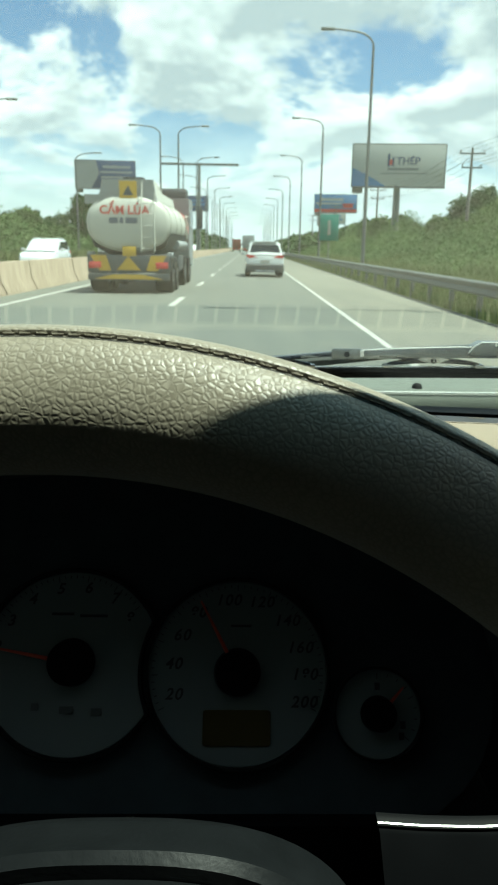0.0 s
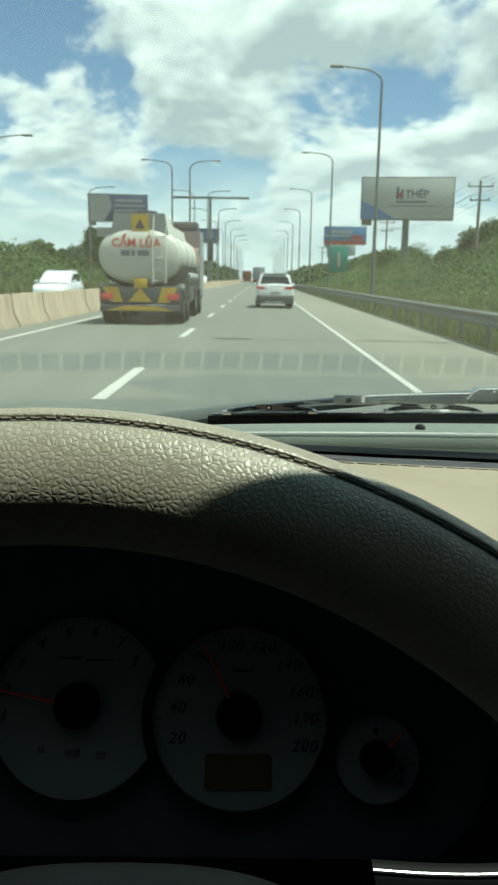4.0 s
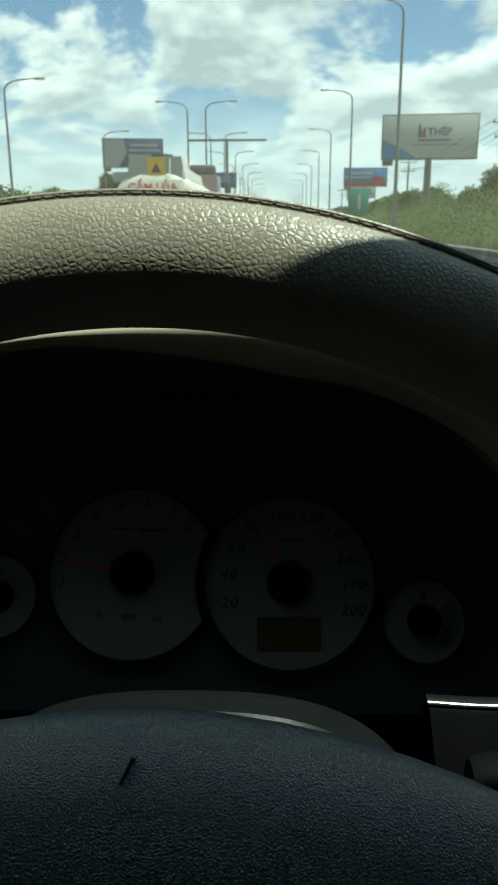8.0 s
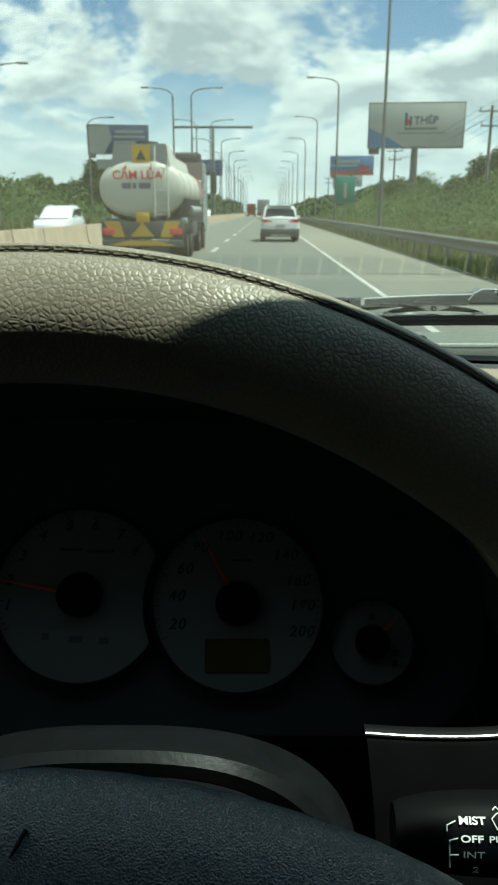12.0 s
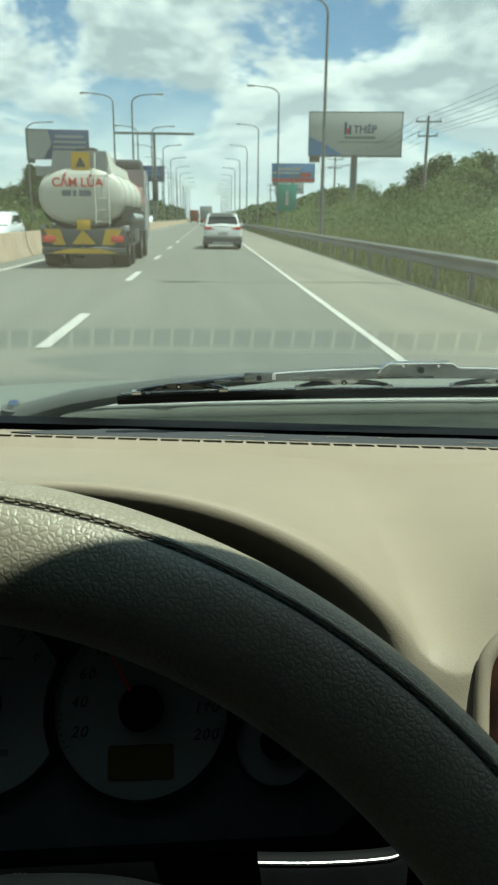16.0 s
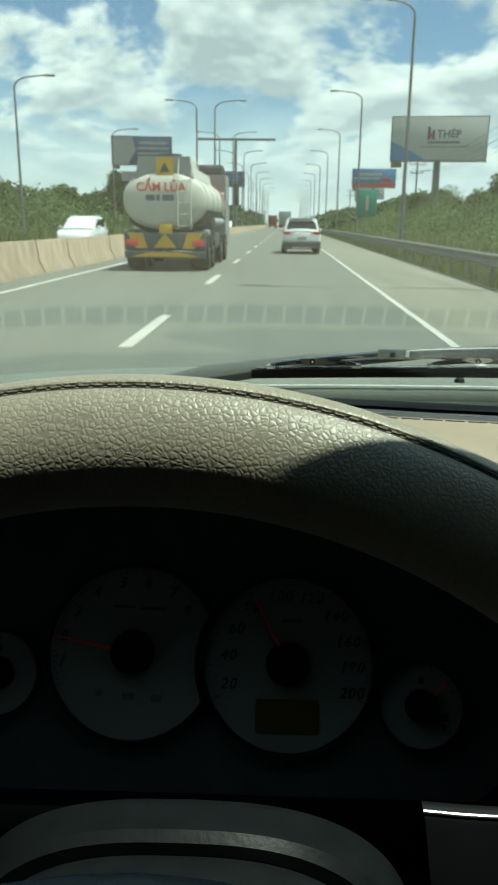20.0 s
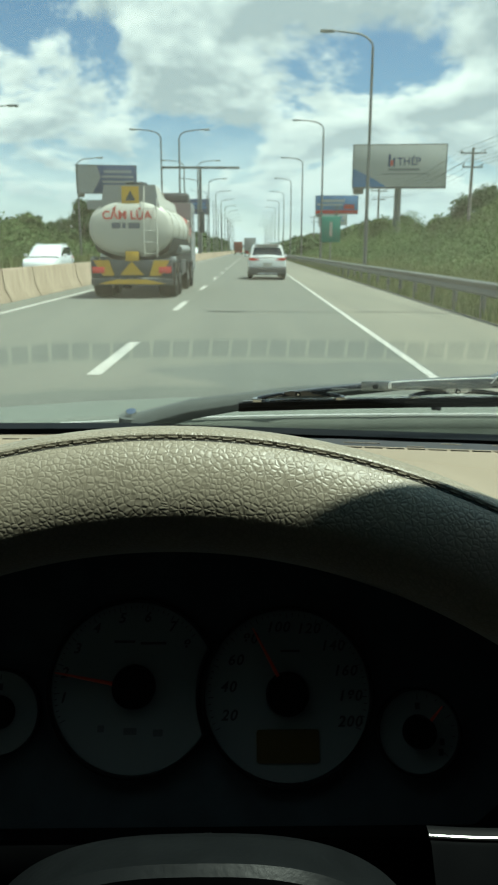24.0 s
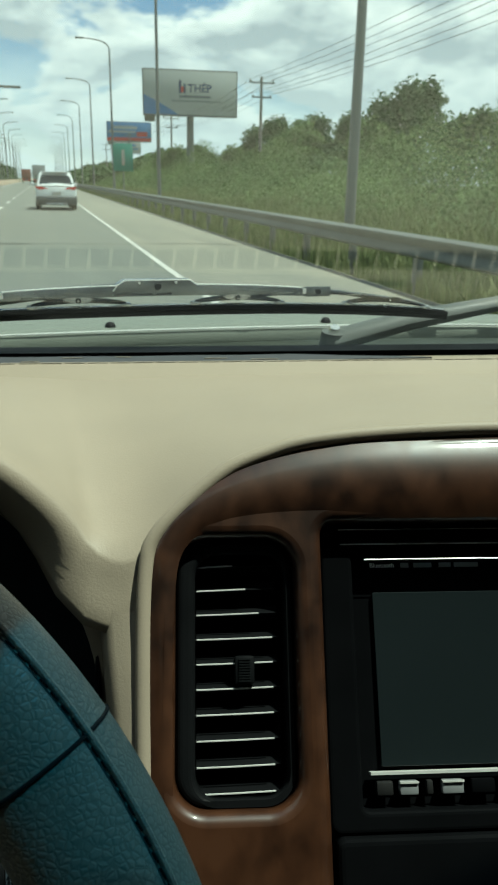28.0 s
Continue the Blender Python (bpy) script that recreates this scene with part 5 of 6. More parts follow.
def slab(name, x0, x1, z, material, label):
    bm = bmesh.new()
    ys = [-60, 0, 60, 150, 400, 1000, 2500]
    rows = [[(rx(x0, y), y, z - 0.3), (rx(x0, y), y, z), (rx((x0 + x1) / 2, y), y, z + 0.02), (rx(x1, y), y, z), (rx(x1, y), y, z - 0.3)] for y in ys]
    loft(bm, rows)
    return tagged(part(name, bm, material), label, "road", kind="structure")


slab("road", -6.9, 2.2, -0.02, M_ASPHALT, "grey worn asphalt carriageway")
slab("road_shoulder", 2.2, 4.9, -0.02, M_SHOULDER, "pale dusty shoulder")
slab("road_opposite", -18.5, -7.7, -0.02, M_ASPHALT, "grey asphalt of the opposite carriageway")
markings = thing("road_markings", "worn white lane lines painted on asphalt", "road marking", kind="structure")


def stripe(x, y0, y1, w, z=0.006):
    n = max(1, int((y1 - y0) / 40))
    rows = []
    bm = bmesh.new()
    for k in range(n + 1):
        y = y0 + (y1 - y0) * k / n
        rows.append([(rx(x - w / 2, y), y, z), (rx(x + w / 2, y), y, z)])
    loft(bm, rows)
    return bm


part("edge_line", stripe(LINE_L, -40, 1200, 0.16, -0.009), M_LINE, markings, "solid white edge line")
part("edge_line", stripe(LINE_R, -40, 1200, 0.11, -0.013), M_LINE, markings, "solid white edge line")
y = 8.2
while y < 420:
    part("lane_dash", stripe(LINE_D, y, y + 3.2, 0.17), M_LINE, markings)
    y += 9.6

# median barrier: cast segments
barrier = thing("median_barrier", "stained concrete median barrier in cast segments", "barrier", kind="structure")
prof = [(-0.30, 0), (0.30, 0), (0.29, 0.08), (0.15, 0.33), (0.09, 0.86), (0.07, 0.90), (-0.07, 0.90), (-0.09, 0.86), (-0.15, 0.33), (-0.29, 0.08)]


def barrier_mesh(length):
    bm = bmesh.new()
    v = loft(bm, [[(x, y_, z) for x, z in prof] for y_ in (0.02, length - 0.02)], close=True)
    bm.faces.new(v[0][::-1])
    bm.faces.new(v[-1])
    finish(bm, 30)
    me = bpy.data.meshes.new("segment")
    bm.to_mesh(me)
    bm.free()
    me.materials.append(M_CONC)
    return me


seg_me = barrier_mesh(3.0)
for k in range(90):
    y = -6 + 3.0 * k
    ob = new("barrier_segment", seg_me)
    ob.parent = barrier
    ob.matrix_local = Matrix.Translation((rx(BARRIER_X, y) + 0.02 * math.sin(k * 2.1), y, -0.02)) @ Matrix.Rotation(-math.atan(LEAN), 4, "Z")
ob = part("far_barrier", barrier_mesh(1.0), M_CONC, barrier)
ob.matrix_local = Matrix.Translation((rx(BARRIER_X, 264), 264, -0.02)) @ Matrix.Rotation(-math.atan(LEAN), 4, "Z") @ Matrix.Diagonal((1, 900, 1, 1))

# guard rail
rail = thing("guard_rail", "weathered steel guard rail on short posts", "guard rail", kind="structure")
bm = bmesh.new()
wprof = [(0.0, 0.44), (-0.075, 0.48), (-0.075, 0.54), (-0.01, 0.58), (-0.01, 0.62), (-0.075, 0.66), (-0.075, 0.72), (0.0, 0.76)]
rows = []
for y in [-8 + 4 * k for k in range(60)] + [300, 500, 900]:
    rows.append([(rx(RAIL_X + x, y), y, z) for x, z in wprof])
loft(bm, rows)
beam = part("beam", bm, M_GALV, rail, "folded steel beam", smooth=60)
post_bm = bmesh.new()
box(post_bm, (0.06, 0, 0.33), (0.11, 0.12, 0.78), 0.012)
finish(post_bm)
post_me = bpy.data.meshes.new("post")
post_bm.to_mesh(post_me)
post_bm.free()
post_me.materials.append(M_GALV)
for k in range(70):
    y = 2 + 2.4 * k
    ob = new("post", post_me)
    ob.parent = rail
    ob.matrix_local = Matrix.Translation((rx(RAIL_X, y), y, 0))

# ---------------- lamps, signs, poles ----------------
def bend(p0, p1, h, n=10):
    return [Vector(p0).lerp(Vector(p1), k / n) + Vector((0, 0, h * math.sin(math.pi * k / n))) for k in range(n + 1)]


def street_lamp(arm_dir, height=14.0, arm=2.4, curved=True):
    lamp = thing("street_lamp", "tall grey steel street lamp with a curved arm", "street lamp", group="motorway lamps")
    bm = bmesh.new()
    rod(bm, (0, 0, -0.12), (0, 0, height - 0.9), 0.13, 0.075, 12)
    part("mast", bm, M_POLE, lamp)
    bm = bmesh.new()
    pts = [(0, 0, height - 0.9)] + [(arm_dir * arm * (1 - math.cos(t)) * 0.55, 0, height - 0.9 + 0.8 * math.sin(t)) for t in np.linspace(0.2, 1.4, 7)] + [(arm_dir * arm, 0, height + 0.02)]
    sweep(bm, pts, [0.075] + [0.06] * 7 + [0.045], 8)
    part("arm", bm, M_POLE, lamp)
    bm = bmesh.new()
    box(bm, (arm_dir * (arm + 0.35), 0, height), (0.85, 0.32, 0.16), 0.06)
    part("lamp_head", bm, M_TRUCKGREY, lamp)
    bm = bmesh.new()
    box(bm, (0, 0, 0.0), (0.45, 0.45, 0.24), 0.03)
    part("base", bm, M_CONC, lamp)
    return lamp


first = street_lamp(-1)
first.location = (rx(7.2, 17), 17, 0)
for k in range(1, 14):
    y = 17 + 32 * k
    copy_thing(first, Matrix.Translation((rx(7.2, y), y, 0)))
for side, x0 in ((1, -7.45), (-1, -9.3)):
    one = street_lamp(side, 13.2)
    one.location = (rx(x0, 82), 82, 0)
    for k in range(1, 10):
        y = 82 + 27.5 * k
        copy_thing(one, Matrix.Translation((rx(x0, y), y, 0)))
far_l = street_lamp(1, 12.0)
far_l.location = (rx(-21, 62), 62, 0)
for k in range(1, 7):
    y = 62 + 34 * k
    copy_thing(far_l, Matrix.Translation((rx(-21, y), y, 0)))


def billboard(x, y, z, w, h, material, label, turn=0.0):
    b = thing("billboard", label, "billboard", Matrix.Translation((rx(x, y), y, 0)) @ Matrix.Rotation(radians(turn), 4, "Z"), group="roadside billboards")
    bm = bmesh.new()
    box(bm, (0, 0, z), (w, 0.5, h), 0.04)
    panel = part("panel", bm, material, b)
    bm = bmesh.new()
    for s in (-1, 1):
        box(bm, (0, -0.27, z + s * (h / 2 - 0.06)), (w, 0.06, 0.12))
        box(bm, (s * (w / 2 - 0.06), -0.27, z), (0.12, 0.06, h))
    part("frame", bm, M_POLE, b)
    bm = bmesh.new()
    rod(bm, (0, 0.2, -0.12), (0, 0.2, z - h / 2 + 0.2), 0.55, 0.45, 16)
    part("column", bm, M_POLE, b)
    bm = bmesh.new()
    box(bm, (-w / 2 + 0.9, -0.1, z - h / 2 - 0.45), (1.4, 0.8, 0.7), 0.05)
    part("service_box", bm, M_UTIL, b)
    bm = bmesh.new()
    box(bm, (0, -0.55, z - h / 2 - 0.1), (w, 0.5, 0.06))
    part("catwalk", bm, M_POLE, b)
    return b, panel


def bars(host, items, material, name="print_bar"):
    for x, z, w, h in items:
        part(name, boxes(((x, -0.262, z), (w, 0.012, h))), material, host)


UP = Matrix.Rotation(radians(90), 4, "X")
b1, p1 = billboard(20.0, 108, 12.4, 12.6, 5.6, M_BB_LIGHT, "large pale billboard with dark lettering on a single column", -6)
bm = bmesh.new()
prism(bm, [(-6.2, -2.7), (-1.6, -2.7), (-2.4, -2.2), (-4.2, -1.2), (-6.2, -0.3)], 0.255, 0.27, UP @ Matrix.Translation((0, 12.4, 0)))
part("blue_corner", bm, M_BB_BLUE, p1)
part("printed_word", lettering("THÉP", 1.35, 1.25, 12.95, 0.265, depth=0.01, m=UP, bold=0.03), M_BB_NAVY, p1)
part("logo_mark", boxes(((-1.35, -0.262, 13.1), (0.35, 0.012, 1.6)), ((-0.75, -0.262, 12.9), (0.30, 0.012, 1.2))), M_BB_NAVY, p1)
part("logo_mark", boxes(((-1.05, -0.266, 12.8), (0.35, 0.012, 0.7))), M_RED, p1)
bars(p1, [(0.6, 11.95, 4.2, 0.28), (0.8, 11.4, 6.5, 0.12)], M_GREYBAR)
b2, p2 = billboard(25.0, 232, 14.2, 12.5, 5.2, M_BB_BLUE, "blue and red printed billboard on a single column", -4)
bars(p2, [(-1.0, 15.3, 6.5, 0.8), (-2.0, 14.2, 7.5, 0.5)], M_BB_LIGHT)
bars(p2, [(0, 12.2, 12.3, 0.9), (3.6, 13.6, 3.0, 1.2)], M_RED)
b3, p3 = billboard(-30.0, 165, 15.4, 12.4, 5.6, M_BB_NAVY, "dark navy billboard with rows of pale print", 6)
bm = bmesh.new()
prism(bm, [(-6.1, -2.7), (-2.9, -2.7), (-1.2, 0.2), (-1.9, 2.7), (-6.1, 2.7)], 0.255, 0.27, UP @ Matrix.Translation((0, 15.4, 0)))
part("pale_field", bm, M_TRUCKGREY, p3)
bars(p3, [(2.3, 16.9, 5.6, 0.5), (2.3, 15.9, 6.4, 0.4), (2.3, 14.9, 6.4, 0.4), (2.3, 13.9, 5.6, 0.4)], M_TRUCKGREY)
b4, p4 = billboard(-21.5, 290, 16.6, 12.2, 5.4, M_BB_NAVY, "dark navy billboard on a single column", 4)
bars(p4, [(0, 17.5, 8.5, 0.6), (0, 16.3, 9.5, 0.5)], M_BB_BLUE)
b5, p5 = billboard(34.0, 330, 14.0, 12.0, 5.2, M_BB_LIGHT, "distant pale billboard on a single column", -4)
bars(p5, [(0, 14.6, 8.0, 0.9), (0, 13.2, 9.5, 0.5)], M_BB_BLUE)

# T-shaped mast in the median
mast = thing("gantry_mast", "grey T-shaped steel gantry mast in the median", "gantry", Matrix.Translation((rx(-8.3, 128), 128, 0)))
bm = bmesh.new()
rod(bm, (0, 0, -0.1), (0, 0, 14.2), 0.28, 0.22, 14)
part("mast", bm, M_POLE, mast)
bm = bmesh.new()
box(bm, (0, 0, 14.1), (12.6, 0.35, 0.35), 0.05)
part("crossbeam", bm, M_POLE, mast)

# small green sign by the rail
sign = thing("road_sign", "small green road sign with a white symbol on a post", "road sign", Matrix.Translation((rx(6.3, 62), 62, 0)))
bm = bmesh.new()
box(bm, (0, 0, 3.0), (1.5, 0.06, 2.0), 0.02)
plate_s = part("sign_plate", bm, M_SIGN, sign)
part("sign_symbol", boxes(((0, -0.036, 3.0), (0.22, 0.01, 1.1))), M_LINE, plate_s)
bm = bmesh.new()
rod(bm, (0, 0.06, -0.12), (0, 0.06, 3.9), 0.05, None, 10)
part("sign_post", bm, M_POLE, sign)

# utility poles and wires
UTIL = [(20.0, 72), (19.0, 118), (18.0, 166), (17.0, 214)]


def utility_pole():
    u = thing("utility_pole", "weathered concrete utility pole with crossarms", "utility pole", group="utility poles")
    bm = bmesh.new()
    rod(bm, (0, 0, -0.12), (0, 0, 10.4), 0.19, 0.11, 10)
    part("pole", bm, M_UTIL, u)
    for z, w in ((9.9, 2.4), (8.7, 1.9)):
        bm = bmesh.new()
        box(bm, (0, -0.12, z), (w, 0.10, 0.12), 0.015)
        arm = part("crossarm", bm, M_POLE, u)
        for k in (-1, 0, 1):
            bm = bmesh.new()
            rod(bm, (k * w * 0.44, -0.12, z + 0.05), (k * w * 0.44, -0.12, z + 0.32), 0.05, 0.035, 8)
            part("insulator", bm, M_BARK, arm)
    return u


u0 = utility_pole()
u0.location = (rx(*UTIL[0]), UTIL[0][1], 0)
for x, y in UTIL[1:]:
    copy_thing(u0, Matrix.Translation((rx(x, y), y, 0)))
stops = [(17.0, -5)] + UTIL
for k in (-1, 0, 1):
    for dz in (0.0, -1.2):
        bm = bmesh.new()
        pts = []
        for (xa, ya), (xb, yb) in zip(stops, stops[1:]):
            pts += bend((rx(xa, ya) + k * 1.0, ya, 10.2 + dz), (rx(xb, yb) + k * 1.0, yb, 10.2 + dz), -0.9, 8)[:-1]
        sweep(bm, pts, 0.014, 5)
        tagged(part("power_line", bm, M_RUBBER), "thin black overhead power line", "power line", "power lines")


# ---------------- vehicles ----------------
def wheel_part(host, x, y, r, w, rim=M_CHROME):
    bm = bmesh.new()
    prof_w = [(w / 2, r * 0.62), (w / 2, r * 0.92), (w * 0.38, r), (-w * 0.38, r), (-w / 2, r * 0.92), (-w / 2, r * 0.62)]
    rows = [[(px_, pr * math.cos(t), pr * math.sin(t)) for px_, pr in prof_w] for t in np.linspace(0, 2 * math.pi, 29)[:-1]]
    rows.append(rows[0])
    loft(bm, rows, close=True)
    bmesh.ops.remove_doubles(bm, verts=bm.verts, dist=1e-5)
    tyre = part("wheel", bm, M_RUBBER, host)
    tyre.matrix_local = Matrix.Translation((x, y, r))
    bm = bmesh.new()
    rod(bm, (-w * 0.42, 0, 0), (w * 0.42, 0, 0), r * 0.62, None, 20)
    for k in range(8):
        t = 2 * math.pi * k / 8
        for s in (-1, 1):
            box(bm, (s * w * 0.44, r * 0.38 * math.cos(t), r * 0.38 * math.sin(t)), (0.02, r * 0.12, r * 0.12))
    part("rim", bm, rim, tyre)


def car_body(c, length, width, height, paint, roof0, roof1, hood, belt=0.62):
    """A car pointing along +y, its rear bumper at y = 0: lower body and glasshouse from cross sections."""
    W = width / 2
    bm = bmesh.new()
    rows = []
    for y, w, z0, z1 in ((0.0, 0.86, 0.42, 0.80), (0.03, 0.95, 0.30, 0.95), (0.20, 1.0, 0.24, 1.0), (length * 0.3, 1.0, 0.22, 1.0), (length * 0.72, 1.0, 0.22, 0.97), (length * 0.93, 0.95, 0.24, hood), (length, 0.78, 0.36, hood * 0.8)):
        zt = height * belt * z1
        rows.append([(-W * w * 0.96, y, z0), (-W * w, y, z0 + 0.18), (-W * w, y, zt * 0.80), (-W * w * 0.94, y, zt), (0, y, zt + 0.02), (W * w * 0.94, y, zt), (W * w, y, zt * 0.80), (W * w, y, z0 + 0.18), (W * w * 0.96, y, z0)])
    v = loft(bm, rows, close=True)
    bm.faces.new(v[0][::-1])
    bm.faces.new(v[-1])
    part("body", bm, paint, c, smooth=60)
    bm = bmesh.new()
    zb = height * belt
    rows = []
    for y, k, zt in ((0.10, 0.90, zb + 0.02), (roof0, 0.76, height - 0.03), ((roof0 + roof1) / 2, 0.78, height), (roof1, 0.76, height - 0.04), (length * 0.72, 0.88, zb + 0.01)):
        rows.append([(-W * 0.94, y if y > 0.3 else 0.12, zb - 0.02), (-W * k, y, zt - 0.05), (-W * k * 0.88, y, zt), (0, y, zt + 0.015), (W * k * 0.88, y, zt), (W * k, y, zt - 0.05), (W * 0.94, y if y > 0.3 else 0.12, zb - 0.02)])
    loft(bm, rows)
    part("roof", bm, paint, c, smooth=40)


def suv(m, paint, label, group=""):
    c = thing("suv_car", label, "car", m, group)
    car_body(c, 4.4, 1.85, 1.66, paint, 0.42, 2.2, 0.86)
    H, zb = 1.66, 1.66 * 0.62
    bm = bmesh.new()
    prism(bm, [(-0.74, 0.03), (-0.66, -0.02), (0.66, -0.02), (0.74, 0.03), (0.64, 0.40), (0.58, 0.44), (-0.58, 0.44), (-0.64, 0.40)], 0, 0.012, pose(0, 0.145, zb + 0.07, 68, 0, 0))
    part("rear_window", bm, M_CARGLASS, c, "dark tinted rear window")
    for s in (-1, 1):
        bm = bmesh.new()
        prism(bm, [(0.5, zb + 0.04), (2.85, zb + 0.02), (2.2, H - 0.16), (0.75, H - 0.14)], 0, 0.012, Matrix(((0, 0, s, s * 0.835), (1, 0, 0, 0), (0, 1, 0, 0), (0, 0, 0, 1))))
        part("side_window", bm, M_CARGLASS, c)
        bm = bmesh.new()
        prism(bm, [(0.36, -0.035), (0.80, -0.085), (0.905, 0.01), (0.88, 0.075), (0.60, 0.045)], -0.05, 0.05, Matrix(((s, 0, 0, 0), (0, 0, 1, 0.055), (0, 1, 0, zb - 0.06), (0, 0, 0, 1))))
        part("tail_lamp", bm, M_TAIL, c, "red tail lamp")
        bm = bmesh.new()
        box(bm, (s * 0.70, 0.02, 0.50), (0.22, 0.05, 0.06), 0.015)
        part("reflector", bm, M_TAIL, c)
        bm = bmesh.new()
        rod(bm, (s * 0.62, 0.6, H + 0.03), (s * 0.62, 2.1, H + 0.02), 0.022, None, 8)
        part("roof_rail", bm, M_CHROME, c)
        bm = bmesh.new()
        box(bm, (s * 1.02, 2.75, zb + 0.08), (0.2, 0.12, 0.14), 0.04)
        part("door_mirror", bm, paint, c)
        wheel_part(c, s * 0.80, 0.85, 0.35, 0.23)
        wheel_part(c, s * 0.80, 3.5, 0.35, 0.23)
    bm = bmesh.new()
    box(bm, (0, 0.02, 0.42), (1.84, 0.18, 0.40), 0.07, 3)
    part("bumper", bm, M_CHASSIS, c, "dark plastic rear bumper")
    part("bumper_strip", boxes(((0, -0.072, 0.29), (0.95, 0.02, 0.07))), M_CARSILVER, c)
    part("number_plate", boxes(((0, -0.005, 0.72), (0.44, 0.02, 0.16))), M_LINE, c)
    bm = bmesh.new()
    box(bm, (0, 0.34, H + 0.0), (1.15, 0.26, 0.04), 0.015)
    part("roof_spoiler", bm, paint, c)
    return c


suv(Matrix.Translation((rx(0.75, 37), 37, 0)), M_CARWHITE, "white compact SUV seen from behind, driving ahead")
silver = suv(Matrix.Translation((rx(-10.8, 43), 43, 0)) @ Matrix.Rotation(math.pi, 4, "Z"), M_CARWHITE, "white oncoming car on the far carriageway", "oncoming cars")
suv(Matrix.Translation((rx(-11.0, 84), 84, 0)) @ Matrix.Rotation(math.pi, 4, "Z"), M_CARSILVER, "silver oncoming car on the far carriageway", "oncoming cars")
suv(Matrix.Translation((rx(-10.9, 150), 150, 0)) @ Matrix.Rotation(math.pi, 4, "Z"), M_CARWHITE, "small distant white oncoming car", "oncoming cars")


def box_truck(m, label, cab, load, load_len, w, h, oncoming=True):
    """A rigid or container truck along +y; its load's rear at y = 0, the cab in front."""
    t = thing("box_truck", label, "truck", m, "trucks")
    bm = bmesh.new()
    box(bm, (0, load_len / 2, (h + 1.15) / 2), (w, load_len, h - 1.15), 0.03)
    body = part("load_box", bm, load, t)
    bm = bmesh.new()
    for k in range(int(load_len / 0.5)):
        for s in (-1, 1):
            box(bm, (s * (w / 2 + 0.01), 0.3 + 0.5 * k, (h + 1.15) / 2), (0.03, 0.14, h - 1.4))
    tagged(part("wall_ribs", bm, load, body), kind="stuff")
    y0 = load_len + 0.25
    bm = bmesh.new()
    prism(bm, [(y0, 0.55), (y0 + 2.05, 0.55), (y0 + 2.1, 1.7), (y0 + 1.85, 2.75), (y0 + 1.4, 2.95), (y0, 2.95)], -w / 2 + 0.06, w / 2 - 0.06, Matrix(((0, 0, 1, 0), (1, 0, 0, 0), (0, 1, 0, 0), (0, 0, 0, 1))))
    cb = part("cab", bm, cab, t)
    bm = bmesh.new()
    prism(bm, [(-w / 2 + 0.2, 1.75), (w / 2 - 0.2, 1.75), (w / 2 - 0.28, 2.6), (-w / 2 + 0.28, 2.6)], 0, 0.02, Matrix(((1, 0, 0, 0), (0, -0.24, 0, y0 + 2.53), (0, 1, 0, 0), (0, 0, 0, 1))))
    part("windscreen", bm, M_CARGLASS, cb)
    part("grille", boxes(((0, y0 + 2.1, 1.2), (w * 0.6, 0.06, 0.5))), M_CHASSIS, cb)
    part("bumper", boxes(((0, y0 + 2.1, 0.62), (w - 0.1, 0.2, 0.3)), bevel=0.03), M_CHASSIS, cb)
    part("chassis", boxes(((0, load_len / 2 + 0.6, 0.95), (0.9, load_len + 2.2, 0.3))), M_CHASSIS, t)
    for s in (-1, 1):
        part("headlamp", boxes(((s * (w / 2 - 0.35), y0 + 2.12, 0.95), (0.35, 0.06, 0.2))), M_CHROME, cb)
        part("door_mirror", boxes(((s * (w / 2 + 0.18), y0 + 1.9, 2.1), (0.16, 0.10, 0.6)), bevel=0.03), M_CHASSIS, cb)
        for y in (1.2, 2.4, y0 + 1.0):
            wheel_part(t, s * (w / 2 - 0.2), y, 0.5, 0.3, M_TRUCKGREY)
    return t


TURN = Matrix.Rotation(math.pi, 4, "Z")
box_truck(Matrix.Translation((rx(-13.2, 84), 84, 0)) @ TURN, "oncoming truck with a red-brown container and white cab", M_CARWHITE, M_BOX, 9.0, 2.45, 3.9)
box_truck(Matrix.Translation((rx(-14.5, 112), 112, 0)) @ TURN, "oncoming white box truck on the far carriageway", M_CARWHITE, M_TRUCKGREY, 5.0, 2.2, 3.3)
box_truck(Matrix.Translation((rx(-0.3, 165), 165, 0)), "distant grey box truck driving ahead", M_RED, M_TRUCKGREY, 7.0, 2.45, 3.8)
box_truck(Matrix.Translation((rx(-3.9, 230), 230, 0)), "distant dark red truck driving ahead", M_RED, M_BOX, 7.0, 2.45, 3.6)


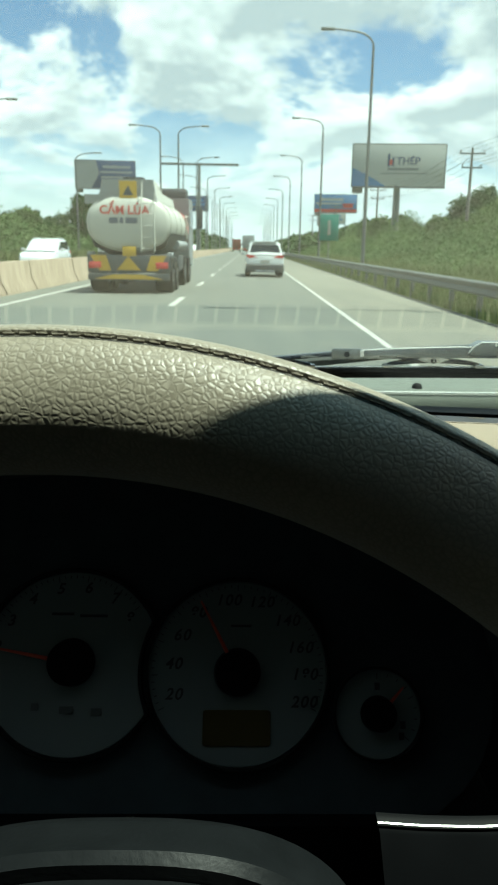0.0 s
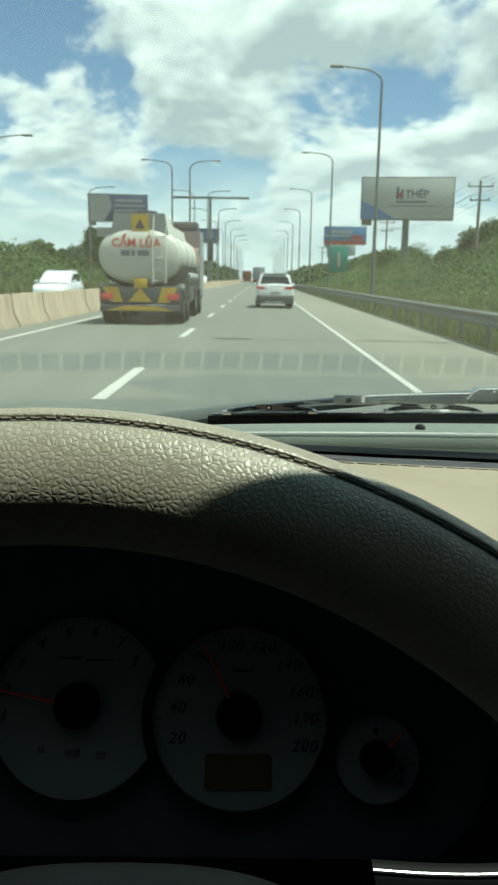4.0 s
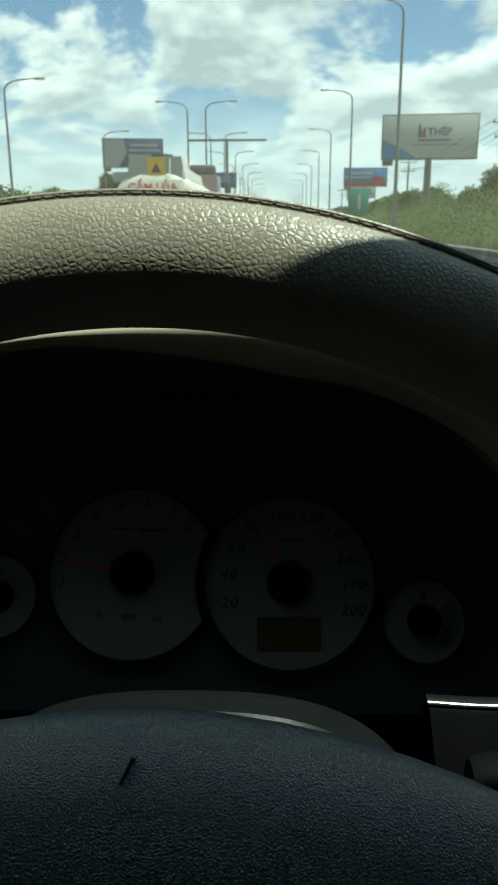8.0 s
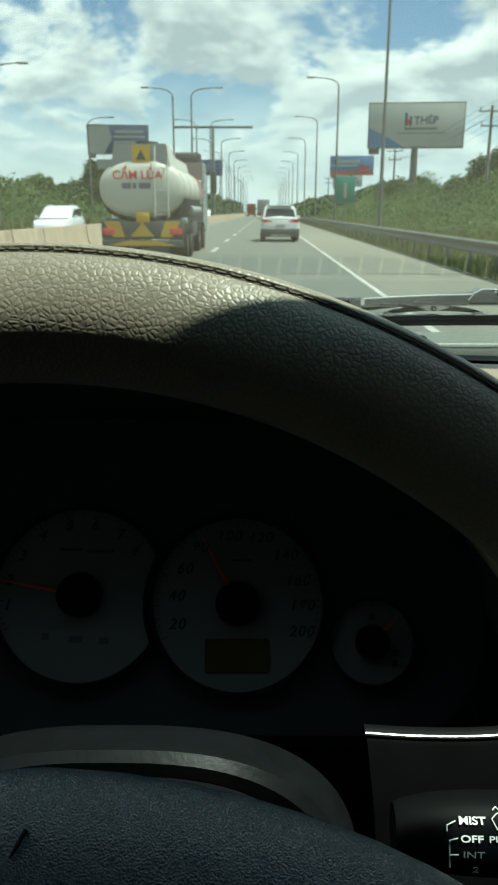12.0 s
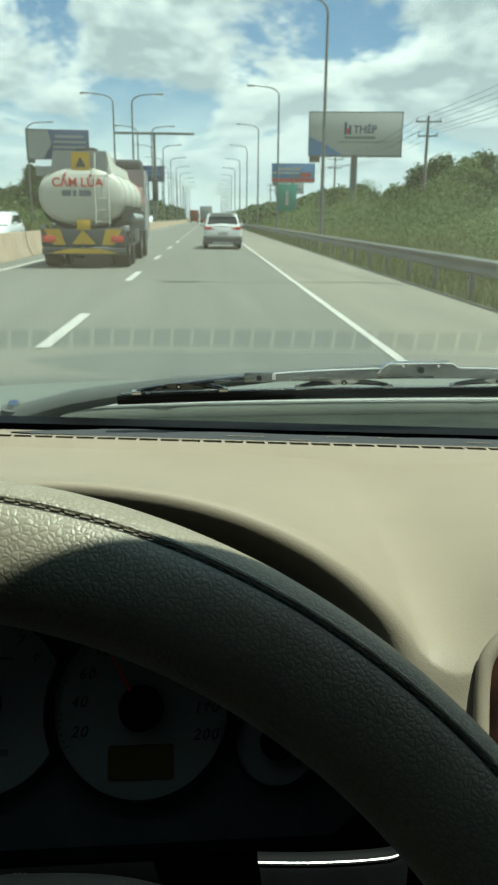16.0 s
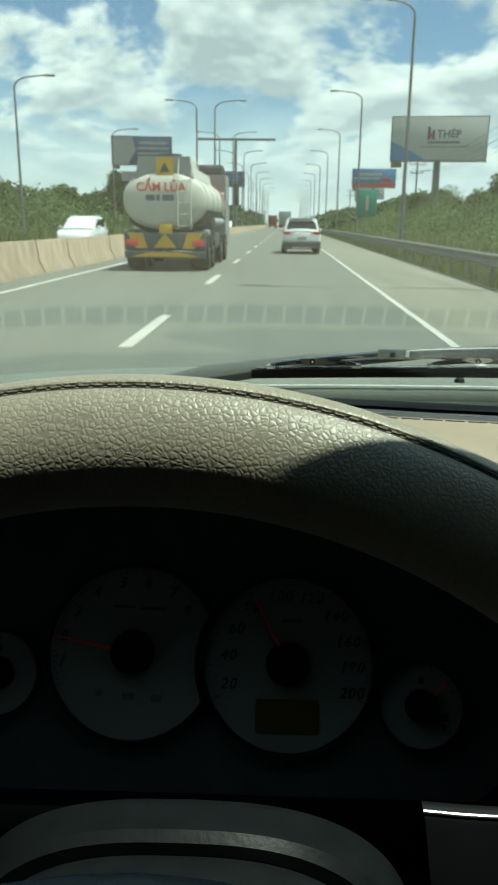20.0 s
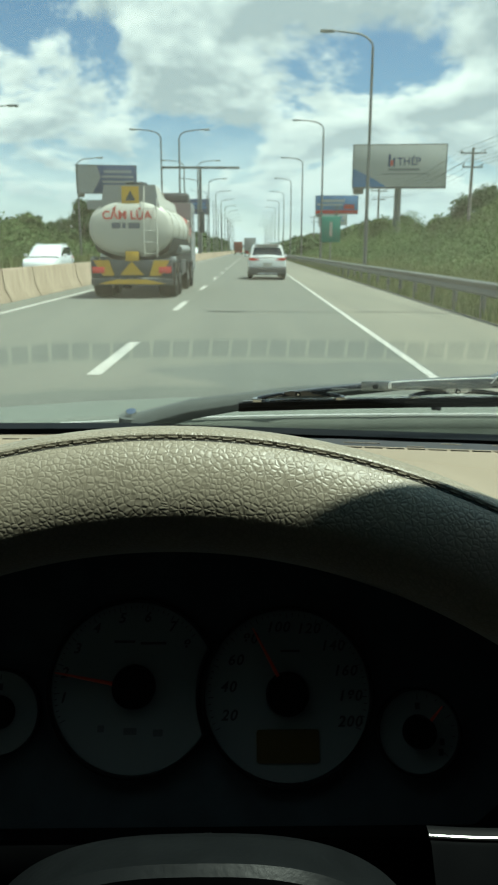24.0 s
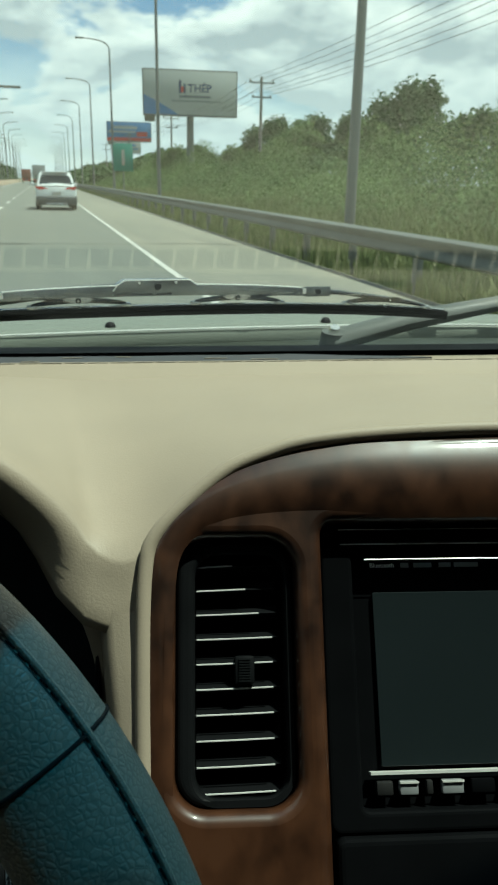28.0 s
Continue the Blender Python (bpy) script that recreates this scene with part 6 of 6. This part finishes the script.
# tanker: the rear face of the tank at y = 0
def tanker(m):
    t = thing("tanker_truck", "white and red fuel tanker truck with red warning lettering", "tanker truck", m)
    HW, HH, ZC = 1.22, 0.80, 2.02

    def oval(k, y, n=48, sq=2.25):
        out = []
        for i in range(n):
            a = 2 * math.pi * i / n
            c, s = math.cos(a), math.sin(a)
            q = (abs(c) ** sq + abs(s) ** sq) ** (-1 / sq)
            out.append((HW * k * q * c, y, ZC + HH * k * q * s))
        return out
    bm = bmesh.new()
    v = loft(bm, [oval(0.35, -0.13), oval(0.70, -0.08), oval(0.90, -0.01), oval(0.985, 0.06), oval(1.0, 0.14), oval(1.0, 5.4)], close=True)
    bm.faces.new(v[0][::-1])
    tank = part("tank", bm, M_TANK, t, "white oval tank", smooth=50)
    bm = bmesh.new()
    v = loft(bm, [oval(1.0, 5.4), oval(1.0, 7.0), oval(0.9, 7.12), oval(0.5, 7.2)], close=True)
    bm.faces.new(v[-1])
    part("tank_front", bm, M_RED, t, "red front section of the tank", smooth=50)
    for k in range(4):
        bm = bmesh.new()
        for s in (-1, 1):
            box(bm, (0, 0, 0), (0.02, 0.10, 0.85), 0.0, m=Matrix.Translation((s * 1.215, 5.6 + 0.28 * k, 2.05)) @ Matrix.Rotation(radians(25), 4, "X"))
        part("white_stripe", bm, M_TANK, t)
    for y in (0.16, 2.1, 3.9, 5.38):
        bm = bmesh.new()
        sweep(bm, [Vector(p) for p in oval(1.006, y, 40)], 0.022, 6, closed=True)
        part("tank_band", bm, M_TANK, tank)
    # top structure
    bm = bmesh.new()
    prism(bm, [(-0.86, 2.55), (0.86, 2.55), (0.74, 3.22), (-0.74, 3.22)], -0.08, -0.02, UP)
    part("top_rear_plate", bm, M_TRUCKGREY, t, "grey sloping rear plate of the walkway")
    bm = bmesh.new()
    for s in (-1, 1):
        loft(bm, [[(s * 0.86, 0.02, 2.55), (s * 0.74, 0.02, 3.22)], [(s * 0.86, 1.2, 2.60), (s * 0.74, 1.0, 3.2)], [(s * 0.86, 1.6, 2.66), (s * 0.80, 1.6, 2.95)], [(s * 0.86, 5.2, 2.66), (s * 0.80, 5.2, 2.95)]])
    part("walkway_sides", bm, M_TANK, t)
    part("warning_plate", boxes(((0.02, -0.01, 2.92), (0.50, 0.03, 0.52))), M_YELLOW, t, "yellow warning plate")
    bm = bmesh.new()
    prism(bm, [(-0.13, 2.78), (0.17, 2.78), (0.02, 3.06)], 0.03, 0.04, UP)
    part("warning_symbol", bm, M_CHASSIS, t)
    for y in (0.7, 2.4, 4.2):
        bm = bmesh.new()
        rod(bm, (0.1, y, 2.75), (0.1, y, 3.25 if y < 1 else 3.0), 0.30, 0.28, 20)
        rod(bm, (0.1, y, 3.25 if y < 1 else 3.0), (0.1, y, 3.32 if y < 1 else 3.07), 0.33, 0.33, 20)
        part("manhole", bm, M_CHASSIS, t)
    bm = bmesh.new()
    sweep(bm, [(0.75, 1.2, 2.7), (0.75, 1.2, 3.1), (0.75, 1.6, 3.15), (0.75, 2.0, 3.1), (0.75, 2.0, 2.7)], 0.02, 6)
    part("hand_rail", bm, M_TANK, t)
    # ladder
    ladder = None
    bm = bmesh.new()
    for x in (0.42, 0.80):
        sweep(bm, [(x, -0.30, 1.2), (x, -0.26, 2.4), (x, -0.10, 2.85), (x, 0.05, 3.2 if x < 0.5 else 2.8)], 0.018, 6)
    ladder = part("ladder", bm, M_TANK, t, "pale rear ladder")
    for z in (1.3, 1.62, 1.94, 2.26, 2.55):
        bm = bmesh.new()
        rod(bm, (0.42, -0.27, z), (0.80, -0.27, z), 0.014, None, 6)
        part("rung", bm, M_TANK, ladder)
    # lettering on the rear
    part("printed_word", lettering("CẤM LỬA", 0.33, -0.08, 2.36, 0.15, depth=0.012, m=UP, bold=0.008), M_REDTEXT, tank, "faded red letters")
    for x, w in ((-0.40, 0.26), (-0.17, 0.10), (0.12, 0.34)):
        part("plate_bar", boxes(((x, -0.135, 2.08), (w, 0.02, 0.16))), M_GREYBAR, tank)
    # rear undercarriage
    bm = bmesh.new()
    loft(bm, [[(-1.22, y, 1.75), (-1.05, y, 1.35), (-0.6, y, 1.12), (0.6, y, 1.12), (1.05, y, 1.35), (1.22, y, 1.75)] for y in (0.25, 6.6)])
    part("tank_saddle", bm, M_CHASSIS, t)
    bm = bmesh.new()
    box(bm, (0, 0.0, 0.86), (2.42, 0.14, 0.52), 0.03)
    panel = part("rear_panel", bm, M_CHASSIS, t, "dark rear panel with yellow warning marks")
    bm = bmesh.new()
    prism(bm, [(-0.34, 0.68), (0.34, 0.68), (0.0, 1.08)], 0.075, 0.10, UP)
    part("warning_triangle", bm, M_YELLOW, panel, "yellow triangle")
    for s in (-1, 1):
        bm = bmesh.new()
        prism(bm, [(s * 0.52, 0.66), (s * 0.86, 0.66), (s * 1.12, 1.10), (s * 0.66, 1.10)], 0.075, 0.095, UP)
        part("warning_stripe", bm, M_YELLOW, panel)
        part("tail_lamp", boxes(((s * 0.98, -0.09, 0.82), (0.36, 0.06, 0.18)), bevel=0.01), M_TAIL, panel)
        bm = bmesh.new()
        box(bm, (s * 1.02, 1.9, 0.62), (0.46, 2.9, 0.03))
        part("mudguard", bm, M_CHASSIS, t)
        part("mudguard_edge", boxes(((s * 1.18, 0.42, 1.12), (0.16, 0.5, 0.16)), bevel=0.04), M_TRUCKGREY, t)
        for y in (0.85, 2.15):
            wheel_part(t, s * 0.98, y, 0.52, 0.52, M_TRUCKGREY)
        for y in (5.6, 7.6):
            wheel_part(t, s * 1.05, y, 0.52, 0.32, M_TRUCKGREY)
        bm = bmesh.new()
        rod(bm, (s * 1.08, 2.9, 1.42), (s * 1.08, 6.4, 1.42), 0.15, None, 16)
        part("hose_tube", bm, M_TRUCKGREY, t)
        part("side_guard", boxes(((s * 1.15, 4.0, 0.85), (0.06, 1.9, 0.45)), bevel=0.01), M_CHASSIS, t)
    part("bumper_beam", boxes(((0, -0.05, 0.48), (2.40, 0.16, 0.20)), bevel=0.02), M_CHASSIS, t)
    bm = bmesh.new()
    prism(bm, [(-1.0, 0.42), (1.0, 0.42), (0.45, 0.55), (-0.45, 0.55)], 0.135, 0.15, UP)
    part("bumper_mark", bm, M_YELLOW, t, "yellow painted mark on the bumper")
    part("plate_lamp", boxes(((0.03, -0.06, 1.22), (0.40, 0.12, 0.28)), bevel=0.02), M_YELLOW, t)
    part("side_board", boxes(((-1.05, 0.2, 2.68), (0.45, 0.06, 0.26))), M_TRUCKGREY, t)
    part("chassis", boxes(((0, 4.0, 0.86), (0.9, 7.6, 0.3))), M_CHASSIS, t)
    # cab
    bm = bmesh.new()
    prism(bm, [(7.35, 0.75), (9.4, 0.6), (9.5, 1.9), (9.2, 3.0), (8.8, 3.15), (7.35, 3.15)], -1.2, 1.2, Matrix(((0, 0, 1, 0), (1, 0, 0, 0), (0, 1, 0, 0), (0, 0, 0, 1))))
    cab = part("cab", bm, M_TRUCKGREY, t, "pale grey driver's cab")
    bm = bmesh.new()
    box(bm, (0, 7.9, 3.32), (2.2, 0.9, 0.4), 0.10)
    part("wind_deflector", bm, M_CHASSIS, cab)
    for s in (-1, 1):
        part("side_window", boxes(((s * 1.205, 8.5, 2.45), (0.02, 0.9, 0.7))), M_CARGLASS, cab)
        bm = bmesh.new()
        rod(bm, (s * 1.2, 9.2, 2.95), (s * 1.5, 9.3, 2.95), 0.02, None, 6)
        box(bm, (s * 1.5, 9.3, 2.5), (0.22, 0.12, 0.85), 0.03)
        part("door_mirror", bm, M_CHASSIS, cab)
    return t


tanker(Matrix.Translation((rx(-3.55, 22.5), 22.5, 0)) @ Matrix.Rotation(-math.atan(LEAN), 4, "Z"))


# ---- the outside of the car that carries the camera ----
for s_, x in ((-1, -0.70), (1, 1.18)):
    for k, (y0, y1) in enumerate(((-0.10, -1.40), (-1.42, -2.66))):
        bm = bmesh.new()
        box(bm, (x, (y0 + y1) / 2, 0.80), (0.035, y0 - y1, 0.78), 0.012)
        door = part("outer_door", bm, M_PAINT, car, "silver-green outer door skin")
        bm = bmesh.new()
        box(bm, (x + s_ * 0.030, y1 + 0.16, 1.02), (0.03, 0.16, 0.03), 0.008)
        part("door_handle", bm, M_RUBBER, door)
    bm = bmesh.new()
    box(bm, (x, -1.15, 0.37), (0.06, 1.9, 0.10), 0.02)
    part("sill", bm, M_CHASSIS, car)
    bm = bmesh.new()
    rows = []
    for y, zt in ((-0.09, 1.17), (0.15, 1.185), (0.45, 1.165), (0.75, 1.12), (1.02, 1.02), (1.16, 0.90)):
        w_ = 0.02 + 0.05 * max(0.0, y)
        rows.append([(x - s_ * w_, y, 0.42), (x - s_ * (w_ - 0.03), y, 0.75), (x - s_ * w_, y, zt - 0.06), (x - s_ * (w_ + 0.07), y, zt), (x - s_ * 0.20, y, zt - 0.03), (x - s_ * 0.20, y, 0.42)])
    v = loft(bm, rows, close=True)
    bm.faces.new(v[0][::-1])
    bm.faces.new(v[-1])
    part("front_wing", bm, M_PAINT, car, smooth=35)
    bm = bmesh.new()
    box(bm, (x - s_ * 0.20, 1.17, 0.86), (0.30, 0.08, 0.15), 0.03)
    part("headlamp", bm, M_CHROME, car, "clear headlamp")
    bm = bmesh.new()
    box(bm, (x + s_ * 0.10, -0.20, 1.20), (0.18, 0.10, 0.14), 0.04)
    part("door_mirror", bm, M_PAINT, car)
    wheel_part(car, x - s_ * 0.06, 0.62, 0.36, 0.24)
    wheel_part(car, x - s_ * 0.06, -2.05, 0.36, 0.24)
bm = bmesh.new()
box(bm, (0.24, 1.17, 0.80), (1.15, 0.06, 0.20), 0.02)
part("grille", bm, M_CHASSIS, car)
bm = bmesh.new()
box(bm, (0.24, 1.20, 0.52), (1.80, 0.16, 0.32), 0.05)
part("front_bumper", bm, M_PAINT, car)
bm = bmesh.new()
box(bm, (0.24, 0.55, 0.55), (1.35, 1.1, 0.45), 0.03)
part("engine_bay", bm, M_CHASSIS, car)
bm = bmesh.new()
box(bm, (0.24, -1.57, 1.872), (1.62, 2.30, 0.036), 0.016)
part("roof_skin", bm, M_PAINT, car, "silver-green roof skin")
bm = bmesh.new()
box(bm, (0.24, -2.725, 1.10), (1.84, 0.03, 1.46), 0.012)
tail = part("tailgate", bm, M_PAINT, car)
bm = bmesh.new()
box(bm, (0.24, -2.745, 1.48), (1.30, 0.012, 0.44), 0.005)
part("rear_window", bm, M_CARGLASS, tail)
for x in (-0.52, 1.00):
    bm = bmesh.new()
    box(bm, (x, -2.75, 1.05), (0.16, 0.03, 0.36), 0.01)
    part("tail_lamp", bm, M_TAIL, tail)
bm = bmesh.new()
box(bm, (0.24, -2.78, 0.50), (1.84, 0.14, 0.26), 0.04)
part("rear_bumper", bm, M_PAINT, car)

# ---------------- vegetation ----------------
rng = np.random.default_rng(7)


def leaf_mesh(name, centres, normals_up, size, aspect=0.55, jitter=0.5):
    """Many small folded leaf quads at the given centres."""
    n = len(centres)
    d = rng.normal(size=(n, 3))
    d[:, 2] += normals_up
    d /= np.linalg.norm(d, axis=1)[:, None]
    a = np.cross(d, rng.normal(size=(n, 3)))
    a /= np.linalg.norm(a, axis=1)[:, None]
    b = np.cross(d, a)
    s = (size * (1 + jitter * rng.uniform(-1, 1, n)))[:, None]
    c = np.asarray(centres)
    verts = np.stack([c - a * s, c + b * s * aspect + d * s * 0.15, c + a * s, c - b * s * aspect + d * s * 0.15], 1).reshape(-1, 3)
    faces = np.arange(n * 4).reshape(-1, 4)
    return raw(name, verts.tolist(), faces.tolist())


def crown_points(blobs, per):
    pts = []
    for x, y, z, r in blobs:
        k = int(per * r * r)
        d = rng.normal(size=(k, 3))
        d /= np.linalg.norm(d, axis=1)[:, None]
        rad = r * ((0.5 + 0.5 * rng.random(k) ** 0.6) * (1 + 0.35 * np.sin(d[:, 0] * 5 + x) * np.sin(d[:, 2] * 6 + z) + 0.2 * rng.normal(size=k)))[:, None]
        p = d * rad * np.array([1, 1, 0.8]) + np.array([x, y, z])
        pts.append(p)
    return np.concatenate(pts)


def tree_proto(seed, height, spread, leaf_mat, lumps=24):
    r_ = random.Random(seed)
    t = thing("tree", "broadleaf tree with a dense uneven green crown", "tree", group="roadside trees")
    bm = bmesh.new()
    sweep(bm, [(0, 0, -0.15), (0.05, 0.02, height * 0.25), (-0.06, 0.05, height * 0.5), (0.05, 0, height * 0.75)], [0.22, 0.17, 0.13, 0.06], 8)
    trunk = part("trunk", bm, M_BARK, t)
    blobs = []
    for k in range(lumps):
        a, q = r_.uniform(0, 6.28), r_.uniform(0.1, 1.0)
        z = height * r_.uniform(0.38, 0.92)
        w = spread * (1.1 - abs(z / height - 0.55) * 1.3)
        blobs.append((w * q * math.cos(a), w * q * math.sin(a), z, spread * r_.uniform(0.20, 0.40)))
    for k in range(5):
        x, y, z, r = blobs[k]
        bm = bmesh.new()
        sweep(bm, [(0, 0, height * 0.35), (x * 0.5, y * 0.5, (height * 0.35 + z) / 2 + 0.2), (x, y, z)], [0.09, 0.06, 0.03], 6)
        part("limb", bm, M_BARK, t)
    pts = crown_points(blobs, 480)
    part("crown", leaf_mesh("crown", pts, 1.1, 0.15), leaf_mat, t)
    return t


protos = [tree_proto(1, 7.5, 2.9, M_LEAF2), tree_proto(2, 6.2, 2.6, M_LEAF), tree_proto(3, 8.6, 3.2, M_LEAF2), tree_proto(4, 5.2, 2.4, M_LEAF)]
spots = [(23.5, 40), (20.5, 47), (26, 52), (20, 58), (25, 60), (22, 66), (28, 70), (21, 73), (26, 76), (20.5, 84), (25, 84), (21, 97), (28, 105), (18.5, 112), (24, 122), (19, 134), (27, 142), (20, 155), (25, 172), (19, 186), (28, 200), (22, 216), (19, 240), (27, 262), (22, 290),
         (-27, 66), (-31, 78), (-25.5, 90), (-29, 103), (-34, 112), (-26, 122), (-31, 136), (-27, 150), (-35, 160), (-29, 178), (-26, 196), (-33, 214), (-28, 238), (-31, 262), (-27, 288), (-40, 95), (-44, 125), (-42, 165)]
for k, (x, y) in enumerate(spots):
    sc = 0.74 + 0.33 * ((k * 37) % 11) / 11
    m = Matrix.Translation((rx(x, y), y, -0.1)) @ Matrix.Rotation(k * 2.4, 4, "Z") @ Matrix.Scale(sc, 4)
    p = protos[k % 4]
    if k < 4:
        p.matrix_world = m
    else:
        q = copy_thing(p, m)
        q.matrix_basis = m


def bank(name, n, x0, x1, y0, y1, top, size, material, label, category, up=1.3):
    """A thicket: leaf clumps filling a strip up to an uneven top."""
    y = y0 + (y1 - y0) * rng.random(n) ** 1.7
    x = x0 + (x1 - x0) * rng.random(n)
    f = (x - x0) / (x1 - x0)
    h = np.array([top(a, b) for a, b in zip(f, y)])
    z = h * rng.random(n) ** 0.8
    c = np.stack([x + LEAN * y + rng.normal(size=n) * 0.15, y, z - 0.05], 1)
    ob = part(name, leaf_mesh(name, c, up, size * (0.7 + y / 110), 0.42), material)
    return tagged(ob, label, category, kind="stuff")


def uneven(base, rise, amp, k):
    return lambda f, y: max(0.15, (base + rise * f) * (1 + amp * noise.noise(Vector((f * 2.0, y * k, 1.7))) + 0.5 * amp * noise.noise(Vector((f * 5.0, y * k * 3.1, 4.2)))))


bank("thicket", 230000, 8.6, 18.0, 9, 190, uneven(0.6, 3.0, 0.9, 0.16), 0.068, M_LEAF, "dense green thicket behind the guard rail", "bushes")
bank("back_scrub", 45000, 17.0, 25.0, 12, 200, uneven(2.6, 1.4, 0.35, 0.08), 0.15, M_LEAF2, "dark scrub under the roadside trees", "bushes")
bank("far_thicket", 34000, 8.5, 30, 150, 700, uneven(2.0, 4.5, 0.6, 0.03), 0.34, M_LEAF2, "distant green scrub beside the motorway", "bushes")
bank("median_scrub", 45000, -28, -20.5, 18, 260, uneven(1.6, 1.8, 0.7, 0.06), 0.11, M_LEAF, "low green scrub beyond the far carriageway", "bushes")
bank("far_scrub", 34000, -70, -24, 120, 800, uneven(3.0, 4.0, 0.7, 0.02), 0.42, M_LEAF2, "distant dark tree line", "trees")


def blades(name, n, x0, x1, y0, y1, h0, h1, w, material, label, category):
    y = y0 + (y1 - y0) * rng.random(n) ** 2.0
    f = rng.random(n)
    x = x0 + (x1 - x0) * f + LEAN * y
    h = (h0 + (h1 - h0) * f) * (0.55 + 0.8 * rng.random(n))
    a = rng.uniform(0, 2 * math.pi, n)
    lean = rng.normal(size=(n, 2)) * 0.28
    dx, dy = np.cos(a) * w, np.sin(a) * w
    z0 = np.full(n, -0.12)
    base1, base2 = np.stack([x - dx, y - dy, z0], 1), np.stack([x + dx, y + dy, z0], 1)
    mx, my = x + lean[:, 0] * h * 0.4, y + lean[:, 1] * h * 0.4
    m1, m2 = np.stack([mx - dx * 0.8, my - dy * 0.8, h * 0.6], 1), np.stack([mx + dx * 0.8, my + dy * 0.8, h * 0.6], 1)
    tip = np.stack([x + lean[:, 0] * h, y + lean[:, 1] * h, h], 1)
    verts = np.stack([base1, base2, m2, m1, tip], 1).reshape(-1, 3).tolist()
    faces = []
    for k in range(n):
        b = 5 * k
        faces += [(b, b + 1, b + 2, b + 3), (b + 3, b + 2, b + 4)]
    return tagged(part(name, raw(name, verts, faces), material), label, category, kind="stuff")


blades("verge_grass", 30000, 4.95, 8.8, 5, 110, 0.18, 0.75, 0.016, M_REED, "rough straw-green grass under the guard rail", "grass")
blades("tall_reeds", 26000, 7.6, 12.5, 6, 150, 0.4, 1.15, 0.016, M_REED, "tall pale green reeds behind the guard rail", "reeds")
blades("far_verge_grass", 9000, -21, -18.6, 10, 120, 0.4, 0.9, 0.03, M_REED, "pale grass beside the far carriageway", "grass")
